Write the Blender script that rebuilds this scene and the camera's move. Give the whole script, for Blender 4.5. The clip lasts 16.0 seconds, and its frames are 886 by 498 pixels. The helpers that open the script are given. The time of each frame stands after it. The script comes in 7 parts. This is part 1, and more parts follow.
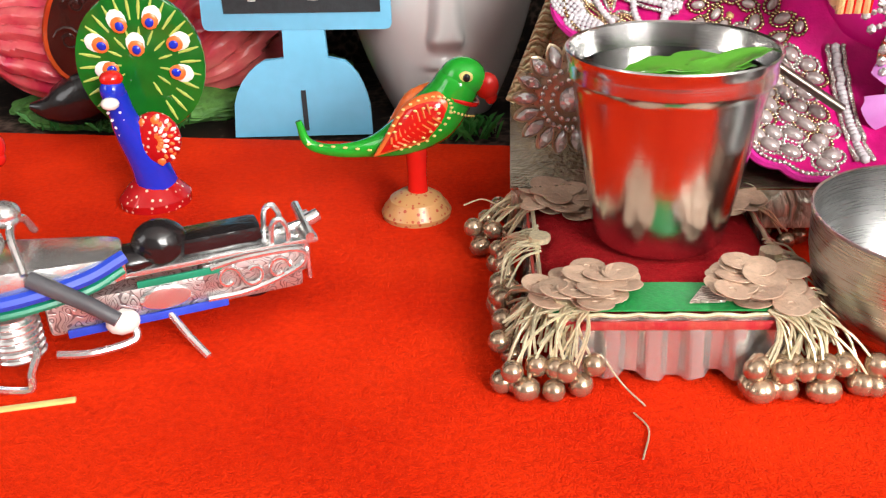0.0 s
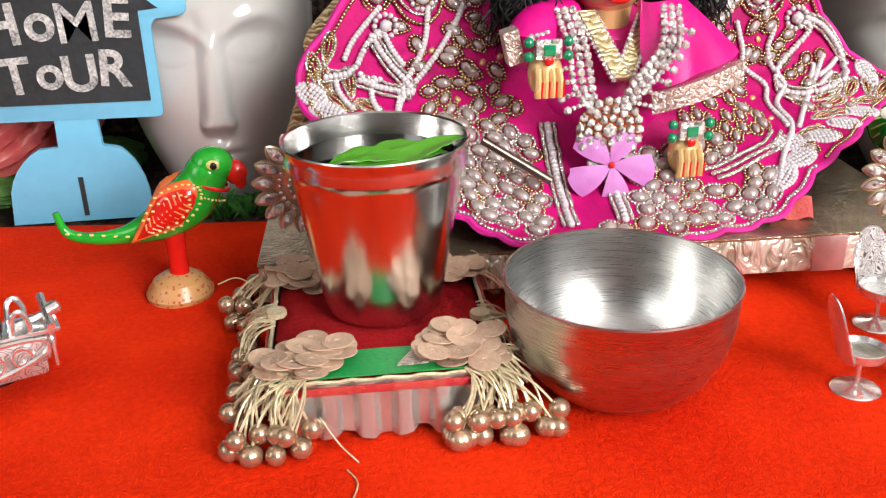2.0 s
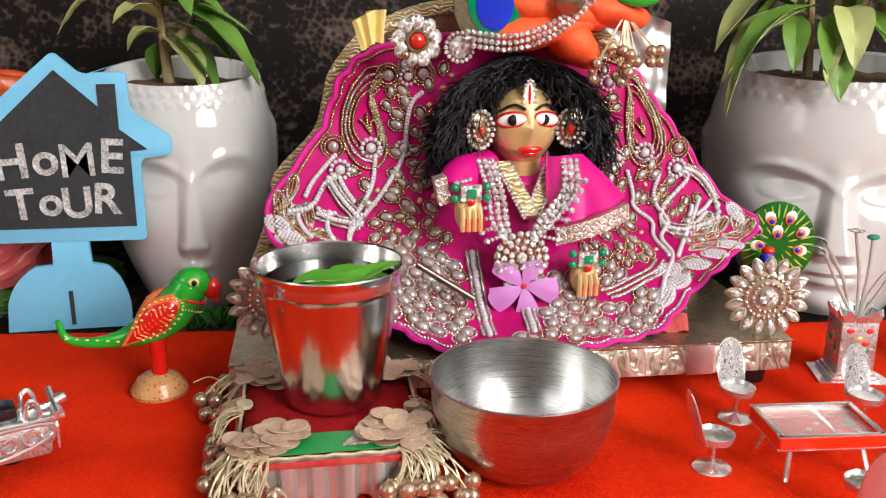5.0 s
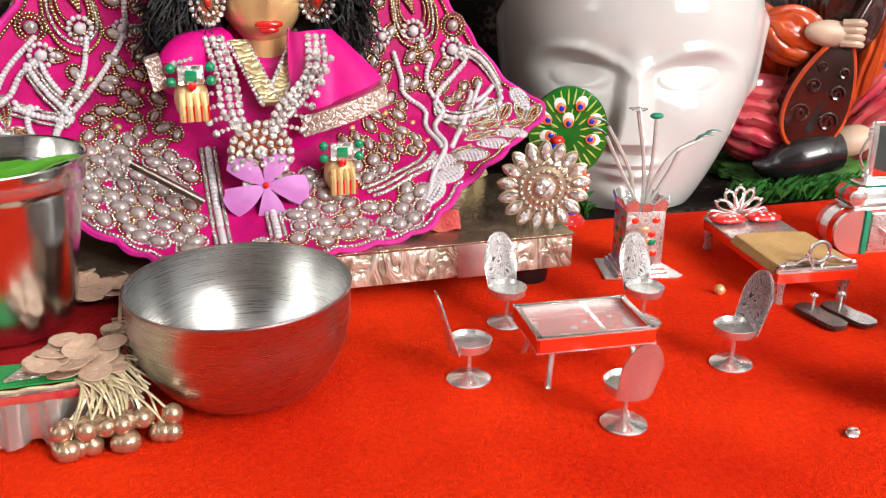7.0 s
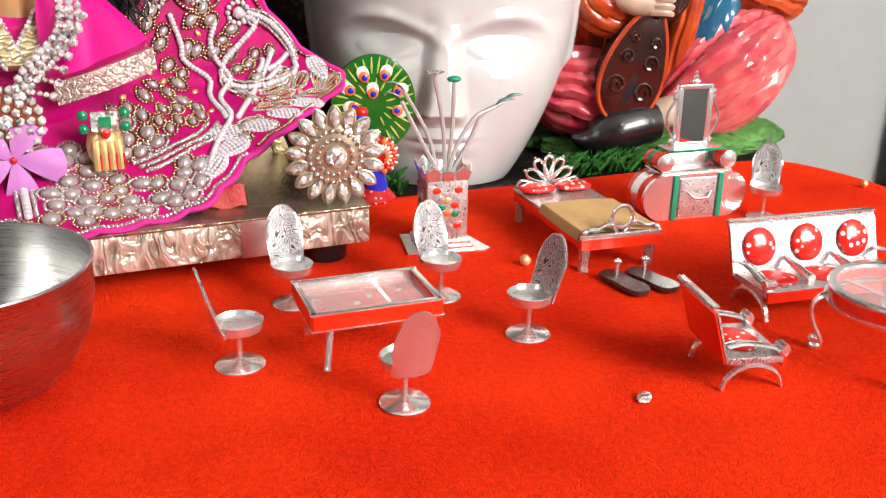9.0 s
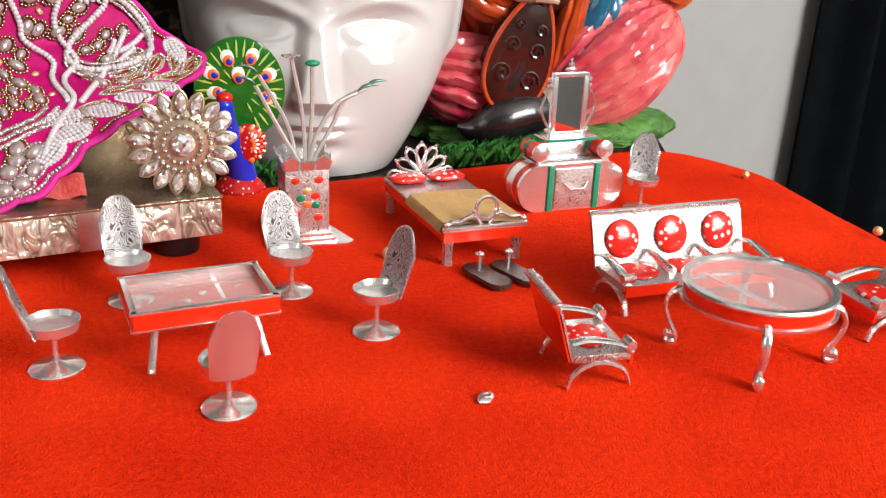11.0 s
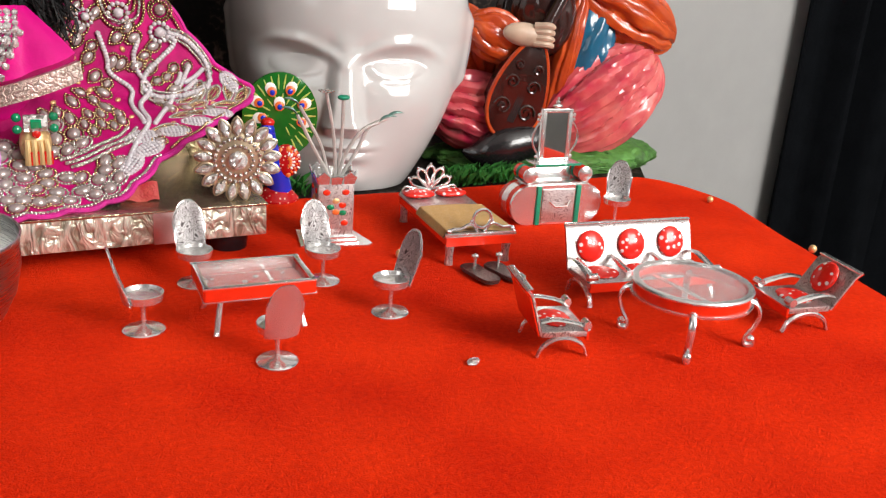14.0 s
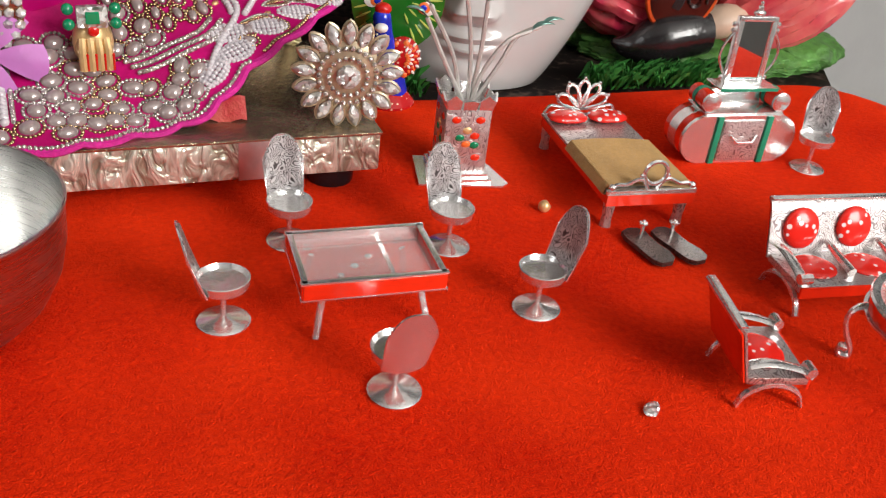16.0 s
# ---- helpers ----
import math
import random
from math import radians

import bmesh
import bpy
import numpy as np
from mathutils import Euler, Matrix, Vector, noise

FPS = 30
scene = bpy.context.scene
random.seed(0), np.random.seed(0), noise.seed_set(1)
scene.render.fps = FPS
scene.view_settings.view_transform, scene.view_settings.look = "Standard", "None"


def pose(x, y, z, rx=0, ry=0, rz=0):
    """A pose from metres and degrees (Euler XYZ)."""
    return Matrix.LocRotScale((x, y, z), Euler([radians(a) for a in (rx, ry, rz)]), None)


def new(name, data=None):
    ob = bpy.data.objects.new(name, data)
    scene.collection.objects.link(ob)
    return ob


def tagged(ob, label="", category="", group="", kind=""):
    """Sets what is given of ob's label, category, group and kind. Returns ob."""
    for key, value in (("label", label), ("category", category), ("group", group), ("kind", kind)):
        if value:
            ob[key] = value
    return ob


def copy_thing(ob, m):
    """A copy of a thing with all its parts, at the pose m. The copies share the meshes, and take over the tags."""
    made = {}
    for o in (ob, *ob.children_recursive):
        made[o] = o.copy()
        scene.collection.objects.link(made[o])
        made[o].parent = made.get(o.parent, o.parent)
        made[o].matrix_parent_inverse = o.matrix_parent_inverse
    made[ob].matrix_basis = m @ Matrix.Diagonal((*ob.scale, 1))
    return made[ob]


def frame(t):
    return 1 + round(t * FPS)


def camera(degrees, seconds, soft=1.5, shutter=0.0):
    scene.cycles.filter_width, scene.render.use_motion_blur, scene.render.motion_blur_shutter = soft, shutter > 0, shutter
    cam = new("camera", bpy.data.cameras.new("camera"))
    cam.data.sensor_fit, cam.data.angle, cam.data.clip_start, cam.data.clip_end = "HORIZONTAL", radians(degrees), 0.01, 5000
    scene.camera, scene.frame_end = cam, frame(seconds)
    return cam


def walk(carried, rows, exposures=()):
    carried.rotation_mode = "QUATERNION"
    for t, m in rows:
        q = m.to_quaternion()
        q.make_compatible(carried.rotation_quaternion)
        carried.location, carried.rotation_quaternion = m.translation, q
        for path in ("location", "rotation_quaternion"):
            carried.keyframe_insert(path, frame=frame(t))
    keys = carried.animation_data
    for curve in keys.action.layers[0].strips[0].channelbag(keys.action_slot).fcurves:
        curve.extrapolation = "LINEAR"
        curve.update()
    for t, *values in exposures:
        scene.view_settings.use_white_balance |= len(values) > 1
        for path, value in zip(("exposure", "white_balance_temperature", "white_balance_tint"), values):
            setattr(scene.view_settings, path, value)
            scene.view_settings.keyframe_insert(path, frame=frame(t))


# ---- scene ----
cam = camera(51.6, 16.0, soft=1.25)
# seconds; place in metres; yaw, pitch and roll in degrees
PATH = [
    (0, 0.0108, 0.0125, 0.1707, 1.65, -26.95, -1.91),
    (0.5, 0.0284, 0.0165, 0.1707, -1.98, -27.10, -2.05),
    (1, 0.0422, 0.0158, 0.1697, -5.12, -26.18, -1.40),
    (1.5, 0.0609, 0.0041, 0.1757, -7.12, -25.47, -0.87),
    (2, 0.0606, -0.0154, 0.1894, -7.52, -23.75, -1.39),
    (2.5, 0.0556, -0.0488, 0.2168, -9.64, -21.44, -0.65),
    (3, 0.0455, -0.0879, 0.2228, -8.70, -20.71, -0.30),
    (3.2, 0.0408, -0.0971, 0.2226, -7.54, -20.22, -0.16),
    (5.3, 0.0632, -0.0978, 0.2173, -10.93, -16.33, 0.29),
    (5.5, 0.0693, -0.0940, 0.2158, -11.02, -16.36, 0.24),
    (6, 0.0942, -0.0833, 0.1983, -12.80, -17.65, 0.12),
    (6.5, 0.1180, -0.0655, 0.1881, -15.61, -19.01, -0.12),
    (7, 0.1329, -0.0556, 0.1809, -18.91, -20.67, 0.36),
    (7.5, 0.1441, -0.0532, 0.1773, -21.76, -20.29, 0.44),
    (8, 0.1536, -0.0496, 0.1734, -24.06, -20.63, 0.97),
    (8.5, 0.1627, -0.0471, 0.1634, -25.74, -20.69, 1.00),
    (9, 0.1777, -0.0452, 0.1586, -27.40, -20.53, 1.21),
    (9.5, 0.1907, -0.0446, 0.1548, -28.73, -20.93, 1.58),
    (10, 0.2092, -0.0455, 0.1543, -30.89, -21.01, 2.41),
    (10.2, 0.2159, -0.0445, 0.1530, -31.49, -21.13, 2.44),
    (12.3, 0.2071, -0.0792, 0.1761, -32.01, -20.03, 2.62),
    (12.5, 0.1980, -0.0936, 0.1819, -31.77, -19.26, 2.99),
    (13, 0.1754, -0.1231, 0.1828, -31.07, -19.34, 3.12),
    (13.5, 0.1716, -0.1308, 0.1795, -31.10, -19.84, 3.63),
    (14, 0.1723, -0.1245, 0.1775, -31.08, -19.68, 4.00),
    (14.5, 0.1639, -0.0878, 0.1683, -29.82, -22.26, 3.85),
    (15, 0.1514, -0.0239, 0.1664, -33.33, -23.88, 5.45),
    (15.5, 0.1632, -0.0050, 0.1692, -32.72, -27.31, 7.12),
    (16, 0.2002, 0.0003, 0.1913, -27.14, -31.56, 6.93),
]
walk(cam, [(t, pose(x, y, z, 90 + pitch, 0, yaw) @ pose(0, 0, 0, 0, 0, roll)) for t, x, y, z, yaw, pitch, roll in PATH],
     exposures=[(0, 0.52), (1.5, 0.5), (2.2, 0.3), (3, 0.2), (5.5, 0.1), (7, 0.2), (8, 0.28), (10, 0.25), (12.5, -0.12), (14, -0.12), (16, -0.25)])

# ---- world and light ----
world = bpy.data.worlds.new("world")
scene.world = world
world.use_nodes = True
wn = world.node_tree.nodes
sky = wn.new("ShaderNodeTexSky")
sky.sky_type, sky.sun_disc = "NISHITA", False
sky.sun_elevation, sky.sun_rotation = radians(40), radians(150)
wn["Background"].inputs["Strength"].default_value = 0.1
world.node_tree.links.new(sky.outputs[0], wn["Background"].inputs["Color"])


def window_light(name, m, w, h, watts):
    d = bpy.data.lights.new(name, "AREA")
    d.shape, d.size, d.size_y, d.energy, d.color = "RECTANGLE", w, h, watts, (1.0, 0.97, 0.925)
    o = new(name, d)
    o.matrix_world = m
    return o


# daylight in the front window opening; the left lamp is an added, unseen fill
window_light("window_light_front", pose(1.25, -1.66, 1.10, 90, 0, 0), 1.1, 1.1, 84)
window_light("fill_light_left", pose(-1.46, -0.55, 1.10, 0, -90, 0), 1.1, 0.9, 7)


# ---- materials ----
def material(name):
    m = bpy.data.materials.new(name)
    m.use_nodes = True
    return m, m.node_tree.nodes, m.node_tree.links, m.node_tree.nodes["Principled BSDF"]


def surface(name, color, rough=0.5, metal=0.0, vary=0.15, scale=200.0, bump=0.0, bump_scale=None, coat=0.0, sheen=0.0, rough_vary=0.1, second=None, spec=0.5):
    """A surface with colour, gloss and relief varying at two scales."""
    m, n, l, p = material(name)
    tc = n.new("ShaderNodeTexCoord")
    a, b = n.new("ShaderNodeTexNoise"), n.new("ShaderNodeTexNoise")
    a.inputs["Scale"].default_value, b.inputs["Scale"].default_value = scale, scale * 0.13
    a.inputs["Detail"].default_value, b.inputs["Detail"].default_value = 5, 3
    add = n.new("ShaderNodeMath")
    add.operation = "ADD"
    for t in (a, b):
        l.new(tc.outputs["Object"], t.inputs["Vector"])
    l.new(a.outputs["Fac"], add.inputs[0])
    l.new(b.outputs["Fac"], add.inputs[1])
    r = n.new("ShaderNodeMapRange")
    r.inputs[1].default_value, r.inputs[2].default_value = 0.7, 1.3
    l.new(add.outputs[0], r.inputs[0])
    mix = n.new("ShaderNodeMix")
    mix.data_type = "RGBA"
    c = Vector(color)
    lo = Vector(second) if second else c * (1 - vary)
    hi = c if second else c * (1 + vary)
    mix.inputs[6].default_value = (*[min(1, v) for v in lo], 1)
    mix.inputs[7].default_value = (*[min(1, v) for v in hi], 1)
    l.new(r.outputs[0], mix.inputs[0])
    l.new(mix.outputs[2], p.inputs["Base Color"])
    rr = n.new("ShaderNodeMapRange")
    rr.inputs[3].default_value, rr.inputs[4].default_value = max(0.02, rough - rough_vary), min(1, rough + rough_vary)
    l.new(b.outputs["Fac"], rr.inputs[0])
    l.new(rr.outputs[0], p.inputs["Roughness"])
    p.inputs["Specular IOR Level"].default_value = spec
    p.inputs["Metallic"].default_value = metal
    p.inputs["Coat Weight"].default_value = coat
    p.inputs["Sheen Weight"].default_value = sheen
    if bump:
        bn, t = n.new("ShaderNodeBump"), n.new("ShaderNodeTexNoise")
        t.inputs["Scale"].default_value, t.inputs["Detail"].default_value = bump_scale or scale, 4
        l.new(tc.outputs["Object"], t.inputs["Vector"])
        bn.inputs["Strength"].default_value, bn.inputs["Distance"].default_value = bump, 0.001
        l.new(t.outputs["Fac"], bn.inputs["Height"])
        l.new(bn.outputs[0], p.inputs["Normal"])
    return m


def embossed(name, color, rough, scale, strength, dark, metal=1.0, bands=False, depth=0.001, distort=9.0, axis="X"):
    """Chased sheet metal: a raised scroll pattern, darker in the hollows."""
    m, n, l, p = material(name)
    tc, v, w = n.new("ShaderNodeTexCoord"), n.new("ShaderNodeTexNoise"), n.new("ShaderNodeTexWave")
    v.inputs["Scale"].default_value = scale * 0.55
    w.inputs["Scale"].default_value, w.inputs["Distortion"].default_value, w.inputs["Detail"].default_value = scale * 0.3, distort, 2.0
    w.inputs["Detail Scale"].default_value = 1.4
    w.wave_type = "BANDS" if bands else "RINGS"
    w.bands_direction = axis
    l.new(tc.outputs["Object"], v.inputs["Vector"])
    l.new(tc.outputs["Object"], w.inputs["Vector"])
    ramp = n.new("ShaderNodeValToRGB")
    ramp.color_ramp.elements[0].position, ramp.color_ramp.elements[0].color = 0.15, (*dark, 1)
    ramp.color_ramp.elements[1].position, ramp.color_ramp.elements[1].color = 0.5, (*color, 1)
    l.new(w.outputs["Fac"], ramp.inputs[0])
    l.new(ramp.outputs[0], p.inputs["Base Color"])
    add = n.new("ShaderNodeMath")
    add.operation = "ADD"
    l.new(w.outputs["Fac"], add.inputs[0])
    l.new(v.outputs["Fac"], add.inputs[1])
    b = n.new("ShaderNodeBump")
    b.inputs["Strength"].default_value, b.inputs["Distance"].default_value = strength, depth
    l.new(add.outputs[0], b.inputs["Height"])
    l.new(b.outputs[0], p.inputs["Normal"])
    p.inputs["Metallic"].default_value, p.inputs["Roughness"].default_value = metal, rough
    return m


def engraved(name, color, dark, rough, metal=0.85, scale=170.0, turns=9.0, line=0.2, depth=0.4):
    """Sheet metal chased with thin curling lines."""
    m, n, l, p = material(name)
    tc, t, f, mul, pp, r = [n.new(k) for k in ("ShaderNodeTexCoord", "ShaderNodeTexNoise", "ShaderNodeTexNoise", "ShaderNodeMath", "ShaderNodeMath", "ShaderNodeMapRange")]
    t.inputs["Scale"].default_value, t.inputs["Detail"].default_value, t.inputs["Distortion"].default_value = scale, 0.0, 1.2
    f.inputs["Scale"].default_value, f.inputs["Detail"].default_value = scale * 5, 2.0
    mul.operation, mul.inputs[1].default_value = "MULTIPLY", turns
    pp.operation, pp.inputs[1].default_value = "PINGPONG", 0.5
    for q in (t, f):
        l.new(tc.outputs["Object"], q.inputs["Vector"])
    l.new(t.outputs["Fac"], mul.inputs[0])
    l.new(mul.outputs[0], pp.inputs[0])
    r.inputs[1].default_value, r.inputs[2].default_value = line * 0.45, line
    l.new(pp.outputs[0], r.inputs[0])
    mix = n.new("ShaderNodeMix")
    mix.data_type = "RGBA"
    mix.inputs[6].default_value, mix.inputs[7].default_value = (*dark, 1), (*color, 1)
    l.new(r.outputs[0], mix.inputs[0])
    l.new(mix.outputs[2], p.inputs["Base Color"])
    rr = n.new("ShaderNodeMapRange")
    rr.inputs[3].default_value, rr.inputs[4].default_value = rough - 0.08, rough + 0.1
    l.new(f.outputs["Fac"], rr.inputs[0])
    l.new(rr.outputs[0], p.inputs["Roughness"])
    b = n.new("ShaderNodeBump")
    b.inputs["Strength"].default_value, b.inputs["Distance"].default_value = depth, 0.0003
    l.new(r.outputs[0], b.inputs["Height"])
    l.new(b.outputs[0], p.inputs["Normal"])
    p.inputs["Metallic"].default_value = metal
    return m


def faceted(name, color, rough, metal, scale, tilt):
    """Cut stones: small flat facets that each catch the light; some glitter is in the colour."""
    m, n, l, p = material(name)
    tc, v, g, sub, mul, add, nor, c = [n.new(k) for k in ("ShaderNodeTexCoord", "ShaderNodeTexVoronoi", "ShaderNodeNewGeometry", "ShaderNodeVectorMath", "ShaderNodeVectorMath", "ShaderNodeVectorMath", "ShaderNodeVectorMath", "ShaderNodeMix")]
    v.inputs["Scale"].default_value = scale
    l.new(tc.outputs["Object"], v.inputs["Vector"])
    sub.operation, mul.operation, add.operation, nor.operation = "SUBTRACT", "SCALE", "ADD", "NORMALIZE"
    sub.inputs[1].default_value, mul.inputs["Scale"].default_value = (0.5, 0.5, 0.5), tilt
    l.new(v.outputs["Color"], sub.inputs[0])
    l.new(sub.outputs[0], mul.inputs[0])
    l.new(mul.outputs[0], add.inputs[0])
    l.new(g.outputs["Normal"], add.inputs[1])
    l.new(add.outputs[0], nor.inputs[0])
    l.new(nor.outputs[0], p.inputs["Normal"])
    c.data_type = "RGBA"
    # facets run from dull to bright, painting sparkle into the base colour
    c.inputs[6].default_value, c.inputs[7].default_value = (*[k * 0.55 for k in color], 1), (*color, 1)
    l.new(v.outputs["Color"], c.inputs[0])
    l.new(c.outputs[2], p.inputs["Base Color"])
    p.inputs["Roughness"].default_value, p.inputs["Metallic"].default_value, p.inputs["Coat Weight"].default_value = rough, metal, 0.5
    return m


def dotted(name, base, dot, scale, size, rough=0.15, metal=0.0):
    """Enamel with painted dots."""
    m, n, l, p = material(name)
    tc, v, r, mix = n.new("ShaderNodeTexCoord"), n.new("ShaderNodeTexVoronoi"), n.new("ShaderNodeMapRange"), n.new("ShaderNodeMix")
    v.inputs["Scale"].default_value, v.inputs["Randomness"].default_value = scale, 0.6
    l.new(tc.outputs["Object"], v.inputs["Vector"])
    r.inputs[1].default_value, r.inputs[2].default_value = size, size + 0.05
    l.new(v.outputs["Distance"], r.inputs[0])
    mix.data_type = "RGBA"
    mix.inputs[6].default_value, mix.inputs[7].default_value = (*dot, 1), (*base, 1)
    l.new(r.outputs[0], mix.inputs[0])
    l.new(mix.outputs[2], p.inputs["Base Color"])
    p.inputs["Roughness"].default_value, p.inputs["Metallic"].default_value = rough, metal
    return m


def velvet(name, color, low):
    m, n, l, p = material(name)
    tc = n.new("ShaderNodeTexCoord")
    a, b, f = n.new("ShaderNodeTexNoise"), n.new("ShaderNodeTexNoise"), n.new("ShaderNodeTexNoise")
    a.inputs["Scale"].default_value, b.inputs["Scale"].default_value, f.inputs["Scale"].default_value = 420, 14, 1500
    for t in (a, b, f):
        t.inputs["Detail"].default_value = 4
        l.new(tc.outputs["Object"], t.inputs["Vector"])
    s = n.new("ShaderNodeMath")
    s.operation = "MULTIPLY_ADD"
    s.inputs[1].default_value = 0.55
    l.new(a.outputs["Fac"], s.inputs[0])
    l.new(b.outputs["Fac"], s.inputs[2])
    s2 = n.new("ShaderNodeMath")
    s2.operation = "MULTIPLY_ADD"
    s2.inputs[1].default_value = 0.45
    l.new(f.outputs["Fac"], s2.inputs[0])
    l.new(s.outputs[0], s2.inputs[2])
    r = n.new("ShaderNodeMapRange")
    r.inputs[1].default_value, r.inputs[2].default_value = 0.70, 1.30
    l.new(s2.outputs[0], r.inputs[0])
    mix = n.new("ShaderNodeMix")
    mix.data_type = "RGBA"
    mix.inputs[6].default_value, mix.inputs[7].default_value = (*low, 1), (*color, 1)
    l.new(r.outputs[0], mix.inputs[0])
    l.new(mix.outputs[2], p.inputs["Base Color"])
    p.inputs["Roughness"].default_value = 0.95
    p.inputs["Specular IOR Level"].default_value = 0.04
    p.inputs["Sheen Weight"].default_value, p.inputs["Sheen Roughness"].default_value = 0.06, 0.4
    p.inputs["Sheen Tint"].default_value = (1.0, 0.25, 0.12, 1)
    h = n.new("ShaderNodeMath")
    h.operation = "ADD"
    l.new(f.outputs["Fac"], h.inputs[0])
    l.new(a.outputs["Fac"], h.inputs[1])
    bn = n.new("ShaderNodeBump")
    bn.inputs["Strength"].default_value, bn.inputs["Distance"].default_value = 0.9, 0.0011
    l.new(h.outputs[0], bn.inputs["Height"])
    l.new(bn.outputs[0], p.inputs["Normal"])
    return m


def brushed(name, color, rough, stretch=(1, 1, 40), relief=0.06):
    m, n, l, p = material(name)
    tc, mp, t = n.new("ShaderNodeTexCoord"), n.new("ShaderNodeMapping"), n.new("ShaderNodeTexNoise")
    mp.inputs["Scale"].default_value = stretch
    t.inputs["Scale"].default_value, t.inputs["Detail"].default_value = 60, 6
    l.new(tc.outputs["Object"], mp.inputs[0])
    l.new(mp.outputs[0], t.inputs["Vector"])
    r = n.new("ShaderNodeMapRange")
    r.inputs[3].default_value, r.inputs[4].default_value = rough * 0.7, rough * 1.4
    l.new(t.outputs["Fac"], r.inputs[0])
    l.new(r.outputs[0], p.inputs["Roughness"])
    b = n.new("ShaderNodeBump")
    b.inputs["Strength"].default_value, b.inputs["Distance"].default_value = relief, 0.0005
    l.new(t.outputs["Fac"], b.inputs["Height"])
    l.new(b.outputs[0], p.inputs["Normal"])
    p.inputs["Base Color"].default_value, p.inputs["Metallic"].default_value = (*color, 1), 1.0
    return m


def clear(name, color=(1, 1, 1), rough=0.03, ior=1.4):
    m, n, l, p = material(name)
    p.inputs["Base Color"].default_value = (*color, 1)
    p.inputs["Transmission Weight"].default_value, p.inputs["Roughness"].default_value, p.inputs["IOR"].default_value = 1.0, rough, ior
    return m


def foil(name, color, dark):
    """Embossed metal foil with flowing raised veins; shade in the hollows is put into the colour."""
    m, n, l, p = material(name)
    tc, t, r, b = n.new("ShaderNodeTexCoord"), n.new("ShaderNodeTexNoise"), n.new("ShaderNodeValToRGB"), n.new("ShaderNodeBump")
    t.inputs["Scale"].default_value, t.inputs["Detail"].default_value, t.inputs["Distortion"].default_value = 112, 2.5, 1.7
    mp = n.new("ShaderNodeMapping")
    mp.inputs["Rotation"].default_value, mp.inputs["Scale"].default_value = (0, radians(52), 0), (1.1, 1.0, 0.62)
    l.new(tc.outputs["Object"], mp.inputs[0])
    l.new(mp.outputs[0], t.inputs["Vector"])
    # hollows of the relief get a darker base colour to paint in their shade
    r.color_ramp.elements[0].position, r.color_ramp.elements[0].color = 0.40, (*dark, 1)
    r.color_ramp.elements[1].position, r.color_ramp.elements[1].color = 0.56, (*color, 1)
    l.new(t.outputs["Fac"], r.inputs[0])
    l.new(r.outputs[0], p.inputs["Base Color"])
    b.inputs["Strength"].default_value, b.inputs["Distance"].default_value = 1.0, 0.0045
    l.new(t.outputs["Fac"], b.inputs["Height"])
    l.new(b.outputs[0], p.inputs["Normal"])
    p.inputs["Metallic"].default_value, p.inputs["Roughness"].default_value = 0.55, 0.32
    return m


def net(name):
    """Woven silver net ribbon: metal threads with open mesh between them."""
    m, n, l, p = material(name)
    tc, a, b, mul, r, t, mx = [n.new(k) for k in ("ShaderNodeTexCoord", "ShaderNodeTexWave", "ShaderNodeTexWave", "ShaderNodeMath", "ShaderNodeMapRange", "ShaderNodeBsdfTransparent", "ShaderNodeMixShader")]
    a.bands_direction, b.bands_direction = "X", "Z"
    for w in (a, b):
        w.inputs["Scale"].default_value, w.inputs["Distortion"].default_value = 330, 0.4
        l.new(tc.outputs["Object"], w.inputs["Vector"])
    mul.operation = "MULTIPLY"
    l.new(a.outputs["Fac"], mul.inputs[0])
    l.new(b.outputs["Fac"], mul.inputs[1])
    r.inputs[1].default_value, r.inputs[2].default_value, r.inputs[3].default_value, r.inputs[4].default_value = 0.2, 0.5, 0.92, 0.50
    l.new(mul.outputs[0], r.inputs[0])
    l.new(r.outputs[0], mx.inputs[0])
    l.new(t.outputs[0], mx.inputs[1])
    l.new(p.outputs[0], mx.inputs[2])
    l.new(mx.outputs[0], n["Material Output"].inputs["Surface"])
    p.inputs["Base Color"].default_value = (0.66, 0.63, 0.60, 1)
    p.inputs["Metallic"].default_value, p.inputs["Roughness"].default_value = 0.75, 0.26
    return m


def film(name):
    """Thin clear plastic: lets most light straight through, a little gloss, pale haze painting in reflections."""
    m, n, l, p = material(name)
    t, g, mx = n.new("ShaderNodeBsdfTransparent"), n.new("ShaderNodeTexNoise"), n.new("ShaderNodeMixShader")
    tc, r = n.new("ShaderNodeTexCoord"), n.new("ShaderNodeMapRange")
    g.inputs["Scale"].default_value, g.inputs["Detail"].default_value = 260, 5
    l.new(tc.outputs["Object"], g.inputs["Vector"])
    r.inputs[3].default_value, r.inputs[4].default_value = 0.20, 0.27
    l.new(g.outputs["Fac"], r.inputs[0])
    l.new(r.outputs[0], mx.inputs[0])
    # whitish base colour imitates the bright wall mirrored in the top
    p.inputs["Base Color"].default_value = (0.82, 0.80, 0.80, 1)
    p.inputs["Roughness"].default_value = 0.28
    t.inputs["Color"].default_value = (0.95, 0.95, 0.95, 1)
    l.new(t.outputs[0], mx.inputs[1])
    l.new(p.outputs[0], mx.inputs[2])
    l.new(mx.outputs[0], n["Material Output"].inputs["Surface"])
    return m


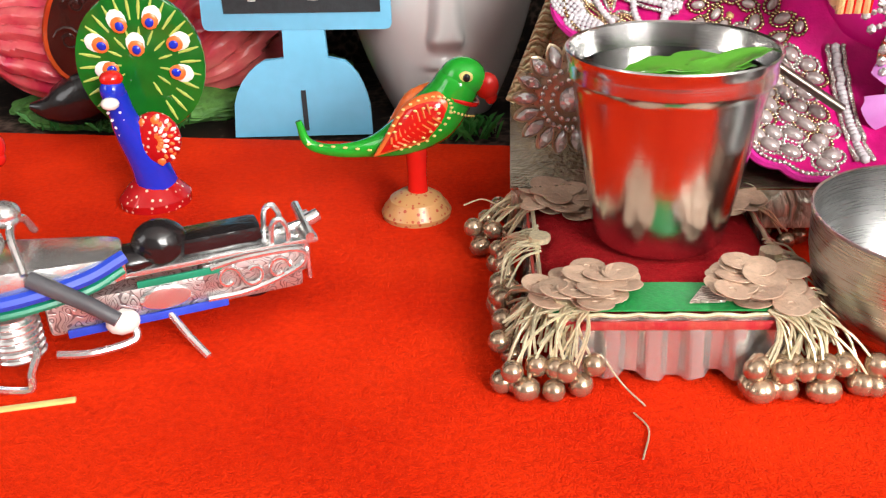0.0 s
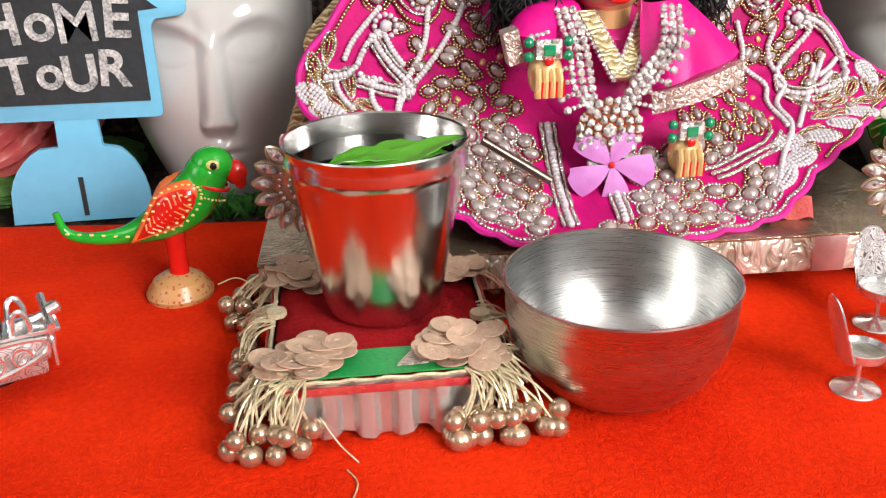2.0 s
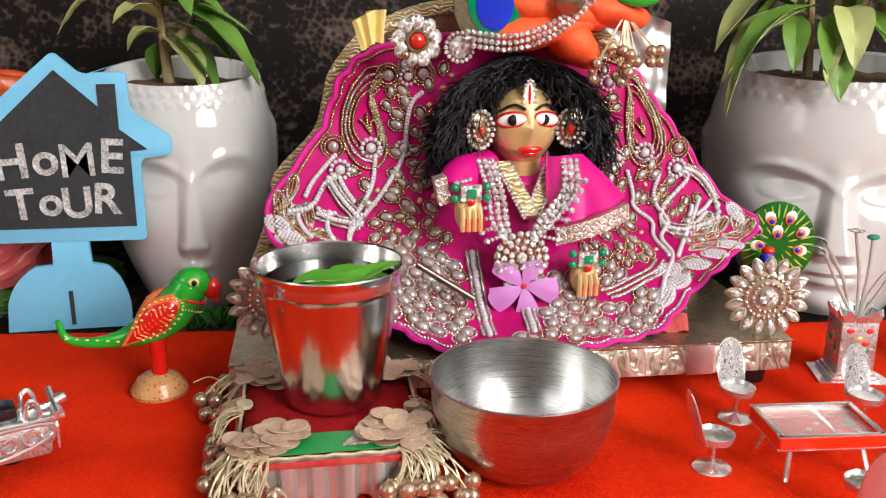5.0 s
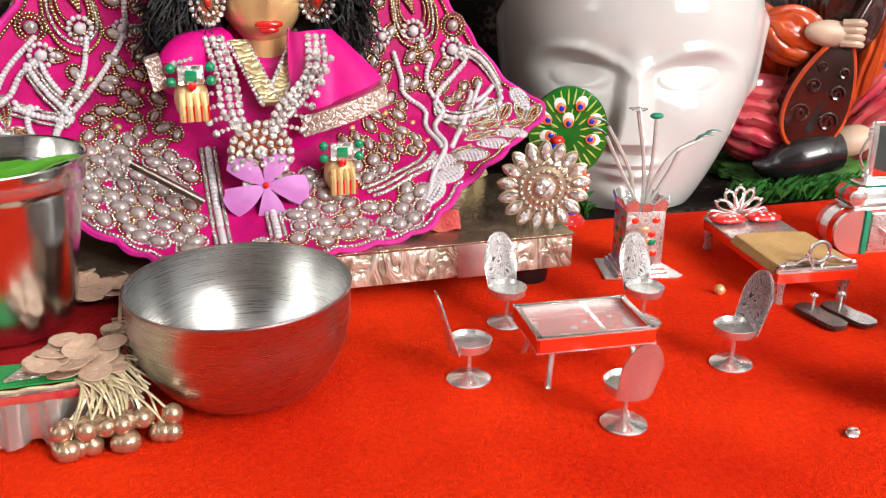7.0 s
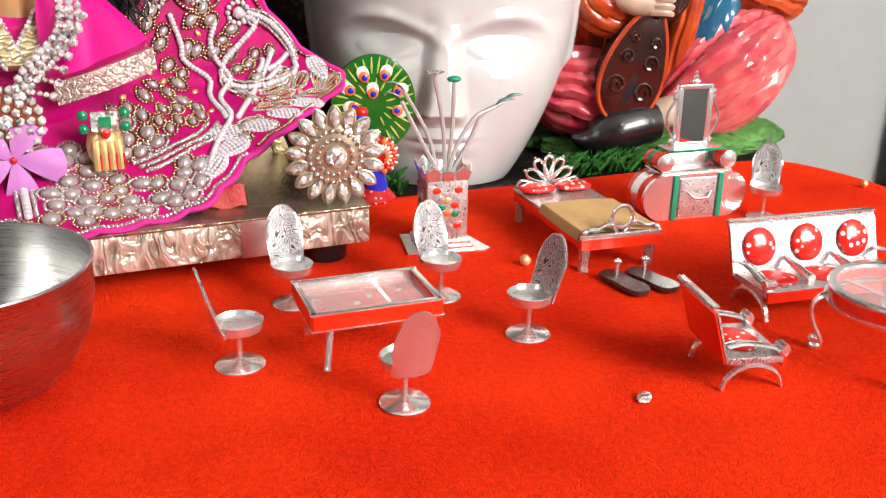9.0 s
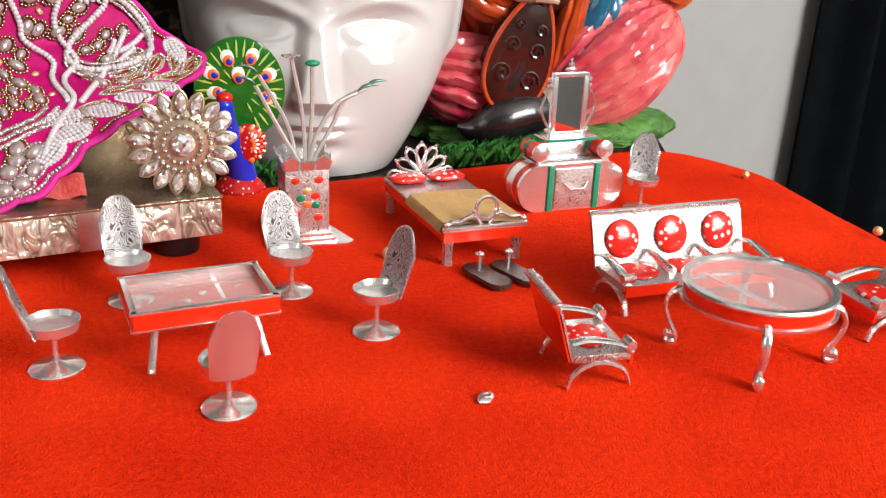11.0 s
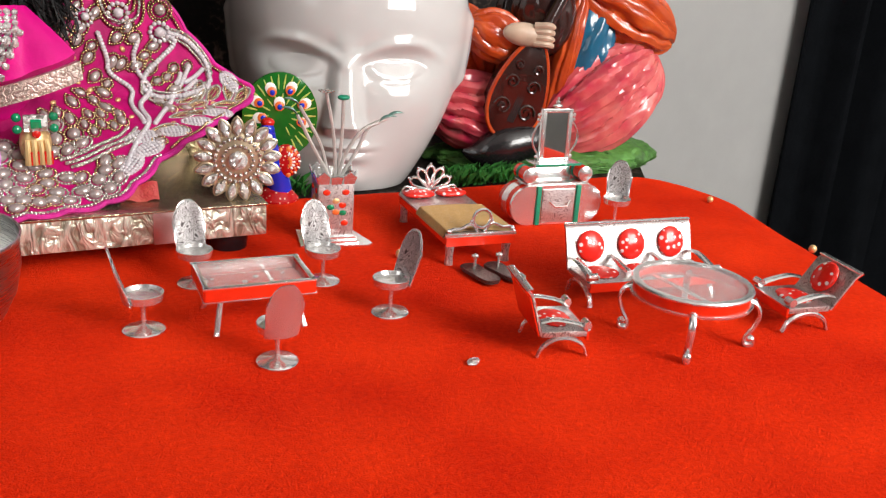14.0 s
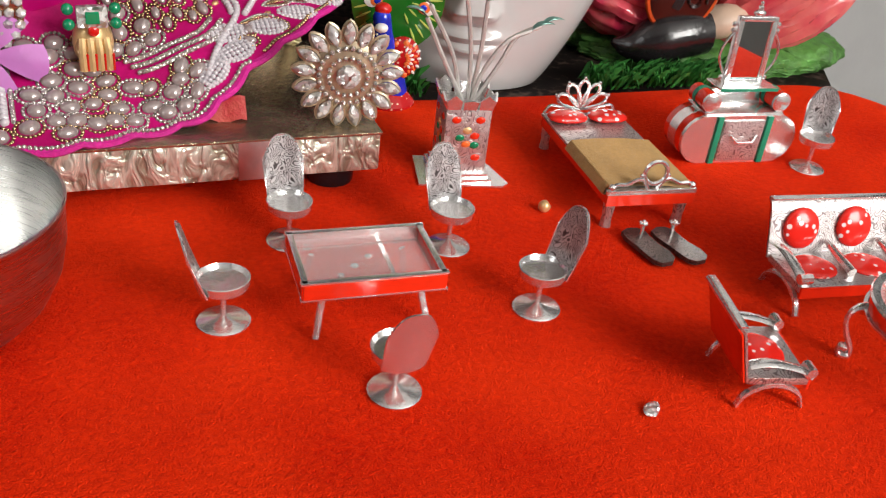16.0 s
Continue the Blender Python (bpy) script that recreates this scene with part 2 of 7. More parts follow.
def granite(name):
    m, n, l, p = material(name)
    tc, a, b = n.new("ShaderNodeTexCoord"), n.new("ShaderNodeTexNoise"), n.new("ShaderNodeTexVoronoi")
    a.inputs["Scale"].default_value, a.inputs["Detail"].default_value, a.inputs["Roughness"].default_value = 16, 9, 0.75
    b.inputs["Scale"].default_value = 220
    l.new(tc.outputs["Object"], a.inputs["Vector"])
    l.new(tc.outputs["Object"], b.inputs["Vector"])
    s = n.new("ShaderNodeMath")
    s.operation = "MULTIPLY_ADD"
    s.inputs[1].default_value = 0.25
    l.new(b.outputs["Distance"], s.inputs[0])
    l.new(a.outputs["Fac"], s.inputs[2])
    r = n.new("ShaderNodeValToRGB")
    r.color_ramp.elements[0].position, r.color_ramp.elements[0].color = 0.48, (0.006, 0.005, 0.005, 1)
    r.color_ramp.elements[1].position, r.color_ramp.elements[1].color = 0.82, (0.115, 0.078, 0.062, 1)
    e = r.color_ramp.elements.new(0.64)
    e.color = (0.010, 0.007, 0.006, 1)
    l.new(s.outputs[0], r.inputs[0])
    l.new(r.outputs[0], p.inputs["Base Color"])
    p.inputs["Roughness"].default_value = 0.55
    p.inputs["Specular IOR Level"].default_value = 0.10
    return m


RED_VELVET = velvet("red_velvet", (0.95, 0.040, 0.004), (0.56, 0.009, 0.001))
MAROON = velvet("maroon_velvet", (0.42, 0.012, 0.018), (0.22, 0.004, 0.008))
GRANITE = granite("dark_granite")
WALL = surface("white_plaster", (0.32, 0.316, 0.31), 0.85, vary=0.04, scale=30, bump=0.15, bump_scale=200)
CEIL = surface("ceiling_paint", (0.8, 0.8, 0.79), 0.9, vary=0.03, scale=20)
FLOOR = surface("floor_tile_grey", (0.25, 0.24, 0.22), 0.4, vary=0.15, scale=12)
CURTAIN = surface("black_curtain", (0.0035, 0.004, 0.005), 1.0, vary=0.3, scale=300, bump=0.4, bump_scale=900, spec=0.03)
FRAME = surface("window_frame_paint", (0.7, 0.7, 0.68), 0.5, vary=0.05)
CERAMIC = surface("white_glaze", (0.54, 0.536, 0.528), 0.07, vary=0.03, scale=35, coat=0.4, rough_vary=0.03, bump=0.03, bump_scale=60)
SOIL = surface("potting_soil", (0.10, 0.05, 0.025), 0.95, vary=0.6, scale=160, bump=1.0, bump_scale=260)
STEEL = brushed("brushed_steel", (0.68, 0.67, 0.66), 0.17)
STEEL_IN = brushed("bowl_steel", (0.52, 0.52, 0.51), 0.27, relief=0.012)
SILVER = surface("polished_silver", (0.80, 0.79, 0.78), 0.21, metal=0.84, vary=0.06, scale=300, bump=0.16, bump_scale=400)
SILVER_ORNATE = engraved("chased_silver", (0.66, 0.64, 0.63), (0.26, 0.22, 0.22), 0.36, 0.85)
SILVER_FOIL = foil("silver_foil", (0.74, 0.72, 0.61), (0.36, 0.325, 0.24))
FOIL_TOP = surface("foil_worn", (0.33, 0.265, 0.185), 0.20, metal=0.85, vary=0.5, scale=160, bump=0.6, bump_scale=420)
LINING = engraved("scroll_chased_silver", (0.50, 0.49, 0.49), (0.07, 0.06, 0.06), 0.40, 0.75, scale=210.0, line=0.26)
OXIDISED = engraved("oxidised_silver", (0.14, 0.12, 0.11), (0.03, 0.027, 0.026), 0.36, 0.8)
BLADE = surface("teal_tinted_silver", (0.16, 0.30, 0.26), 0.35, metal=0.5, vary=0.3, scale=300)
STALK = surface("dull_silver_wire", (0.58, 0.56, 0.53), 0.38, metal=0.4, vary=0.15, scale=300)
RED_ENAMEL = surface("red_enamel", (0.78, 0.03, 0.008), 0.15, vary=0.08, scale=300, coat=0.3)
RED_DOTTED = dotted("dotted_red_enamel", (0.72, 0.02, 0.012), (0.80, 0.70, 0.67), 250, 0.25)
GREEN_ENAMEL = surface("green_enamel", (0.005, 0.24, 0.13), 0.4, vary=0.1, scale=300)
BLUE_ENAMEL = surface("blue_enamel", (0.02, 0.06, 0.55), 0.5, vary=0.1, scale=300)
ACRYLIC = film("clear_acrylic")
MIRROR = surface("mirror_glass", (0.9, 0.9, 0.9), 0.03, metal=1.0, vary=0.01, rough_vary=0.01)
CORDUROY = surface("brown_corduroy", (0.40, 0.235, 0.085), 0.85, vary=0.15, scale=600, bump=0.3, bump_scale=1500, sheen=0.2)
BLACK_PAINT = surface("black_gloss_paint", (0.012, 0.010, 0.011), 0.18, vary=0.3, scale=120, coat=0.4, bump=0.4, bump_scale=300)
RUBBER = surface("grey_rubber", (0.09, 0.09, 0.10), 0.45, vary=0.15)
PAINT_GREEN = surface("green_lacquer", (0.015, 0.36, 0.025), 0.16, vary=0.12, scale=90, coat=0.5)
PAINT_DKGREEN = surface("dark_green_lacquer", (0.008, 0.13, 0.012), 0.16, vary=0.25, scale=90, coat=0.5)
PAINT_YELLOW = surface("yellow_paint", (0.75, 0.62, 0.22), 0.35, vary=0.1)
PAINT_LIME = surface("lime_paint", (0.42, 0.52, 0.10), 0.3, vary=0.1)
PAINT_RED = surface("red_lacquer", (0.60, 0.012, 0.008), 0.16, vary=0.12, scale=90, coat=0.5)
PAINT_ORANGE = surface("orange_paint", (0.80, 0.16, 0.03), 0.3, vary=0.12)
PAINT_BLUE = surface("blue_lacquer", (0.01, 0.03, 0.50), 0.16, vary=0.12, scale=90, coat=0.5)
PAINT_WHITE = surface("white_paint", (0.82, 0.80, 0.75), 0.3, vary=0.05)
PAINT_BLACK = surface("black_paint", (0.01, 0.01, 0.012), 0.25, vary=0.2)
STRAW = dotted("dotted_tan_lacquer", (0.52, 0.28, 0.11), (0.40, 0.07, 0.03), 380, 0.26, rough=0.3)
RED_STARS = dotted("dotted_red_lacquer", (0.45, 0.008, 0.010), (0.75, 0.55, 0.40), 330, 0.2)
SKY_BLUE = surface("sky_blue_board", (0.16, 0.49, 0.72), 0.5, vary=0.05, scale=120, bump=0.08)
CHALKBOARD = surface("chalkboard_black", (0.022, 0.026, 0.030), 0.85, vary=0.35, scale=260, bump=0.3, bump_scale=700)
CHALK = surface("white_chalk", (0.80, 0.80, 0.78), 0.95, scale=700, bump=0.6, bump_scale=1500, second=(0.10, 0.11, 0.12))
MAGENTA = surface("magenta_satin", (0.43, 0.002, 0.125), 0.55, vary=0.25, scale=120, bump=0.25, bump_scale=900, spec=0.15)
CAPE_SATIN = surface("bright_magenta_satin", (0.60, 0.003, 0.20), 0.36, vary=0.15, scale=60, bump=0.15, bump_scale=500, spec=0.35)
MAGENTA_TRIM = surface("magenta_thread", (0.55, 0.005, 0.24), 0.7, vary=0.2, scale=600, bump=0.5, bump_scale=1200)
PEARL = surface("pale_pearl", (0.41, 0.345, 0.335), 0.11, metal=0.4, vary=0.1, scale=200, coat=0.7)
WHITE_BEAD = surface("white_glass_beads", (0.56, 0.52, 0.55), 0.18, vary=0.08, scale=600, coat=0.3)
SILVER_BEAD = faceted("silver_twist_beads", (0.78, 0.72, 0.67), 0.16, 0.7, 900, 1.0)
GOLD_BEAD = surface("antique_gold_beads", (0.42, 0.29, 0.17), 0.22, metal=0.9, vary=0.2, scale=700)
BRONZE_BEAD = surface("bronze_pearl", (0.47, 0.335, 0.225), 0.24, metal=0.75, vary=0.1, scale=300, coat=0.2)
BRASS = surface("polished_brass", (0.86, 0.58, 0.27), 0.34, metal=0.55, vary=0.15, scale=90, bump=0.1, bump_scale=150)
DOLL_GOLD = surface("gilded_doll_metal", (0.78, 0.53, 0.24), 0.28, metal=0.45, vary=0.10, scale=90, coat=0.35)
PALE_GOLD = surface("pale_gold_setting", (0.52, 0.425, 0.29), 0.3, metal=0.6, vary=0.2, scale=500)
COIN = surface("dull_gold_coin", (0.58, 0.405, 0.29), 0.5, metal=0.2, vary=0.18, scale=500, bump=0.5, bump_scale=900)
THREAD = surface("gold_thread", (0.68, 0.60, 0.40), 0.34, metal=0.45, vary=0.25, scale=900)
CRYSTAL = faceted("rhinestone", (0.92, 0.90, 0.88), 0.07, 0.38, 620, 1.6)
GEM_GREEN = surface("green_stone", (0.0, 0.22, 0.09), 0.08, vary=0.2, coat=0.6)
GEM_RED = surface("red_stone", (0.5, 0.02, 0.01), 0.08, vary=0.2, coat=0.6)
HAIR = surface("black_hair", (0.005, 0.0045, 0.005), 0.5, vary=0.4, scale=300, bump=0.6, bump_scale=420, spec=0.22)
GREEN_SILK = surface("green_silk", (0.01, 0.27, 0.06), 0.5, vary=0.2, scale=600, bump=0.3, bump_scale=1200)
FRILL = net("silver_net_ribbon")
LACE = embossed("silver_lace", (0.70, 0.60, 0.54), 0.35, 900, 0.5, (0.42, 0.33, 0.28), metal=0.6)
DARK_PIPE = surface("dark_pipe_metal", (0.16, 0.13, 0.11), 0.3, metal=0.9, vary=0.25, scale=200)
RED_SCRAP = surface("red_brocade", (0.46, 0.07, 0.045), 0.6, scale=420, bump=0.6, bump_scale=500, second=(0.42, 0.006, 0.02))
GOLD_LACE = embossed("gold_lace", (0.66, 0.56, 0.33), 0.4, 420, 0.6, (0.34, 0.27, 0.13), metal=0.5)
PETAL = surface("lilac_petal", (0.48, 0.16, 0.47), 0.55, vary=0.12, scale=120, bump=0.2, bump_scale=200)
LEAF = surface("green_leaf", (0.13, 0.26, 0.035), 0.4, vary=0.3, scale=60, bump=0.25, bump_scale=160, second=(0.07, 0.17, 0.025))
LEAF_PALE = surface("pale_leaf", (0.36, 0.40, 0.15), 0.45, vary=0.2, scale=60, bump=0.25, bump_scale=160)
LEAF_WET = surface("floating_leaf", (0.09, 0.33, 0.03), 0.3, vary=0.25, scale=90, bump=0.3, bump_scale=150)
STEM = surface("plant_stem", (0.28, 0.22, 0.11), 0.7, vary=0.3, scale=150, bump=0.5, bump_scale=200)
WATER = clear("water", (0.05, 0.20, 0.11), 0.01, 1.33)
ORANGE_CLAY = surface("orange_glazed_clay", (0.60, 0.095, 0.014), 0.24, scale=70, coat=0.4, bump=0.25, bump_scale=140, second=(0.34, 0.030, 0.008))
PINK_CLAY = surface("pink_glazed_clay", (0.66, 0.17, 0.15), 0.24, scale=75, coat=0.4, bump=0.2, bump_scale=140, second=(0.50, 0.020, 0.065))
BLUE_CLAY = surface("teal_glazed_clay", (0.01, 0.10, 0.19), 0.2, vary=0.4, scale=45, coat=0.4)
BROWN_CLAY = surface("brown_glazed_clay", (0.032, 0.010, 0.008), 0.18, vary=0.4, scale=60, coat=0.5, bump=0.3, bump_scale=120)
PALE_CLAY = surface("pale_painted_clay", (0.52, 0.38, 0.28), 0.45, vary=0.2, scale=60)
MOSS_CLAY = surface("green_painted_clay", (0.06, 0.17, 0.03), 0.6, vary=0.6, scale=160, bump=1.0, bump_scale=300)
FEATHER = surface("peacock_feather_barbs", (0.10, 0.075, 0.035), 0.5, vary=0.4, scale=500, bump=0.5, bump_scale=900)
ORANGE_CLOTH = surface("orange_cloth", (0.80, 0.10, 0.02), 0.6, vary=0.15, scale=200, bump=0.4, bump_scale=700)


# ---- shapes ----
def thing(name, label, category, m, group=""):
    o = new(name)
    o.empty_display_size = 0.01
    o.matrix_basis = m
    return tagged(o, label, category, group)


def mesh_of(name, bm, mats, smooth=True):
    me = bpy.data.meshes.new(name)
    bmesh.ops.recalc_face_normals(bm, faces=bm.faces)
    for f in bm.faces:
        f.smooth = smooth
    bm.to_mesh(me)
    bm.free()
    for m in (mats if isinstance(mats, (list, tuple)) else [mats]):
        me.materials.append(m)
    if smooth:
        me.set_sharp_from_angle(angle=radians(38))
    return me


def part(name, bm, mats, parent, label="", smooth=True, m=None):
    o = new(name, mesh_of(name, bm, mats, smooth))
    o.parent = parent
    if m is not None:
        o.matrix_basis = m
    if label:
        tagged(o, label)
    return o


def solid(name, bm, mats, m, label, category, kind="", group="", smooth=True):
    o = new(name, mesh_of(name, bm, mats, smooth))
    o.matrix_basis = m
    return tagged(o, label, category, group, kind)


def paint(bm, start, index):
    bm.faces.ensure_lookup_table()
    for f in bm.faces[start:]:
        f.material_index = index


def box(bm, c, s, bevel=0.0, m=None, mat=0):
    n0 = len(bm.faces)
    mm = Matrix.Translation(c) @ Matrix.Diagonal((*s, 1))
    v = bmesh.ops.create_cube(bm, size=1, matrix=(m @ mm) if m is not None else mm)["verts"]
    if bevel:
        es = list({e for q in v for e in q.link_edges})
        bmesh.ops.bevel(bm, geom=es, offset=bevel, segments=2, profile=0.6, affect="EDGES")
    if mat:
        paint(bm, n0, mat)
    return bm


def ball(bm, c, r, sub=2, m=None, mat=0):
    n0 = len(bm.faces)
    r = r if isinstance(r, (tuple, list, Vector)) else (r, r, r)
    mm = Matrix.Translation(c) @ (m if m is not None else Matrix.Identity(4)) @ Matrix.Diagonal((*r, 1))
    bmesh.ops.create_icosphere(bm, subdivisions=sub, radius=1, matrix=mm)
    if mat:
        paint(bm, n0, mat)
    return bm


def lathe(bm, profile, n=32, m=None, mat=0, close=False):
    """Turn a profile of (radius, height) round the z axis."""
    n0 = len(bm.faces)
    rings = []
    for r, z in profile:
        ring = []
        for i in range(n):
            a = 2 * math.pi * i / n
            p = Vector((r * math.cos(a), r * math.sin(a), z))
            ring.append(bm.verts.new(m @ p if m is not None else p))
        rings.append(ring)
    if close:
        rings.append(rings[0])
    for a, b in zip(rings, rings[1:]):
        for i in range(n):
            bm.faces.new((a[i], a[(i + 1) % n], b[(i + 1) % n], b[i]))
    if not close:
        for ring in (rings[0], rings[-1]):
            bm.faces.new(ring)
    if mat:
        paint(bm, n0, mat)
    return bm


def curve(points, n):
    """Points along a smooth curve through the given ones."""
    p = [Vector(q) for q in points]
    p = [p[0] * 2 - p[1]] + p + [p[-1] * 2 - p[-2]]
    out = []
    for i in range(1, len(p) - 2):
        for k in range(n):
            t = k / n
            a, b, c, d = p[i - 1:i + 3]
            out.append(0.5 * (2 * b + (c - a) * t + (2 * a - 5 * b + 4 * c - d) * t * t + (3 * b - a - 3 * c + d) * t ** 3))
    return out + [p[-2]]


def tube(bm, points, radius, n=8, m=None, mat=0, flat=None, loop=False):
    """A round bar along points; radius a number or one per point; flat squashes it along one direction."""
    n0 = len(bm.faces)
    pts = [Vector(p) for p in points]
    rad = radius if isinstance(radius, (list, tuple)) else [radius] * len(pts)
    rings, side = [], None
    for i, p in enumerate(pts):
        if loop:
            d = (pts[(i + 1) % len(pts)] - pts[i - 1]).normalized()
        else:
            d = (pts[min(i + 1, len(pts) - 1)] - pts[max(i - 1, 0)]).normalized()
        if side is None:
            side = d.orthogonal().normalized()
        side = (side - d * side.dot(d)).normalized()
        up = d.cross(side)
        ring = []
        for k in range(n):
            a = 2 * math.pi * k / n
            o = (side * math.cos(a) + up * math.sin(a)) * rad[i]
            if flat:
                f = Vector(flat[0]).normalized()
                o -= f * o.dot(f) * (1 - flat[1])
            q = p + o
            ring.append(bm.verts.new(m @ q if m is not None else q))
        rings.append(ring)
    pairs = list(zip(rings, rings[1:]))
    if loop:
        pairs.append((rings[-1], rings[0]))
    for a, b in pairs:
        for k in range(n):
            bm.faces.new((a[k], a[(k + 1) % n], b[(k + 1) % n], b[k]))
    if not loop:
        bm.faces.new(rings[0])
        bm.faces.new(rings[-1])
    if mat:
        paint(bm, n0, mat)
    return bm


def slab(bm, outline, y0, y1, m=None, mat=0, bevel=0.0):
    """Extrude an outline in x and z from y0 to y1."""
    n0 = len(bm.faces)
    pts = [(Vector((x, y0, z)), Vector((x, y1, z))) for x, z in outline]
    f = [bm.verts.new(m @ a if m is not None else a) for a, b in pts]
    g = [bm.verts.new(m @ b if m is not None else b) for a, b in pts]
    bm.faces.new(f)
    bm.faces.new(g[::-1])
    for i in range(len(f)):
        j = (i + 1) % len(f)
        bm.faces.new((f[j], f[i], g[i], g[j]))
    if bevel:
        es = [e for e in bm.edges if all(v in f for v in e.verts) or all(v in g for v in e.verts)]
        bmesh.ops.bevel(bm, geom=es, offset=bevel, segments=2, profile=0.6, affect="EDGES")
    if mat:
        paint(bm, n0, mat)
    return bm


def arc(cx, cz, r, a0, a1, n):
    return [(cx + r * math.cos(radians(a0 + (a1 - a0) * i / n)), cz + r * math.sin(radians(a0 + (a1 - a0) * i / n))) for i in range(n + 1)]


def sheet(bm, fn, nu, nv, thick, mat=0, loop=False):
    """A sheet with thickness; fn(u, v) gives its points for u and v from 0 to 1."""
    n0 = len(bm.faces)
    g = [[Vector(fn(i / nu, j / nv)) for j in range(nv + 1)] for i in range(nu + (0 if loop else 1))]
    N = len(g)

    def normal(i, j):
        a = g[(i + 1) % N if loop else min(i + 1, N - 1)][j] - g[i - 1 if loop else max(i - 1, 0)][j]
        b = g[i][min(j + 1, nv)] - g[i][max(j - 1, 0)]
        c = a.cross(b)
        return c.normalized() if c.length > 1e-12 else Vector((0, 0, 1))
    top = [[bm.verts.new(g[i][j]) for j in range(nv + 1)] for i in range(N)]
    low = [[bm.verts.new(g[i][j] - normal(i, j) * thick) for j in range(nv + 1)] for i in range(N)]
    for i in range(N if loop else N - 1):
        k = (i + 1) % N
        for j in range(nv):
            bm.faces.new((top[i][j], top[k][j], top[k][j + 1], top[i][j + 1]))
            bm.faces.new((low[i][j + 1], low[k][j + 1], low[k][j], low[i][j]))
        for j in (0, nv):
            bm.faces.new((top[i][j], low[i][j], low[k][j], top[k][j]))
    if not loop:
        for i in (0, N - 1):
            for j in range(nv):
                bm.faces.new((top[i][j], top[i][j + 1], low[i][j + 1], low[i][j]))
    if mat:
        paint(bm, n0, mat)
    return bm


def leaf(bm, base, tip, width, droop, cup=0.25, n=10, mat=0, side=None):
    """A pointed leaf with a folded midrib, from base to tip, sagging by droop."""
    b, t = Vector(base), Vector(tip)
    d = t - b
    s = Vector(side).normalized() if side else d.cross(Vector((0, 0, 1)))
    s = s.normalized() if s.length > 1e-6 else Vector((1, 0, 0))
    up = s.cross(d).normalized()

    def fn(u, v):
        w = width * (math.sin(math.pi * u ** 0.8) ** 0.8) * (v - 0.5)
        p = b + d * u + s * w + up * (abs(w) * cup * 2 + math.sin(math.pi * u) * droop)
        return p + up * (0.02 * width * math.sin(u * 23 + v * 9))
    return sheet(bm, fn, n, 4, 0.0004, mat)


B = bmesh.new


# ---- the room ----
def wall(name, x0, x1, y0, y1, z0, z1, mat, label, category="wall"):
    bm = box(B(), ((x0 + x1) / 2, (y0 + y1) / 2, (z0 + z1) / 2), (x1 - x0, y1 - y0, z1 - z0))
    return solid(name, bm, mat, Matrix.Identity(4), label, category, "structure", smooth=False)


def pierced(name, m, length, height, hole, thick, mat, label):
    """A wall along x with one opening (x0, x1, z0, z1)."""
    a, b, c, d = hole
    bm = B()
    box(bm, (a / 2, 0, height / 2), (a, thick, height))
    box(bm, ((b + length) / 2, 0, height / 2), (length - b, thick, height))
    box(bm, ((a + b) / 2, 0, c / 2), (b - a, thick, c))
    box(bm, ((a + b) / 2, 0, (d + height) / 2), (b - a, thick, height - d))
    return solid(name, bm, mat, m, label, "wall", "structure", smooth=False)


wall("wall_north_stone", -1.6, 0.80, 0.66, 0.76, -0.8, 1.8, GRANITE, "dark mottled granite slab wall behind the planters")
wall("wall_north_plaster", 0.80, 2.0, 0.662, 0.76, -0.8, 1.8, WALL, "plain off-white plastered wall beside the dark curtain")
wall("wall_east", 2.0, 2.1, -1.8, 0.76, -0.8, 1.8, WALL, "plain off-white plastered side wall")
pierced("wall_south", pose(-1.6, -1.75, -0.8), 3.6, 2.6, (2.3, 3.4, 1.35, 2.45), 0.1, WALL, "plain off-white wall with a window opening")
pierced("wall_west", pose(-1.55, 0.76, -0.8, 0, 0, -90), 2.5, 2.6, (0.85, 1.75, 1.35, 2.45), 0.1, WALL, "plain off-white side wall with an opening for the added fill light")
wall("floor", -1.6, 2.1, -1.8, 0.76, -0.9, -0.8, FLOOR, "grey tiled room floor", "floor")
wall("ceiling", -1.6, 2.1, -1.8, 0.76, 1.8, 1.9, CEIL, "plain white ceiling", "ceiling")


def window(name, m, w, h):
    win = thing(name, "unseen white framed casement window letting in daylight", "window", m)
    tagged(win, kind="structure")
    for x in (-w / 2 + 0.02, 0, w / 2 - 0.02):
        part("window_bar", box(B(), (x, 0, 0), (0.03, 0.05, h), 0.004), FRAME, win)
    for z in (-h / 2 + 0.02, h / 2 - 0.02):
        part("window_rail", box(B(), (0, 0, z), (w, 0.06, 0.04), 0.004), FRAME, win)


window("window_1", pose(1.25, -1.74, 1.10), 1.1, 1.1)
# west window is added, out of view, to go with the fill lamp
window("added_window_2", pose(-1.54, -0.55, 1.10, 0, 0, 90), 0.9, 1.1)


def curtain_fn(u, v):
    return (1.126 + 0.85 * u, 0.632 + 0.018 * math.sin(u * 55) + 0.006 * math.sin(u * 131 + v * 3), -0.8 + 2.55 * v)


solid("curtain", sheet(B(), curtain_fn, 120, 8, 0.003), CURTAIN, Matrix.Identity(4), "long black fabric curtain hanging in folds by the wall", "curtain")

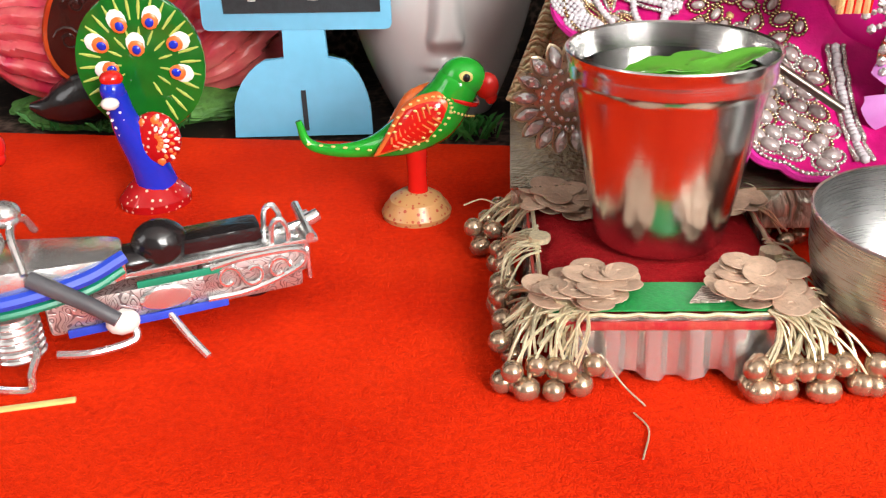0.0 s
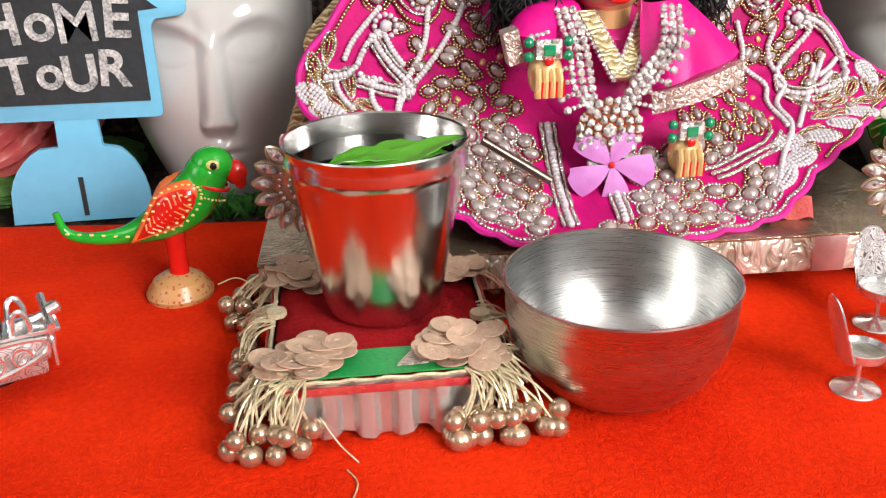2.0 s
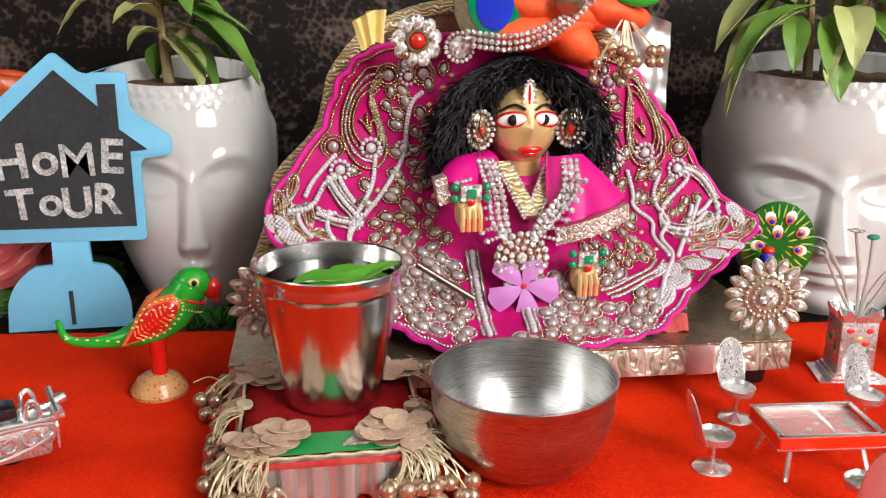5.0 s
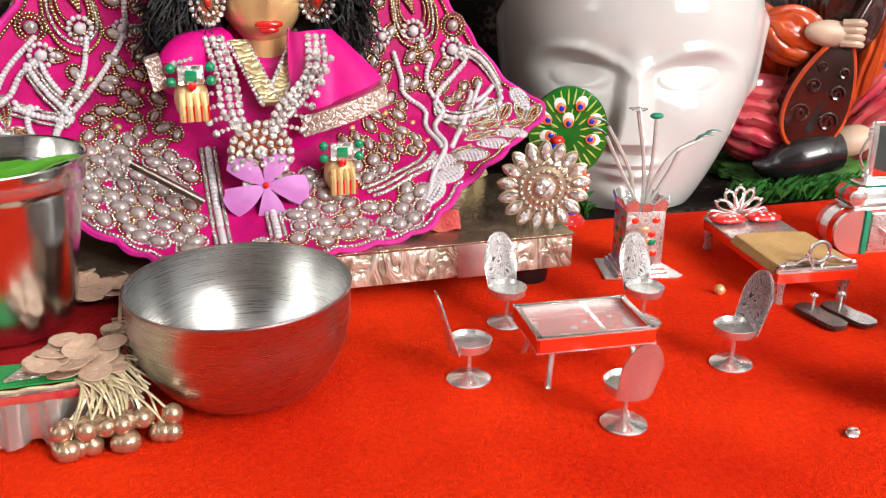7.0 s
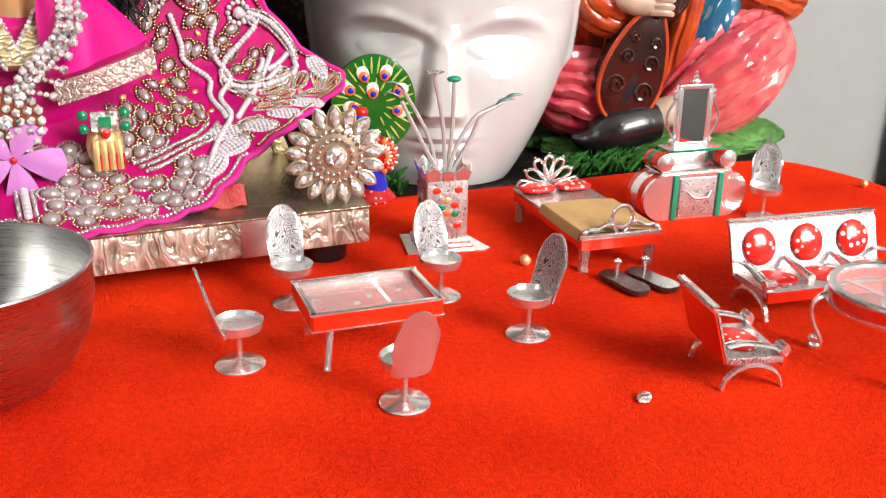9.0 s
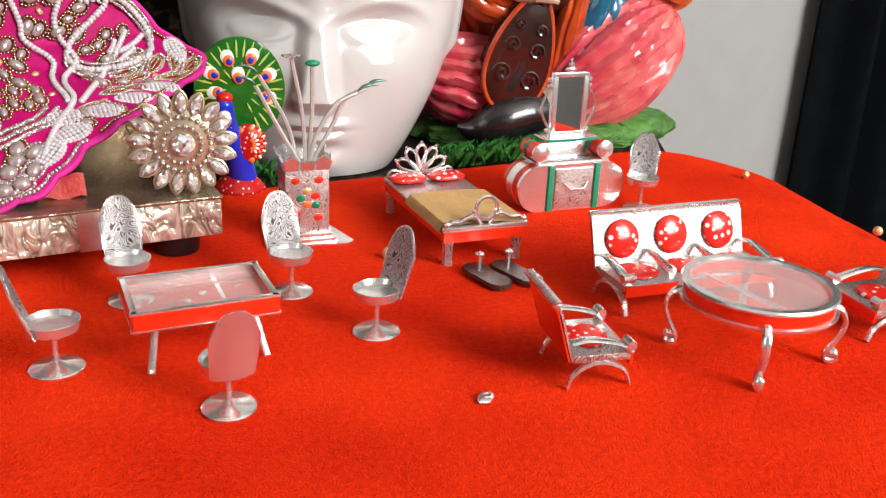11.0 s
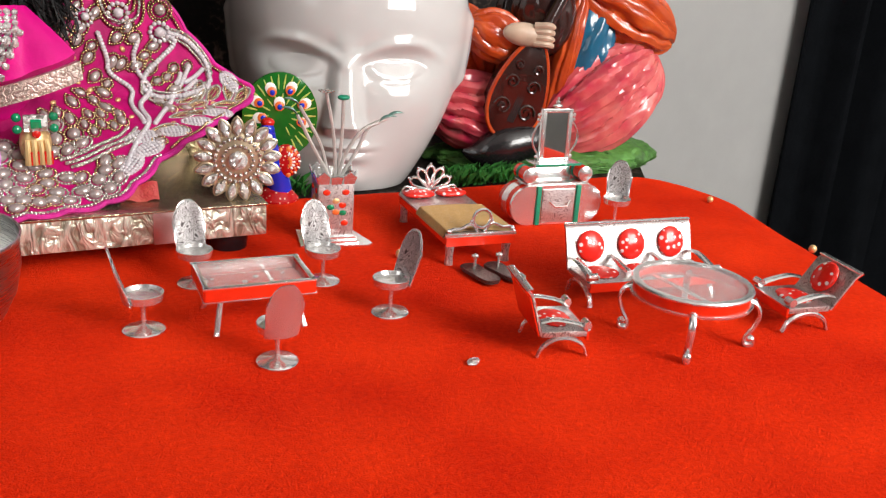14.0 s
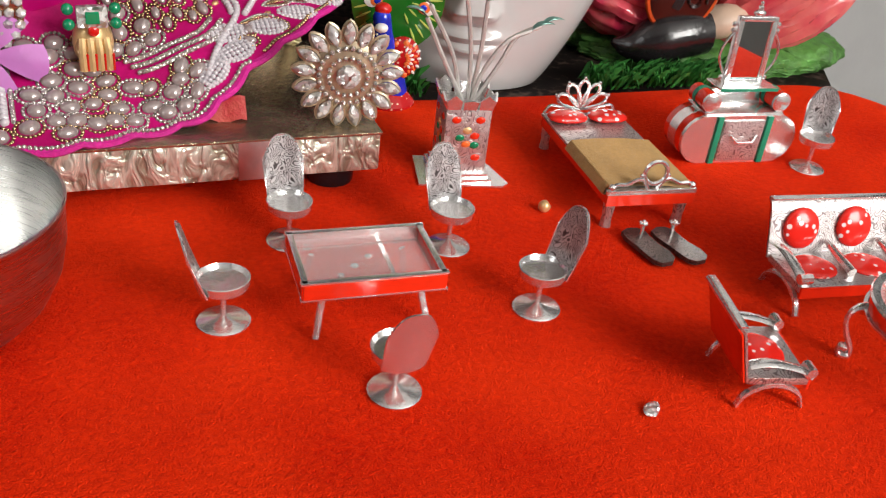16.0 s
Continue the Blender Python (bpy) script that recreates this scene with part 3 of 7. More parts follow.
# the table: a dark slab that carries the red cloth

def table_slab(bm, outline, z0, z1):
    lo = [bm.verts.new((x, y, z0)) for x, y in outline]
    hi = [bm.verts.new((x, y, z1)) for x, y in outline]
    bm.faces.new(hi)
    bm.faces.new(lo[::-1])
    for i in range(len(lo)):
        j = (i + 1) % len(lo)
        bm.faces.new((lo[i], lo[j], hi[j], hi[i]))
    return bm


solid("counter", table_slab(B(), [(-0.66, -0.42), (0.51, -0.17), (0.675, 0.36), (0.672, 0.40), (0.735, 0.49), (0.735, 0.655), (-0.66, 0.655)], -0.04, -0.006), GRANITE,
      Matrix.Identity(4), "dark polished stone counter under the red cloth", "counter", "structure", smooth=False)


def cloth_edge_y(x):
    return 0.4795 - 0.135 * x if x < 0.4 else 0.4255 - 0.070 * (x - 0.4)


def cloth_fn(u, v):
    """The cloth from front (v = 0) to back, with its rounded far corner and drooping side."""
    yy = -0.42 + 0.83 * v
    xr = 0.634 + 0.29 * (yy - 0.16) - max(0.0, yy - 0.33) ** 2 * 4.0
    yb_corner = 0.0
    x = -0.62 + (xr + 0.62) * u
    yb = cloth_edge_y(x)
    if x > 0.64:
        yb_corner = 0.03 * ((x - 0.64) / 0.06) ** 2
    y = -0.42 + (yb - yb_corner + 0.42) * v
    z = 0.0006 * noise.noise((x * 9, y * 9, 0)) + 0.0003 * noise.noise((x * 40, y * 40, 2))
    if u > 0.985:
        z -= 0.004 * ((u - 0.985) / 0.015)
    if v > 0.985:
        z -= 0.003 * ((v - 0.985) / 0.015)
    return (x, y, z)


solid("tablecloth", sheet(B(), cloth_fn, 170, 110, 0.0035), RED_VELVET, Matrix.Identity(4), "bright red velvet cloth spread flat over the counter", "tablecloth")


# ---- silver doll furniture ----
def chair():
    c = thing("swivel_chair", "tiny chased silver swivel chair on a round foot", "chair", pose(0, 0, 0), "silver chairs round the little table")
    bm = lathe(B(), [(0.0, 0.0), (0.0098, 0.0), (0.0100, 0.0006), (0.0092, 0.0012), (0.003, 0.0020), (0.0014, 0.0032), (0.0, 0.0034)], 24)
    part("foot", bm, SILVER, c)
    part("stem", lathe(B(), [(0.0, 0.0015), (0.0012, 0.0015), (0.0011, 0.008), (0.0013, 0.0148), (0.0, 0.015)], 10), SILVER, c)
    bm = lathe(B(), [(0.0, 0.0140), (0.0060, 0.0142), (0.0092, 0.0150), (0.0100, 0.0186), (0.0096, 0.0188), (0.0084, 0.0170), (0.0, 0.0165)], 24)
    part("seat", bm, SILVER, c)

    def back(u, v, inset=0.0):
        a = radians(90 + (u - 0.5) * 72)
        top = 0.0405 - 0.0105 * abs(2 * u - 1) ** 2.6
        z = 0.0145 + (top - 0.0145) * v
        return ((0.0152 - inset) * math.cos(a) * (0.92 + 0.08 * v), (0.0152 - inset) * math.sin(a) - 0.0060 + 0.0062 * v, z)
    part("backrest", sheet(B(), back, 24, 12, 0.0006), SILVER, c, "polished silver back")
    part("back_lining", sheet(B(), lambda u, v: back(0.03 + 0.94 * u, 0.02 + 0.95 * v, 0.0007), 24, 12, 0.0003), LINING, c, "chased silver lining with scrollwork")
    return c


first = chair()
first.matrix_basis = pose(0.2500, 0.2530, 0, 0, 0, 84) @ Matrix.Diagonal((0.88, 0.92, 0.98, 1))
for x, y, a in ((0.2930, 0.2030, 176), (0.3595, 0.2310, -80), (0.3450, 0.2790, 2), (0.2850, 0.2980, -2), (0.5572, 0.3035, -42)):
    copy_thing(first, pose(x, y, 0, 0, 0, a))


def little_table(m):
    t = thing("dining_table", "tiny silver tray table with red enamel sides and a clear top", "table", m)
    w, d, z0, z1 = 0.0485, 0.0325, 0.0165, 0.0225
    bm = B()
    for x, y, sx, sy in ((0, -d / 2, w, 0.0012), (0, d / 2, w, 0.0012), (-w / 2, 0, 0.0012, d), (w / 2, 0, 0.0012, d)):
        box(bm, (x, y, (z0 + z1) / 2), (sx, sy, z1 - z0))
    part("apron", bm, RED_ENAMEL, t, "red enamelled sides")
    bm = B()
    for x, y, sx, sy in ((0, -d / 2 + 0.0006, w + 0.002, 0.0022), (0, d / 2 - 0.0006, w + 0.002, 0.0022), (-w / 2 + 0.0006, 0, 0.0022, d), (w / 2 - 0.0006, 0, 0.0022, d)):
        box(bm, (x, y, z1 + 0.0003), (sx, sy, 0.0009), 0.0002)
        box(bm, (x * 1.01, y * 1.01, z0), (sx, sy, 0.0008), 0.0002)
    part("rim", bm, SILVER, t)
    part("inner_wall", box(B(), (0, d / 2 - 0.0013, 0.0200), (w - 0.003, 0.0008, 0.0046)), SILVER, t)
    pane = part("tabletop", box(B(), (0, 0, 0.0204), (w - 0.002, d - 0.002, 0.0006)), ACRYLIC, t, "clear plastic top")
    pane.visible_shadow = False
    for k in range(3):
        part("stud", ball(B(), (-0.010 + 0.006 * k, -0.007 + 0.0052 * k, 0.0190), (0.0014, 0.0014, 0.0008), 2), CRYSTAL, t, "small clear stone")
    part("cross_strap", box(B(), (0.009, 0, 0.0170), (0.0016, d - 0.002, 0.0006)), SILVER, t)
    for sx in (-1, 1):
        for sy in (-1, 1):
            bm = tube(B(), [(sx * 0.0165, sy * 0.011, 0.0165), (sx * 0.0182, sy * 0.0135, 0.008), (sx * 0.0198, sy * 0.0165, 0.0003)], 0.0013, 6, flat=((0, 1, 0), 0.35))
            part("leg", bm, SILVER, t)


little_table(pose(0.2981, 0.2489, 0, 0, 0, -6.0))


def bed(m):
    b = thing("bed", "tiny silver bed with red pillows and a brown corduroy blanket", "bed", m)
    w, l, z0, z1 = 0.040, 0.080, 0.0115, 0.0165
    part("side_rail", box(B(), (0, l / 2, (z0 + z1) / 2), (w, l, z1 - z0), 0.0005), RED_ENAMEL, b, "red enamelled bed frame")
    part("mattress", box(B(), (0, l / 2, z1 + 0.0006), (w + 0.0008, l + 0.0008, 0.0012), 0.0004), SILVER_ORNATE, b, "chased silver bed top")
    for x in (-w / 2 + 0.003, w / 2 - 0.003):
        for y in (0.002, l - 0.002):
            part("leg", lathe(B(), [(0.0, 0), (0.0026, 0), (0.0022, 0.004), (0.0026, 0.009), (0.0028, 0.0118), (0, 0.0118)], 8, pose(x, y, 0)), SILVER_ORNATE, b)

    def cover(u, v):
        x = (u - 0.5) * (w + 0.004)
        e = max(0.0, abs(u - 0.5) - 0.45) / 0.05
        y = 0.0015 + v * 0.043 + 0.002 * math.sin(u * 4)
        return (x, y, z1 + 0.0030 - 0.0035 * e * e + 0.0007 * abs(math.sin(v * 125 + u * 3)))
    part("blanket", sheet(B(), cover, 16, 320, 0.0018), CORDUROY, b, "ribbed brown corduroy blanket")
    for x in (-0.0105, 0.0105):
        bm = ball(B(), (x, l - 0.0085, z1 + 0.0032), (0.0098, 0.0062, 0.0024), 3)
        for v in bm.verts:
            f = 1 + 0.16 * abs(math.sin(2 * math.atan2(v.co.y - l + 0.0085, v.co.x - x)))
            v.co.x, v.co.y = x + (v.co.x - x) * f, l - 0.0085 + (v.co.y - l + 0.0085) * f
        part("pillow", bm, RED_DOTTED, b, "red enamel pillow with white spots")
    y = l + 0.0006
    bm = B()
    for a in (-64, -32, 0, 32, 64):
        mm = pose(0, y, z1 + 0.0035, 0, a, 0)
        tube(bm, [mm @ Vector((0.0036 * math.sin(t) * (0.35 + 0.65 * (1 - math.cos(t)) / 2), 0, 0.0072 * (1 - math.cos(t)))) for t in [2 * math.pi * k / 20 for k in range(20)]], 0.0009, 6, loop=True)
        ball(bm, mm @ Vector((0, 0, 0.0155)), 0.0010, 1)
    tube(bm, curve([(-0.019, y, z1 + 0.001), (-0.016, y, z1 + 0.005), (-0.010, y, z1 + 0.004), (0, y, z1 + 0.003), (0.010, y, z1 + 0.004), (0.016, y, z1 + 0.005), (0.019, y, z1 + 0.001)], 5), 0.0008, 6)
    part("headboard", bm, SILVER, b, "pierced silver fan headboard")
    y = -0.0006
    bm = B()
    box(bm, (0, y, z1 + 0.001), (w + 0.002, 0.0022, 0.0022), 0.0004)
    tube(bm, [(0.0052 * math.cos(t), y, z1 + 0.0098 + 0.0052 * math.sin(t)) for t in [2 * math.pi * k / 24 for k in range(24)]], 0.0010, 6, loop=True)
    for s in (-1, 1):
        tube(bm, curve([(s * 0.0185, y, z1 + 0.0022), (s * 0.017, y, z1 + 0.0045), (s * 0.0125, y, z1 + 0.0046), (s * 0.0075, y, z1 + 0.0068), (s * 0.0045, y, z1 + 0.0060), (s * 0.002, y, z1 + 0.0022)], 5), 0.0009, 6)
        ball(bm, (s * 0.0188, y, z1 + 0.0034), 0.0016, 2)
        ball(bm, (s * 0.0062, y, z1 + 0.0085), 0.0011, 1)
    part("footboard", bm, SILVER, b, "pierced silver footboard with a ring")
    part("foot_panel", box(B(), (0, y - 0.0006, (z0 + z1) / 2), (w + 0.001, 0.001, z1 - z0)), RED_ENAMEL, b)


bed(pose(0.4355, 0.2735, 0, 0, 0, -8.5))


def dresser(m):
    d = thing("dressing_table", "tiny silver dressing table with a mirror and green straps", "dresser", m)
    h, w, dp = 0.0255, 0.0320, 0.018

    def stadium(hw, zc, r, n=12):
        return arc(hw, zc, r, -90, 90, n) + arc(-hw, zc, r, 90, 270, n)
    part("body", slab(B(), stadium(w - 0.0125, 0.0128, 0.0124), 0.0, dp, bevel=0.0004), [RED_ENAMEL], d, "red enamelled body")
    part("front_plate", slab(B(), stadium(w - 0.0125, 0.0128, 0.0128), -0.0012, 0.001), SILVER, d)
    part("body_band", slab(B(), stadium(w - 0.0125, 0.0128, 0.0129), 0.006, 0.013), SILVER, d, "silver band round the body")
    drawer = part("drawer", box(B(), (0.0005, -0.0016, 0.0125), (0.0225, 0.0012, 0.0215), 0.0003), SILVER_ORNATE, d, "chased silver drawer front")
    part("handle", tube(B(), [(-0.006, -0.0025, 0.0155), (-0.003, -0.0045, 0.0125), (0.0055, -0.0045, 0.0125), (0.0085, -0.0025, 0.0155)], 0.0006, 6), SILVER, drawer)
    for x in (-0.0135, 0.0145):
        part("strap", box(B(), (x, -0.0018, 0.0128), (0.0030, 0.0012, 0.0250), 0.0002), GREEN_ENAMEL, d, "green enamel strap")
    part("top_plate", box(B(), (0, dp / 2, 0.0262), (0.044, dp, 0.0012), 0.0003), SILVER, d)
    part("shelf", box(B(), (0, 0.0062, 0.0315), (0.0290, 0.0022, 0.0105), 0.0003, pose(0, 0, 0, -12)), SILVER, d)
    for x in (-0.0195, 0.0195):
        bm = lathe(B(), [(0, -0.002), (0.0043, -0.002), (0.0046, 0.0), (0.0046, 0.014), (0.0, 0.014)], 18, pose(x, 0.002, 0.0318, -90, 0, 0))
        part("roll", bm, RED_ENAMEL, d, "red roll with a silver cap")
        part("cap", lathe(B(), [(0, 0), (0.0049, 0), (0.0049, 0.0012), (0.003, 0.0020), (0, 0.0022)], 18, pose(x, 0.0015, 0.0318, 90, 0, 0)), SILVER, d)
        part("roll_strap", lathe(B(), [(0.0047, 0), (0.0051, 0), (0.0051, 0.0025), (0.0047, 0.0025)], 18, pose(x, 0.009, 0.0318, -90, 0, 0), close=True), GREEN_ENAMEL, d)
    part("ledge", box(B(), (0, 0.009, 0.0380), (0.032, 0.014, 0.0010), 0.0003), SILVER, d)
    part("ledge_edge", box(B(), (0, 0.0015, 0.0380), (0.032, 0.0010, 0.0014), 0.0002), GREEN_ENAMEL, d, "green enamel edge")
    tilt = pose(0, 0.010, 0.0385, -1.2, 0, 0)
    bm = B()
    for x in (-0.0092, 0.0092):
        box(bm, (x, 0, 0.0165), (0.0030, 0.003, 0.033), 0.0005, tilt)
    for z in (0.0008, 0.0322):
        box(bm, (0, 0, z), (0.0210, 0.003, 0.0024), 0.0004, tilt)
    frame_part = part("mirror_frame", bm, SILVER, d)
    part("mirror", box(B(), (0, -0.0002, 0.0165), (0.0160, 0.0012, 0.030), 0, tilt), MIRROR, frame_part, "small looking glass")
    bm = B()
    for s in (-1, 1):
        tube(bm, [tilt @ Vector((s * (0.0108 + 0.0052 * math.sin(math.pi * k / 14)), 0, 0.004 + 0.022 * k / 14)) for k in range(15)], 0.0007, 6)
        for z in (0.003, 0.0265, 0.0295):
            ball(bm, tilt @ Vector((s * 0.0122, 0, z)), 0.0014, 1)
    ball(bm, tilt @ Vector((0, 0, 0.0350)), (0.0034, 0.0018, 0.0016), 2)
    ball(bm, tilt @ Vector((0, 0, 0.0375)), 0.0016, 1)
    ball(bm, tilt @ Vector((0, 0, 0.0398)), 0.0010, 1)
    part("crest", bm, SILVER, d, "beaded silver scrolls and finial")


dresser(pose(0.5208, 0.3190, 0, 0, 0, -8.5))


def settee(m, width, count, name, label, category, back_h=0.0335, lean=0.0075):
    s = thing(name, label, category, m)
    z = 0.0105
    part("seat", box(B(), (0, 0, z + 0.0012), (width, 0.0235, 0.0030), 0.0005), SILVER_ORNATE, s)
    part("seat_edge", box(B(), (0, -0.0118, z + 0.0002), (width, 0.0012, 0.0046), 0.0002), RED_ENAMEL, s, "red enamelled front edge")

    def back(u, v):
        return ((u - 0.5) * (width + 0.001), 0.0118 + lean * v + (0.0022 * ((v - 0.88) / 0.12) if v > 0.88 else 0), z + 0.001 + (back_h - z) * v)
    part("backrest", sheet(B(), back, 4, 12, 0.0009), SILVER_ORNATE, s, "chased silver back panel")
    part("back_rim", box(B(), (0, 0.0127 + lean, back_h + 0.0008), (width + 0.001, 0.0030, 0.0008), 0.0002), SILVER, s)
    part("back_panel", sheet(B(), lambda u, v: tuple(Vector(back(u, v * 0.97)) + Vector((0, 0.0014, 0))), 4, 12, 0.0006), RED_ENAMEL, s, "red backing of the back panel")
    step = width / count
    for i in range(count):
        x = (i - (count - 1) / 2) * step * 0.98
        part("back_cushion", ball(B(), (x, 0.0112 + lean * 0.46, z + 0.0125), (min(0.0080, step * 0.38), 0.0024, 0.0084), 3, pose(0, 0, 0, -math.degrees(math.atan2(lean, 0.022)), 0, 0)), RED_DOTTED, s, "round red spotted cushion")
        part("seat_cushion", ball(B(), (x, 0.001, z + 0.0032), (min(0.0095, step * 0.45), 0.0085, 0.0018), 3), RED_DOTTED, s, "red spotted seat pad")
    for i in range(count - 1):
        x = (i - (count - 2) / 2) * step * 0.98
        part("divider", tube(B(), [(x, 0.0125, z + 0.0072), (x, 0.004, z + 0.0058), (x, -0.0065, z + 0.0045)], [0.0012, 0.0017, 0.0020], 8), SILVER, s)
    for q in (-1, 1):
        x = q * (width / 2 - 0.001)
        bm = tube(B(), curve([(x, 0.0130, z + 0.0075), (x, 0.006, z + 0.0085), (x, -0.003, z + 0.0070), (x, -0.0085, z + 0.0052), (x, -0.0115, z + 0.0030)], 4), 0.0024, 8, flat=((0, 0, 1), 0.3))
        tube(bm, [(x - 0.0026, -0.0108, z + 0.0058), (x + 0.0026, -0.0108, z + 0.0058)], 0.0020, 8)
        part("armrest", bm, SILVER, s)
        part("leg_arch", tube(B(), curve([(x, -0.0125, 0.0003), (x, -0.0098, 0.0058), (x, -0.003, 0.0092), (x, 0.004, 0.0092), (x, 0.0105, 0.0055), (x, 0.0130, 0.0003)], 4), 0.0014, 6, flat=((0, 1, 0), 0.5)), SILVER, s)


settee(pose(0.4929, 0.2047, 0, 0, 0, -10.4), 0.074, 3, "sofa", "tiny three-seat silver sofa with round red spotted cushions", "sofa", 0.033)
settee(pose(0.4128, 0.1730, 0, 0, 0, 73) @ Matrix.Diagonal((1.0, 0.9, 0.96, 1)), 0.028, 1, "armchair", "tiny silver armchair with a red enamelled back facing the round table", "armchair")
settee(pose(0.5420, 0.1500, 0, 0, 0, -103.6), 0.028, 1, "armchair", "tiny silver armchair with one round red cushion", "armchair", 0.029, 0.0125)


def round_table(m):
    t = thing("coffee_table", "tiny round silver table with a clear top and scroll legs", "table", m)
    z = 0.0245
    part("apron", lathe(B(), [(0.0262, z - 0.0018), (0.0272, z - 0.0018), (0.0272, z + 0.0030), (0.0262, z + 0.0030)], 48, close=True), RED_ENAMEL, t, "red enamelled band")
    part("rim", lathe(B(), [(0.0244, z + 0.0030), (0.0276, z + 0.0028), (0.0280, z + 0.0036), (0.0274, z + 0.0044), (0.0248, z + 0.0044)], 48, close=True), SILVER, t)
    part("lower_rim", lathe(B(), [(0.0262, z - 0.0030), (0.0282, z - 0.0030), (0.0284, z - 0.0020), (0.0262, z - 0.0016)], 48, close=True), SILVER, t)
    pane = part("tabletop", lathe(B(), [(0, z + 0.0030), (0.0250, z + 0.0030), (0.0250, z + 0.0036), (0, z + 0.0036)], 48), ACRYLIC, t, "clear plastic top")
    pane.visible_shadow = False
    part("cross_strap", box(B(), (0, 0, z - 0.0022), (0.0026, 0.054, 0.0006)), SILVER, t)
    for a in (228, 318, 138, 48):
        prof = [(0.0250, z - 0.001), (0.0300, z - 0.0035), (0.0320, z - 0.0085), (0.0300, z - 0.0150), (0.0275, z - 0.0195), (0.0268, 0.0022), (0.0285, 0.0010), (0.0308, 0.0018), (0.0306, 0.0042), (0.0285, 0.0040)]
        part("leg", tube(B(), [pose(0, 0, 0, 0, 0, a) @ p for p in curve([(x, 0, h) for x, h in prof], 4)], 0.0017, 8, flat=((math.cos(radians(a)), math.sin(radians(a)), 0), 0.5)), SILVER, t)


round_table(pose(0.4765, 0.1550, 0))


def sandal(m, side):
    s = thing("wooden_sandal", "tiny dark oxidised silver toe-knob sandal", "sandal", m, "pair of toe-knob sandals")
    out = [(0.0053, -0.011), (0.0062, -0.006), (0.0050, 0.000), (0.0052, 0.006), (0.0058, 0.0100), (0.0040, 0.0136), (0.0, 0.0148), (-0.0044, 0.0130), (-0.0056, 0.008), (-0.0052, 0.002), (-0.0052, -0.006), (-0.0048, -0.0105), (-0.0025, -0.0132), (0.0025, -0.0134)]
    part("sole", table_slab(B(), out, 0.0012, 0.0032), OXIDISED, s)
    part("heel", box(B(), (0, -0.007, 0.0008), (0.006, 0.004, 0.0014), 0.0003), OXIDISED, s)
    part("toe_bar", box(B(), (0, 0.006, 0.0008), (0.007, 0.004, 0.0014), 0.0003), OXIDISED, s)
    bm = tube(B(), [(0, 0.006, 0.003), (0, 0.006, 0.0098)], 0.0009, 8)
    for a in range(6):
        ball(bm, (0.0014 * math.cos(a * 1.047), 0.006 + 0.0014 * math.sin(a * 1.047), 0.0103), 0.0008, 1)
    ball(bm, (0, 0.006, 0.0110), 0.0010, 1)
    part("knob", bm, SILVER, s)


sandal(pose(0.4250, 0.2545, 0, 0, 0, 2), 1)
sandal(pose(0.4390, 0.2520, 0, 0, 0, 6), -1)


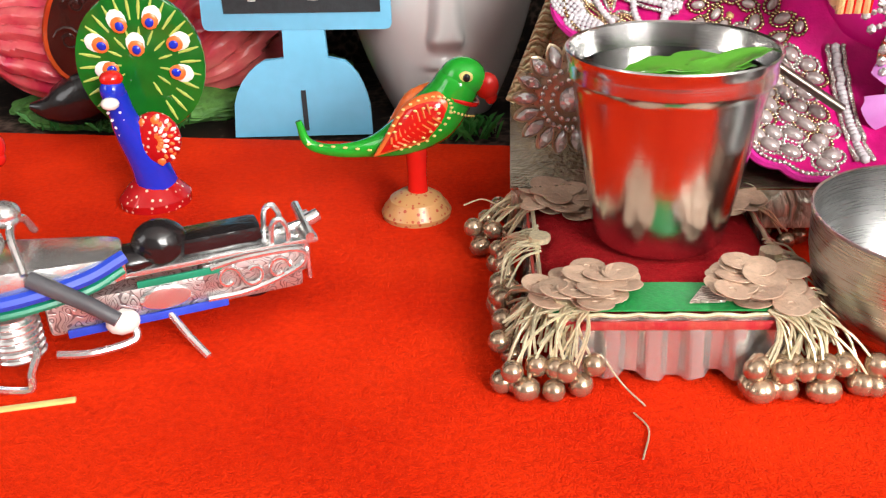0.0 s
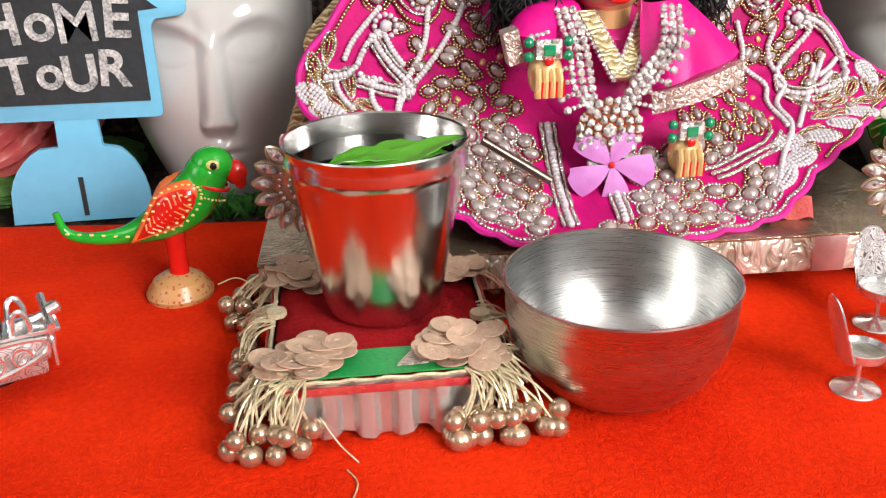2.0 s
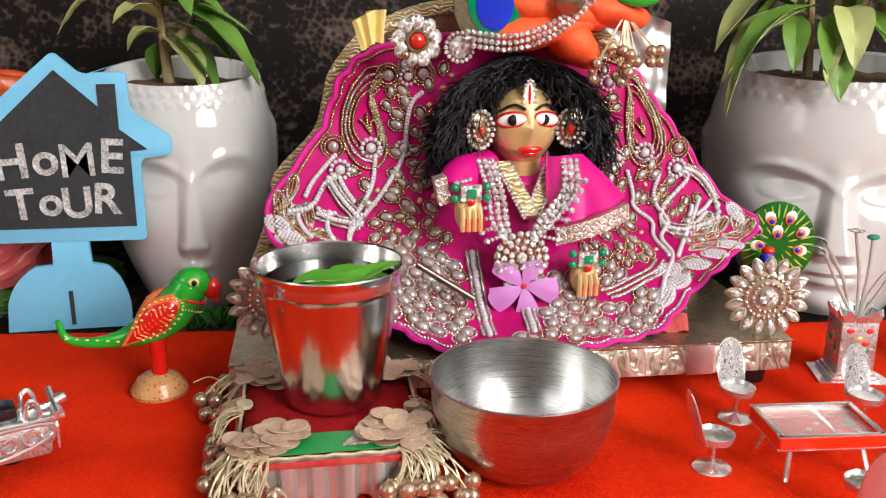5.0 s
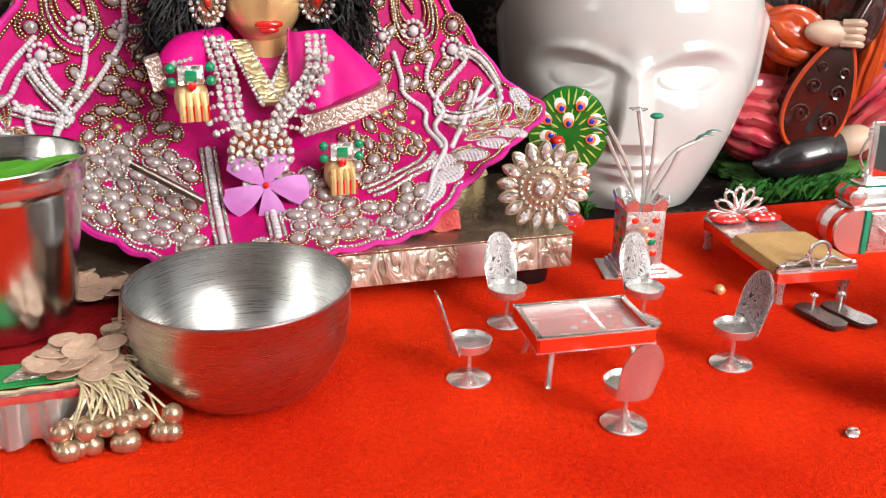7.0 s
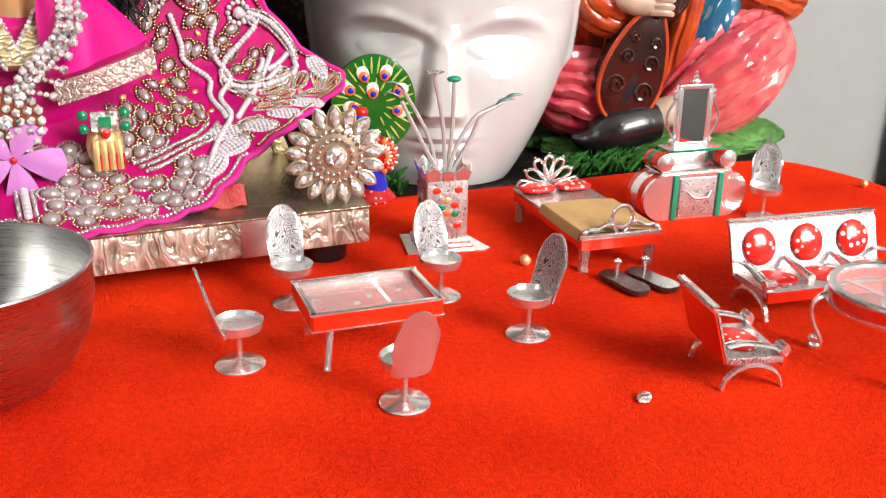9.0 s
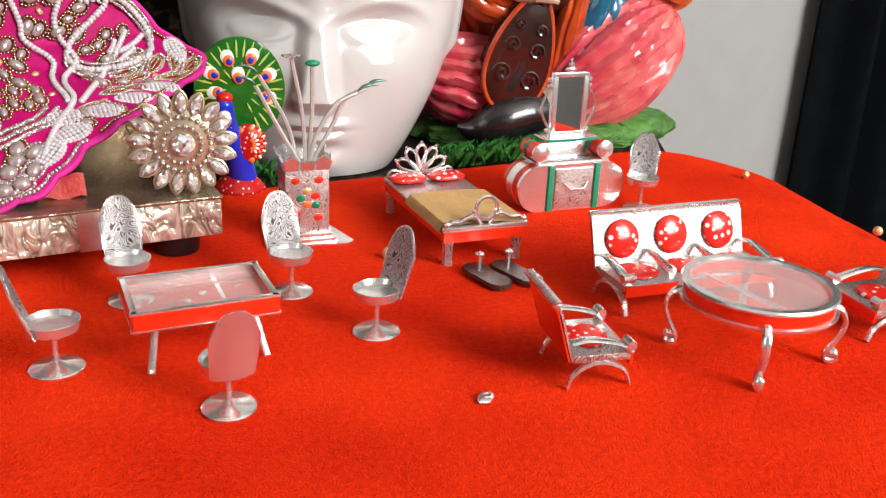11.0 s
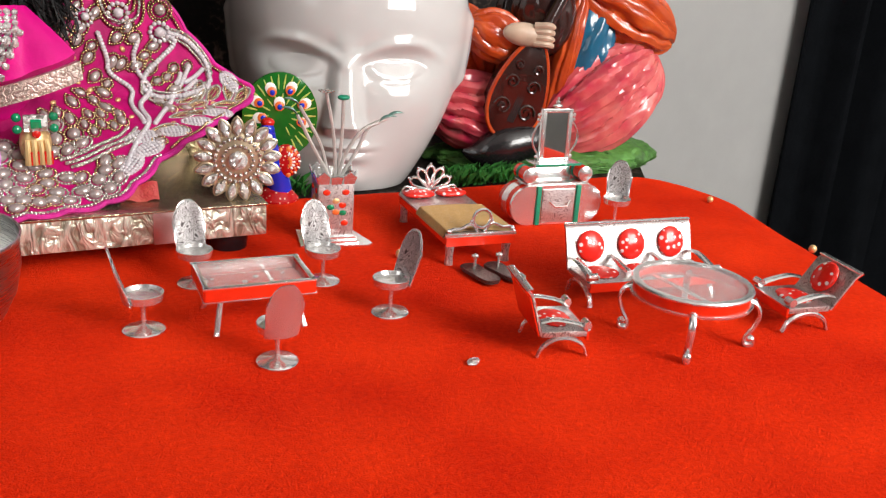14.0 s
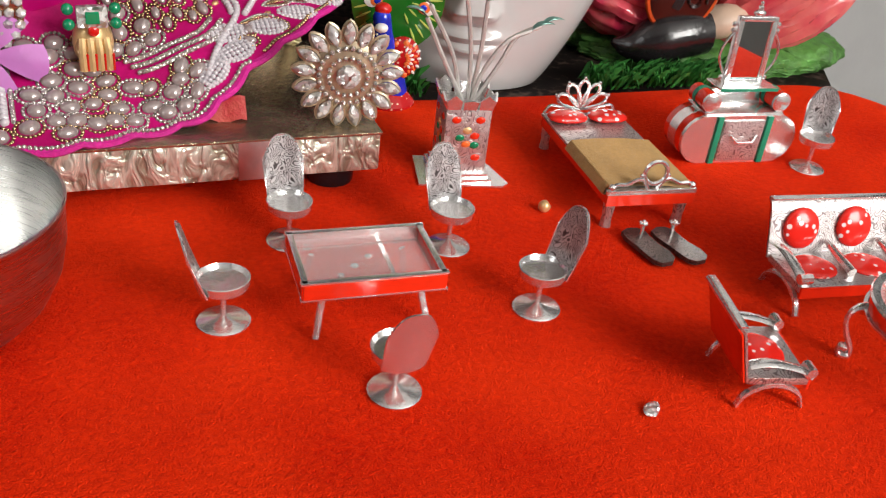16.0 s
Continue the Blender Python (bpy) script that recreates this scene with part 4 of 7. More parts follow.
def vase(m):
    v = thing("planter_vase", "square chased silver vase with a battlement rim and metal stalks", "vase", m)
    bm = table_slab(B(), [(-0.020, -0.013), (0.018, -0.0155), (0.0215, -0.0125), (0.014, 0.014), (-0.018, 0.0155)], 0.0004, 0.0012)
    part("base_plate", bm, SILVER, v)
    bm = B()
    for i, (s, z) in enumerate(((0.0265, 0.0022), (0.0235, 0.0042))):
        box(bm, (0, 0, z), (s, s, 0.0024), 0.0005)
    part("plinth", bm, SILVER, v)
    part("body", box(B(), (0, 0, 0.0205), (0.0205, 0.0205, 0.031), 0.0008), SILVER_ORNATE, v, "chased silver body")
    for i, (x, z, mm) in enumerate(((-0.006, 0.031, RED_ENAMEL), (0.006, 0.031, RED_ENAMEL), (0.0, 0.026, BRASS), (0.004, 0.0235, RED_ENAMEL), (-0.0035, 0.0225, GEM_GREEN), (0.0042, 0.0190, GEM_GREEN), (0.0, 0.0195, PAINT_ORANGE), (0.0055, 0.0130, RED_ENAMEL), (-0.006, 0.0150, RED_ENAMEL))):
        for face in range(4):
            part("inlay", ball(B(), (x * 0.9, -0.0103, z), (0.0022, 0.0007, 0.0017), 2), mm, v, m=pose(0, 0, 0, 0, 0, 90 * face))
    for face in range(4):
        for k in (-1, 0, 1):
            bm = slab(B(), [(k * 0.0070 - 0.0028, 0.0), (k * 0.0070 + 0.0028, 0.0), (k * 0.0073 + 0.0034, 0.0045), (k * 0.0073, 0.0052 + 0.0024 * (k != 0)), (k * 0.0073 - 0.0034, 0.0045)], -0.0004, 0.0004, pose(0, 0, 0, 0, 0, 90 * face) @ pose(0, -0.0100, 0.0358, 16 if k else 22, 0, 0))
            part("merlon", bm, SILVER, v)
    stalks = (((0.001, 0.0, 0.036), (0.0, 0.001, 0.056), (-0.0035, 0.002, 0.0765), 0), ((0.002, 0.001, 0.036), (0.0035, 0.0, 0.055), (0.004, 0.001, 0.0745), 1), ((-0.001, 0, 0.036), (-0.0085, 0, 0.050), (-0.0165, 0.0, 0.0665), 2),
              ((-0.002, 0.001, 0.036), (-0.0055, 0.003, 0.052), (-0.0150, 0.004, 0.0700), 2), ((0.003, 0, 0.036), (0.0110, 0.001, 0.050), (0.0160, 0.001, 0.0605), 2), ((0.002, -0.001, 0.036), (0.0055, 0, 0.048), (0.0125, 0.0, 0.0590), 3))
    for a, b, c, kind in stalks:
        a, b, c = [(q[0] * 1.25, q[1], 0.036 + (q[2] - 0.036) * 1.2) for q in (a, b, c)]
        end = Vector(c) + Vector((0.010 if c[0] > 0.013 else 0.0, 0, 0.005 if c[0] > 0.013 else 0.0))
        st = part("stalk", tube(B(), curve([a, b, c, end] if c[0] > 0.013 else [a, b, c], 6), 0.0010, 6), STALK, v)
        bm = B()
        if kind == 0:
            for q in range(5):
                ball(bm, end + Vector((0.0032 * math.cos(q * 1.26), 0.0032 * math.sin(q * 1.26), 0.001)), (0.0018, 0.0018, 0.0007), 1)
            part("blossom", bm, SILVER, st)
        elif kind == 1:
            ball(bm, end, (0.0036, 0.0026, 0.0016), 2)
            part("blossom", bm, GREEN_ENAMEL, st, "green enamel bud")
        else:
            d = Vector((-0.009, 0, 0.004)) if end.x < 0 else Vector((0.010, 0, 0.003))
            leaf(bm, end, end + d, 0.004, 0.001)
            part("blade", bm, BLADE, st, "teal tinted metal blade")


vase(pose(0.3750, 0.3375, 0, 0, 0, -12))


def pebble(name, label, category, x, y, r, mat):
    bm = ball(B(), (0, 0, r[2] * 0.95), r, 2)
    for v in bm.verts:
        v.co *= 1 + 0.12 * noise.noise(v.co * 500)
    solid(name, bm, mat, pose(x, y, 0, 0, 0, 35), label, category)


pebble("loose_rhinestone", "loose clear rhinestone lying on the red cloth", "rhinestone", 0.3690, 0.1700, (0.0042, 0.0026, 0.0010), CRYSTAL)
for x, y, r in ((0.3980, 0.2950, 0.0028), (0.6615, 0.3220, 0.0024), (0.6440, 0.2180, 0.0026), (0.0330, 0.0690, 0.0030)):
    pebble("loose_bead", "small loose gold bead on the red cloth", "bead", x, y, (r, r, r), BRASS)


class Beads:
    """Many small solids gathered into one mesh."""

    def __init__(self, sub=1):
        bm = bmesh.new()
        bmesh.ops.create_icosphere(bm, subdivisions=sub, radius=1)
        bm.verts.ensure_lookup_table()
        self.v0 = np.array([v.co for v in bm.verts])
        self.f0 = np.array([[v.index for v in f.verts] for f in bm.faces])
        bm.free()
        self.v, self.f, self.n = [], [], 0

    def add(self, c, r, basis=None):
        r = np.array(r if isinstance(r, (tuple, list)) else (r, r, r))
        q = self.v0 * r
        if basis is not None:
            q = q @ np.array(basis.to_3x3()).T
        self.v.append(q + np.array(c))
        self.f.append(self.f0 + self.n)
        self.n += len(q)

    def string(self, pts, r, gap=1.9):
        """Beads threaded along a line."""
        pts = [Vector(p) for p in pts]
        d, want = 0.0, 0.0
        for a, b in zip(pts, pts[1:]):
            l = (b - a).length
            while want <= d + l and l > 0:
                self.add(a + (b - a) * ((want - d) / l), r)
                want += r * gap
            d += l

    def done(self, name, mat, parent, label="", kind=""):
        me = bpy.data.meshes.new(name)
        me.from_pydata(np.concatenate(self.v).tolist(), [], np.concatenate(self.f).tolist())
        me.polygons.foreach_set("use_smooth", [True] * len(me.polygons))
        me.materials.append(mat)
        o = new(name, me)
        o.parent = parent
        return tagged(o, label, kind=kind)


# ---- planters and plants ----
def head_pot(name, m, R, H, label, low=1.0, foot=0.50, forward=0.20):
    """A head-shaped planter: the face looks along -y; low squeezes the features down, forward sets how far the chin leads."""
    pot = thing(name, label, "planter", m, "white face planters")

    def bump(x, s):
        return math.exp(-(x / s) ** 2)

    def step(x):
        x = min(1.0, max(0.0, x))
        return x * x * (3 - 2 * x)

    def face(phi, v):
        d = 0.0
        if abs(phi) > 2.0:
            return d
        # nose: a flat-topped ridge that widens and rises towards the tip, then turns under
        down = min(1.0, max(0.0, (0.66 - v) / 0.34))
        half = 0.075 + 0.075 * down ** 1.5
        ridge = step((half + 0.075 - abs(phi)) / 0.150)
        if v < 0.66:
            d += (0.035 + 0.135 * down) * ridge * step((v - 0.255) / 0.075)
        else:
            d += 0.035 * ridge * bump(v - 0.66, 0.07)
        for q in (-1, 1):
            e = phi - q * 0.42
            d -= 0.085 * bump(e, 0.26) * bump(v - 0.605, 0.070)
            lid = 1 - (e / 0.27) ** 2 - ((v - 0.578) / 0.052) ** 2
            if lid > 0:
                d += 0.030 * lid ** 0.8
            crest = 0.700 - 0.080 * ((e - q * 0.05) / 0.42) ** 2
            d += 0.040 * bump(v - crest, 0.030) * bump(e, 0.40)
            d += 0.035 * bump(e - q * 0.10, 0.30) * bump(v - 0.42, 0.11)
            d += 0.055 * bump(phi - q * 1.50, 0.12) * step((v - 0.42) / 0.08) * step((0.86 - v) / 0.10)
            d -= 0.03 * bump(phi - q * 1.48, 0.05) * bump(v - 0.64, 0.12)
            d += 0.035 * bump(phi - q * 0.15, 0.05) * bump(v - 0.315, 0.028)
        d += 0.045 * bump(phi, 0.36) * bump(v - 0.205, 0.085)
        d -= 0.020 * bump(phi, 0.045) * bump(v - 0.262, 0.022)
        d += 0.055 * bump(phi, 0.21) * bump(v - 0.222, 0.020)
        d -= 0.022 * bump(phi, 0.26) * bump(v - 0.196, 0.010)
        d += 0.055 * bump(phi, 0.17) * bump(v - 0.168, 0.021)
        d -= 0.030 * bump(phi, 0.22) * bump(v - 0.122, 0.024)
        d += 0.070 * bump(phi, 0.26) * bump(v - 0.055, 0.055)
        return d

    def radius(phi, v):
        base = foot + (1 - foot) * math.sin(min(1.0, v / 0.68) * math.pi / 2) ** 0.9
        if v > 0.68:
            base -= 0.15 * ((v - 0.68) / 0.32) ** 2
        d = face(phi, v / low)
        if v > 0.90:
            d += 0.015 * abs(math.sin(phi * 21 + (v * 20 // 1) * 1.5)) * abs(math.sin(v * 62))
        return R * (base + d)

    bm = B()
    nu, nv = 240, 120
    rings = []
    for j in range(nv + 1):
        v = j / nv
        lead = forward * R * max(0.0, 1 - v / 0.62) ** 1.2
        ring = []
        for i in range(nu):
            t = -1 + 2 * i / nu
            phi = math.pi * (0.5 * t + 0.5 * t ** 3)
            r = radius(phi, v)
            ring.append(bm.verts.new((r * math.sin(phi), -r * math.cos(phi) * 0.86 - lead, H * v - 0.008 * math.cos(phi) * (v ** 4))))
        rings.append(ring)
    for k, (fr, z) in enumerate(((0.985, 1.008), (0.955, 1.008), (0.935, 1.0), (0.90, 0.90))):
        rings.append([bm.verts.new((p.co.x * fr, p.co.y * fr, H * z - 0.008 * (-p.co.y / R) * (z > 0.95))) for p in rings[nv]])
    for a, b in zip(rings, rings[1:]):
        for i in range(nu):
            bm.faces.new((a[i], a[(i + 1) % nu], b[(i + 1) % nu], b[i]))
    bm.faces.new(rings[0])
    part("pot", bm, CERAMIC, pot)

    def earth(u, v):
        r = R * 0.74 * v
        a = 2 * math.pi * u
        return (r * math.cos(a), r * math.sin(a) * 0.86, H * 0.935 + 0.003 * noise.noise((r * 90 * math.cos(a), r * 90 * math.sin(a), 1)))
    part("soil", sheet(B(), earth, 40, 10, 0.003, loop=True), SOIL, pot, "dry brown potting soil")
    return pot


head_pot("face_planter", pose(-0.002, 0.556, -0.005, 0, 0, 5), 0.0595, 0.161, "glossy white ceramic planter shaped as a calm face", 1.0, 0.50, 0.10)
head_pot("face_planter", pose(0.4620, 0.5120, -0.005, 0, 0, -26), 0.0880, 0.163, "large glossy white ceramic planter shaped as a calm face", 0.90, 0.51, 0.44)


def plant(name, label, stems, leaves):
    p = thing(name, label, "plant", pose(0, 0, 0))
    for pts in stems:
        part("stem", tube(B(), curve(pts, 5), [0.0042 - 0.0022 * i / (5 * (len(pts) - 1)) for i in range(5 * (len(pts) - 1) + 1)], 8), STEM, p)
    for b, t, w, droop, mat in leaves:
        part("leaf", leaf(B(), b, t, w * 1.5, droop, 0.2, 12), mat, p)


rnd = random.Random(7)
left_leaves = [((-0.016, 0.548, 0.205), (0.050, 0.520, 0.150), 0.020, 0.010, LEAF), ((-0.010, 0.552, 0.190), (0.032, 0.530, 0.166), 0.013, 0.006, LEAF), ((-0.012, 0.550, 0.180), (0.012, 0.535, 0.146), 0.017, 0.005, LEAF_PALE),
               ((-0.010, 0.552, 0.186), (0.022, 0.540, 0.143), 0.018, 0.004, LEAF), ((-0.014, 0.552, 0.19), (-0.040, 0.530, 0.190), 0.014, 0.008, LEAF_PALE), ((-0.012, 0.550, 0.182), (-0.034, 0.540, 0.172), 0.013, 0.006, LEAF_PALE),
               ((-0.012, 0.556, 0.176), (-0.020, 0.570, 0.150), 0.012, 0.003, LEAF), ((-0.016, 0.548, 0.21), (-0.075, 0.535, 0.183), 0.014, 0.012, LEAF_PALE), ((-0.012, 0.55, 0.2), (0.030, 0.525, 0.195), 0.014, 0.008, LEAF),
               ((-0.014, 0.55, 0.215), (0.01, 0.51, 0.195), 0.014, 0.008, LEAF), ((-0.014, 0.55, 0.22), (-0.05, 0.52, 0.21), 0.014, 0.008, LEAF), ((-0.012, 0.55, 0.2), (0.046, 0.54, 0.182), 0.010, 0.006, LEAF)]
plant("basil_plant", "leafy green plant with a woody stem growing in the planter", [[(-0.010, 0.556, 0.140), (-0.012, 0.553, 0.17), (-0.013, 0.550, 0.20), (-0.016, 0.548, 0.235)], [(-0.011, 0.552, 0.172), (0.004, 0.548, 0.186), (0.012, 0.545, 0.205)]], left_leaves)
right_leaves = []
for i in range(34):
    a, up = rnd.uniform(0, 6.28), rnd.uniform(0, 1)
    bx, by, bz = 0.455 + 0.03 * math.cos(a), 0.505 + 0.02 * math.sin(a), 0.190 + 0.04 * up
    far = rnd.uniform(0.05, 0.085)
    right_leaves.append(((bx, by, bz), (bx + far * math.cos(a), by + far * 0.6 * math.sin(a) - 0.012, bz + rnd.uniform(-0.045, 0.0)), rnd.uniform(0.010, 0.019), rnd.uniform(0.006, 0.016), LEAF if rnd.random() < 0.65 else LEAF_PALE))
right_leaves += [((0.412, 0.480, 0.200), (0.350, 0.462, 0.126), 0.007, 0.020, LEAF_PALE), ((0.420, 0.480, 0.202), (0.352, 0.462, 0.150), 0.013, 0.016, LEAF), ((0.428, 0.478, 0.196), (0.417, 0.440, 0.143), 0.018, 0.006, LEAF), ((0.470, 0.48, 0.195), (0.505, 0.436, 0.132), 0.013, 0.010, LEAF_PALE),
                 ((0.44, 0.475, 0.196), (0.462, 0.44, 0.156), 0.015, 0.008, LEAF), ((0.41, 0.49, 0.195), (0.395, 0.46, 0.160), 0.012, 0.006, LEAF)]
plant("basil_plant", "dense plant with drooping pale green leaves over the planter rim", [[(0.440 + 0.012 * k, 0.515, 0.135), (0.437 + 0.014 * k, 0.512, 0.165), (0.430 + 0.020 * k, 0.505, 0.200), (0.425 + 0.026 * k, 0.5, 0.225)] for k in range(3)], right_leaves)

# ---- house-shaped sign ----
sign = thing("chalkboard_sign", "sky blue house-shaped chalkboard sign with chalk lettering on a stand", "sign", pose(-0.0735, 0.4990, -0.004, 0, 0, 0))


def rounded(pts, r, n=4):
    out = []
    for i, p in enumerate(pts):
        a, b, c = Vector(pts[i - 1]), Vector(p), Vector(pts[(i + 1) % len(pts)])
        d, e = (a - b).normalized() * r, (c - b).normalized() * r
        for k in range(n + 1):
            t = k / n
            out.append(tuple((b + d) * (1 - t) ** 2 + b * 2 * t * (1 - t) + (b + e) * t * t))
    return out


house = rounded([(-0.0540, 0.0605), (0.0470, 0.0590), (0.0470, 0.1120), (0.0665, 0.1140), (0.0665, 0.1260), (0.0430, 0.1420), (0.0430, 0.1660), (0.0230, 0.1660), (0.0170, 0.1640), (0.0010, 0.1790), (-0.0610, 0.1265), (-0.0610, 0.1150), (-0.0520, 0.1150)], 0.0035)
board = slab(B(), house, 0.0, 0.004, bevel=0.0005)
part("board", board, SKY_BLUE, sign)
part("chalk_panel", slab(B(), [(-0.0415, 0.0695), (0.0415, 0.0685), (0.0415, 0.1170), (0.0520, 0.1180), (0.0360, 0.1310), (0.0360, 0.1590), (0.0250, 0.1590), (0.0250, 0.1450), (0.0010, 0.1680), (-0.0500, 0.1215), (-0.0415, 0.1205)], -0.0008, 0.001), CHALKBOARD, sign, "black chalkboard panel")
foot = [(-0.0120, 0.0620), (-0.0120, 0.0440)] + [(-0.0120 - 0.0325 * math.sin(radians(a)), 0.006 + 0.0400 * math.cos(radians(a))) for a in range(20, 80, 10)] + [(-0.0445, 0.0), (0.0330, 0.0)] + [(0.0110 + 0.0225 * math.sin(radians(a)), 0.006 + 0.0400 * math.cos(radians(a))) for a in range(75, 15, -10)] + [(0.0110, 0.0440), (0.0110, 0.0620)]
stand = part("stand", slab(B(), foot, 0.0005, 0.0045, bevel=0.0004), SKY_BLUE, sign)
part("slot", box(B(), (-0.0035, 0.0004, 0.0150), (0.0026, 0.0012, 0.0230)), CHALKBOARD, stand, "dark slot in the stand")
for word, cx, cz, size, gap in (("HoME", 0.0, 0.1030, 0.0300, 0.0195), ("ToUR", -0.001, 0.0770, 0.0270, 0.0165)):
    for i, ch in enumerate(word):
        d = bpy.data.curves.new("letter", "FONT")
        d.body, d.size, d.extrude, d.align_x, d.offset = ch, size * (0.95 if ch == "o" else 1.0), 0.0003, "CENTER", 0.0002 if ch == "M" else 0.0007
        d.materials.append(CHALK)
        o = new("letter", d)
        o.parent = sign
        o.matrix_basis = pose(cx + (i - 1.5) * gap, -0.0011, cz + (0.0012 if i % 2 else -0.0008), 90, (-4, 3, -2, 4)[i], 0)
        tagged(o, "white chalk letter")


# ---- steel tumbler and bowl ----
tumbler = thing("steel_tumbler", "brushed steel tumbler of water with green leaves on the mat", "tumbler", pose(0.0795, 0.3105, 0.0245))
bm = lathe(B(), [(0.0, 0.002), (0.0205, 0.0018), (0.0222, 0.0), (0.0230, 0.0012), (0.0236, 0.0045), (0.0238, 0.006), (0.0242, 0.0084), (0.0319, 0.0542), (0.0322, 0.0560), (0.0330, 0.0578), (0.0340, 0.0590), (0.0340, 0.0628), (0.0338, 0.0640), (0.0347, 0.0662), (0.0350, 0.0672), (0.0346, 0.0678), (0.0338, 0.0672), (0.0325, 0.0600), (0.0322, 0.0580), (0.0318, 0.0556), (0.0240, 0.0104), (0.0236, 0.008), (0.021, 0.004), (0.0, 0.0038)], 72)
part("cup", bm, STEEL, tumbler)
water = part("water", lathe(B(), [(0, 0.006), (0.0225, 0.006), (0.0319, 0.0590), (0.0, 0.0590)], 48), WATER, tumbler, "clear water")
water.visible_shadow = False
for k, (bx, by, tx, ty, w, dz) in enumerate(((-0.014, -0.022, 0.016, -0.018, 0.017, 0.0), (-0.018, -0.008, 0.012, -0.012, 0.018, 0.0004), (0.000, -0.018, 0.026, -0.006, 0.016, 0.0008), (0.008, -0.014, 0.0335, 0.002, 0.012, 0.0040), (-0.006, -0.026, 0.012, -0.026, 0.011, 0.0002), (-0.004, -0.004, 0.022, 0.004, 0.014, 0.0002))):
    part("floating_leaf", leaf(B(), (bx, by, 0.0604), (tx, ty, 0.0610 + dz), w, 0.0012, 0.12, 10), LEAF_WET, tumbler, "wet green leaf")
bowl = thing("steel_bowl", "shiny brushed steel bowl with crumbs on the red cloth", "bowl", pose(0.1635, 0.2725, 0.0))
prof = [(0.0, 0.0), (0.014, 0.0002), (0.022, 0.0018), (0.029, 0.0058), (0.0350, 0.0125), (0.0395, 0.0215), (0.0418, 0.0320), (0.0424, 0.0450), (0.0430, 0.0458), (0.0428, 0.0466), (0.0420, 0.0464), (0.0412, 0.0320), (0.0388, 0.0220), (0.0342, 0.0135), (0.0280, 0.0070), (0.0210, 0.0032), (0.013, 0.0016), (0.0, 0.0014)]
part("basin", lathe(B(), prof, 96), STEEL_IN, bowl)
for k in range(9):
    part("crumb", ball(B(), (-0.012 + 0.0026 * k, -0.012 - 0.004 * math.sin(k * 1.7), 0.0045), (0.0018, 0.0014, 0.0012), 1), PAINT_WHITE, bowl, "white sugar crumb")


# ---- the small mat under the tumbler ----
mat_thing = thing("decorated_mat", "maroon velvet mat with silver frill, gold coins and bead tassels", "mat", pose(0.0770, 0.3030, 0, 0, 0, -1.5))
W2, D2, T = 0.0400, 0.0455, 0.0225


def pad(u, v):
    x, y = (u - 0.5) * 2 * W2, (v - 0.5) * 2 * D2
    return (x, y, T - 0.004 * max(abs(2 * u - 1), abs(2 * v - 1)) ** 8 + 0.0006 * noise.noise((x * 60, y * 60, 5)))


part("cushion", sheet(B(), pad, 24, 24, 0.016), MAROON, mat_thing, "maroon velvet pad")
bm = B()
for y0, y1 in ((-D2 - 0.0006, -D2 + 0.013),):
    sheet(bm, lambda u, v: ((u - 0.5) * 2 * W2 * (1.0 if y0 < 0 else 0.98), y0 + (y1 - y0) * v + (0.004 * math.sin(u * 3.2) if (v > 0.5) == (y0 < 0) else 0), T + 0.0012 - 0.003 * (abs(2 * u - 1) ** 8)), 24, 6, 0.0006)
part("border", bm, GREEN_SILK, mat_thing, "green silk border")
part("ribbon_knot", slab(B(), [(0.004, -0.0005), (0.015, 0.0), (0.019, 0.0085), (0.010, 0.0095)], -0.0004, 0.0004, pose(0, -D2 + 0.003, T + 0.002, -90, 0, 0)), LACE, mat_thing, "silver ribbon end")


def frill(length, depth, off):
    def fn(u, v):
        fold = 0.0040 * (abs(math.sin(u * length / 0.0050)) ** 3) + 0.0010 * math.sin(u * length / 0.0062) + 0.0012 * math.sin(u * length / 0.0023 + 1)
        return ((u - 0.5) * length, -off - 0.0014 - 0.0040 * max(-1.0, min(1.0, 1.8 * math.sin(u * length / 0.0021))) * (0.35 + 0.65 * v) * 0.5 - (0.0025 + fold * 0.3) * v, T - 0.001 - (depth + 0.0012 * math.sin(u * 17)) * v)
    return sheet(B(), fn, 120, 8, 0.0005)


for k in range(4):
    part("frill", frill(2 * (W2 if k % 2 == 0 else D2) - 0.006, 0.0195, D2 if k % 2 == 0 else W2), FRILL, mat_thing, "pleated silver brocade frill", m=pose(0, 0, 0, 0, 0, 90 * k))
    part("red_band", box(B(), (0, -(D2 if k % 2 == 0 else W2) - 0.0030, T - 0.0030), (2 * (W2 if k % 2 == 0 else D2) - 0.010, 0.0010, 0.0030), 0.0003), RED_SCRAP, mat_thing, "red and silver woven band", m=pose(0, 0, 0, 0, 0, 90 * k))
    part("gold_cord", tube(B(), [(-W2 + i * 0.004, -(D2 if k % 2 == 0 else W2) - 0.0012, T - 0.0005 + 0.0004 * math.sin(i * 2)) for i in range(int(2 * W2 / 0.004) + 1)], 0.0008, 6), THREAD, mat_thing, m=pose(0, 0, 0, 0, 0, 90 * k))

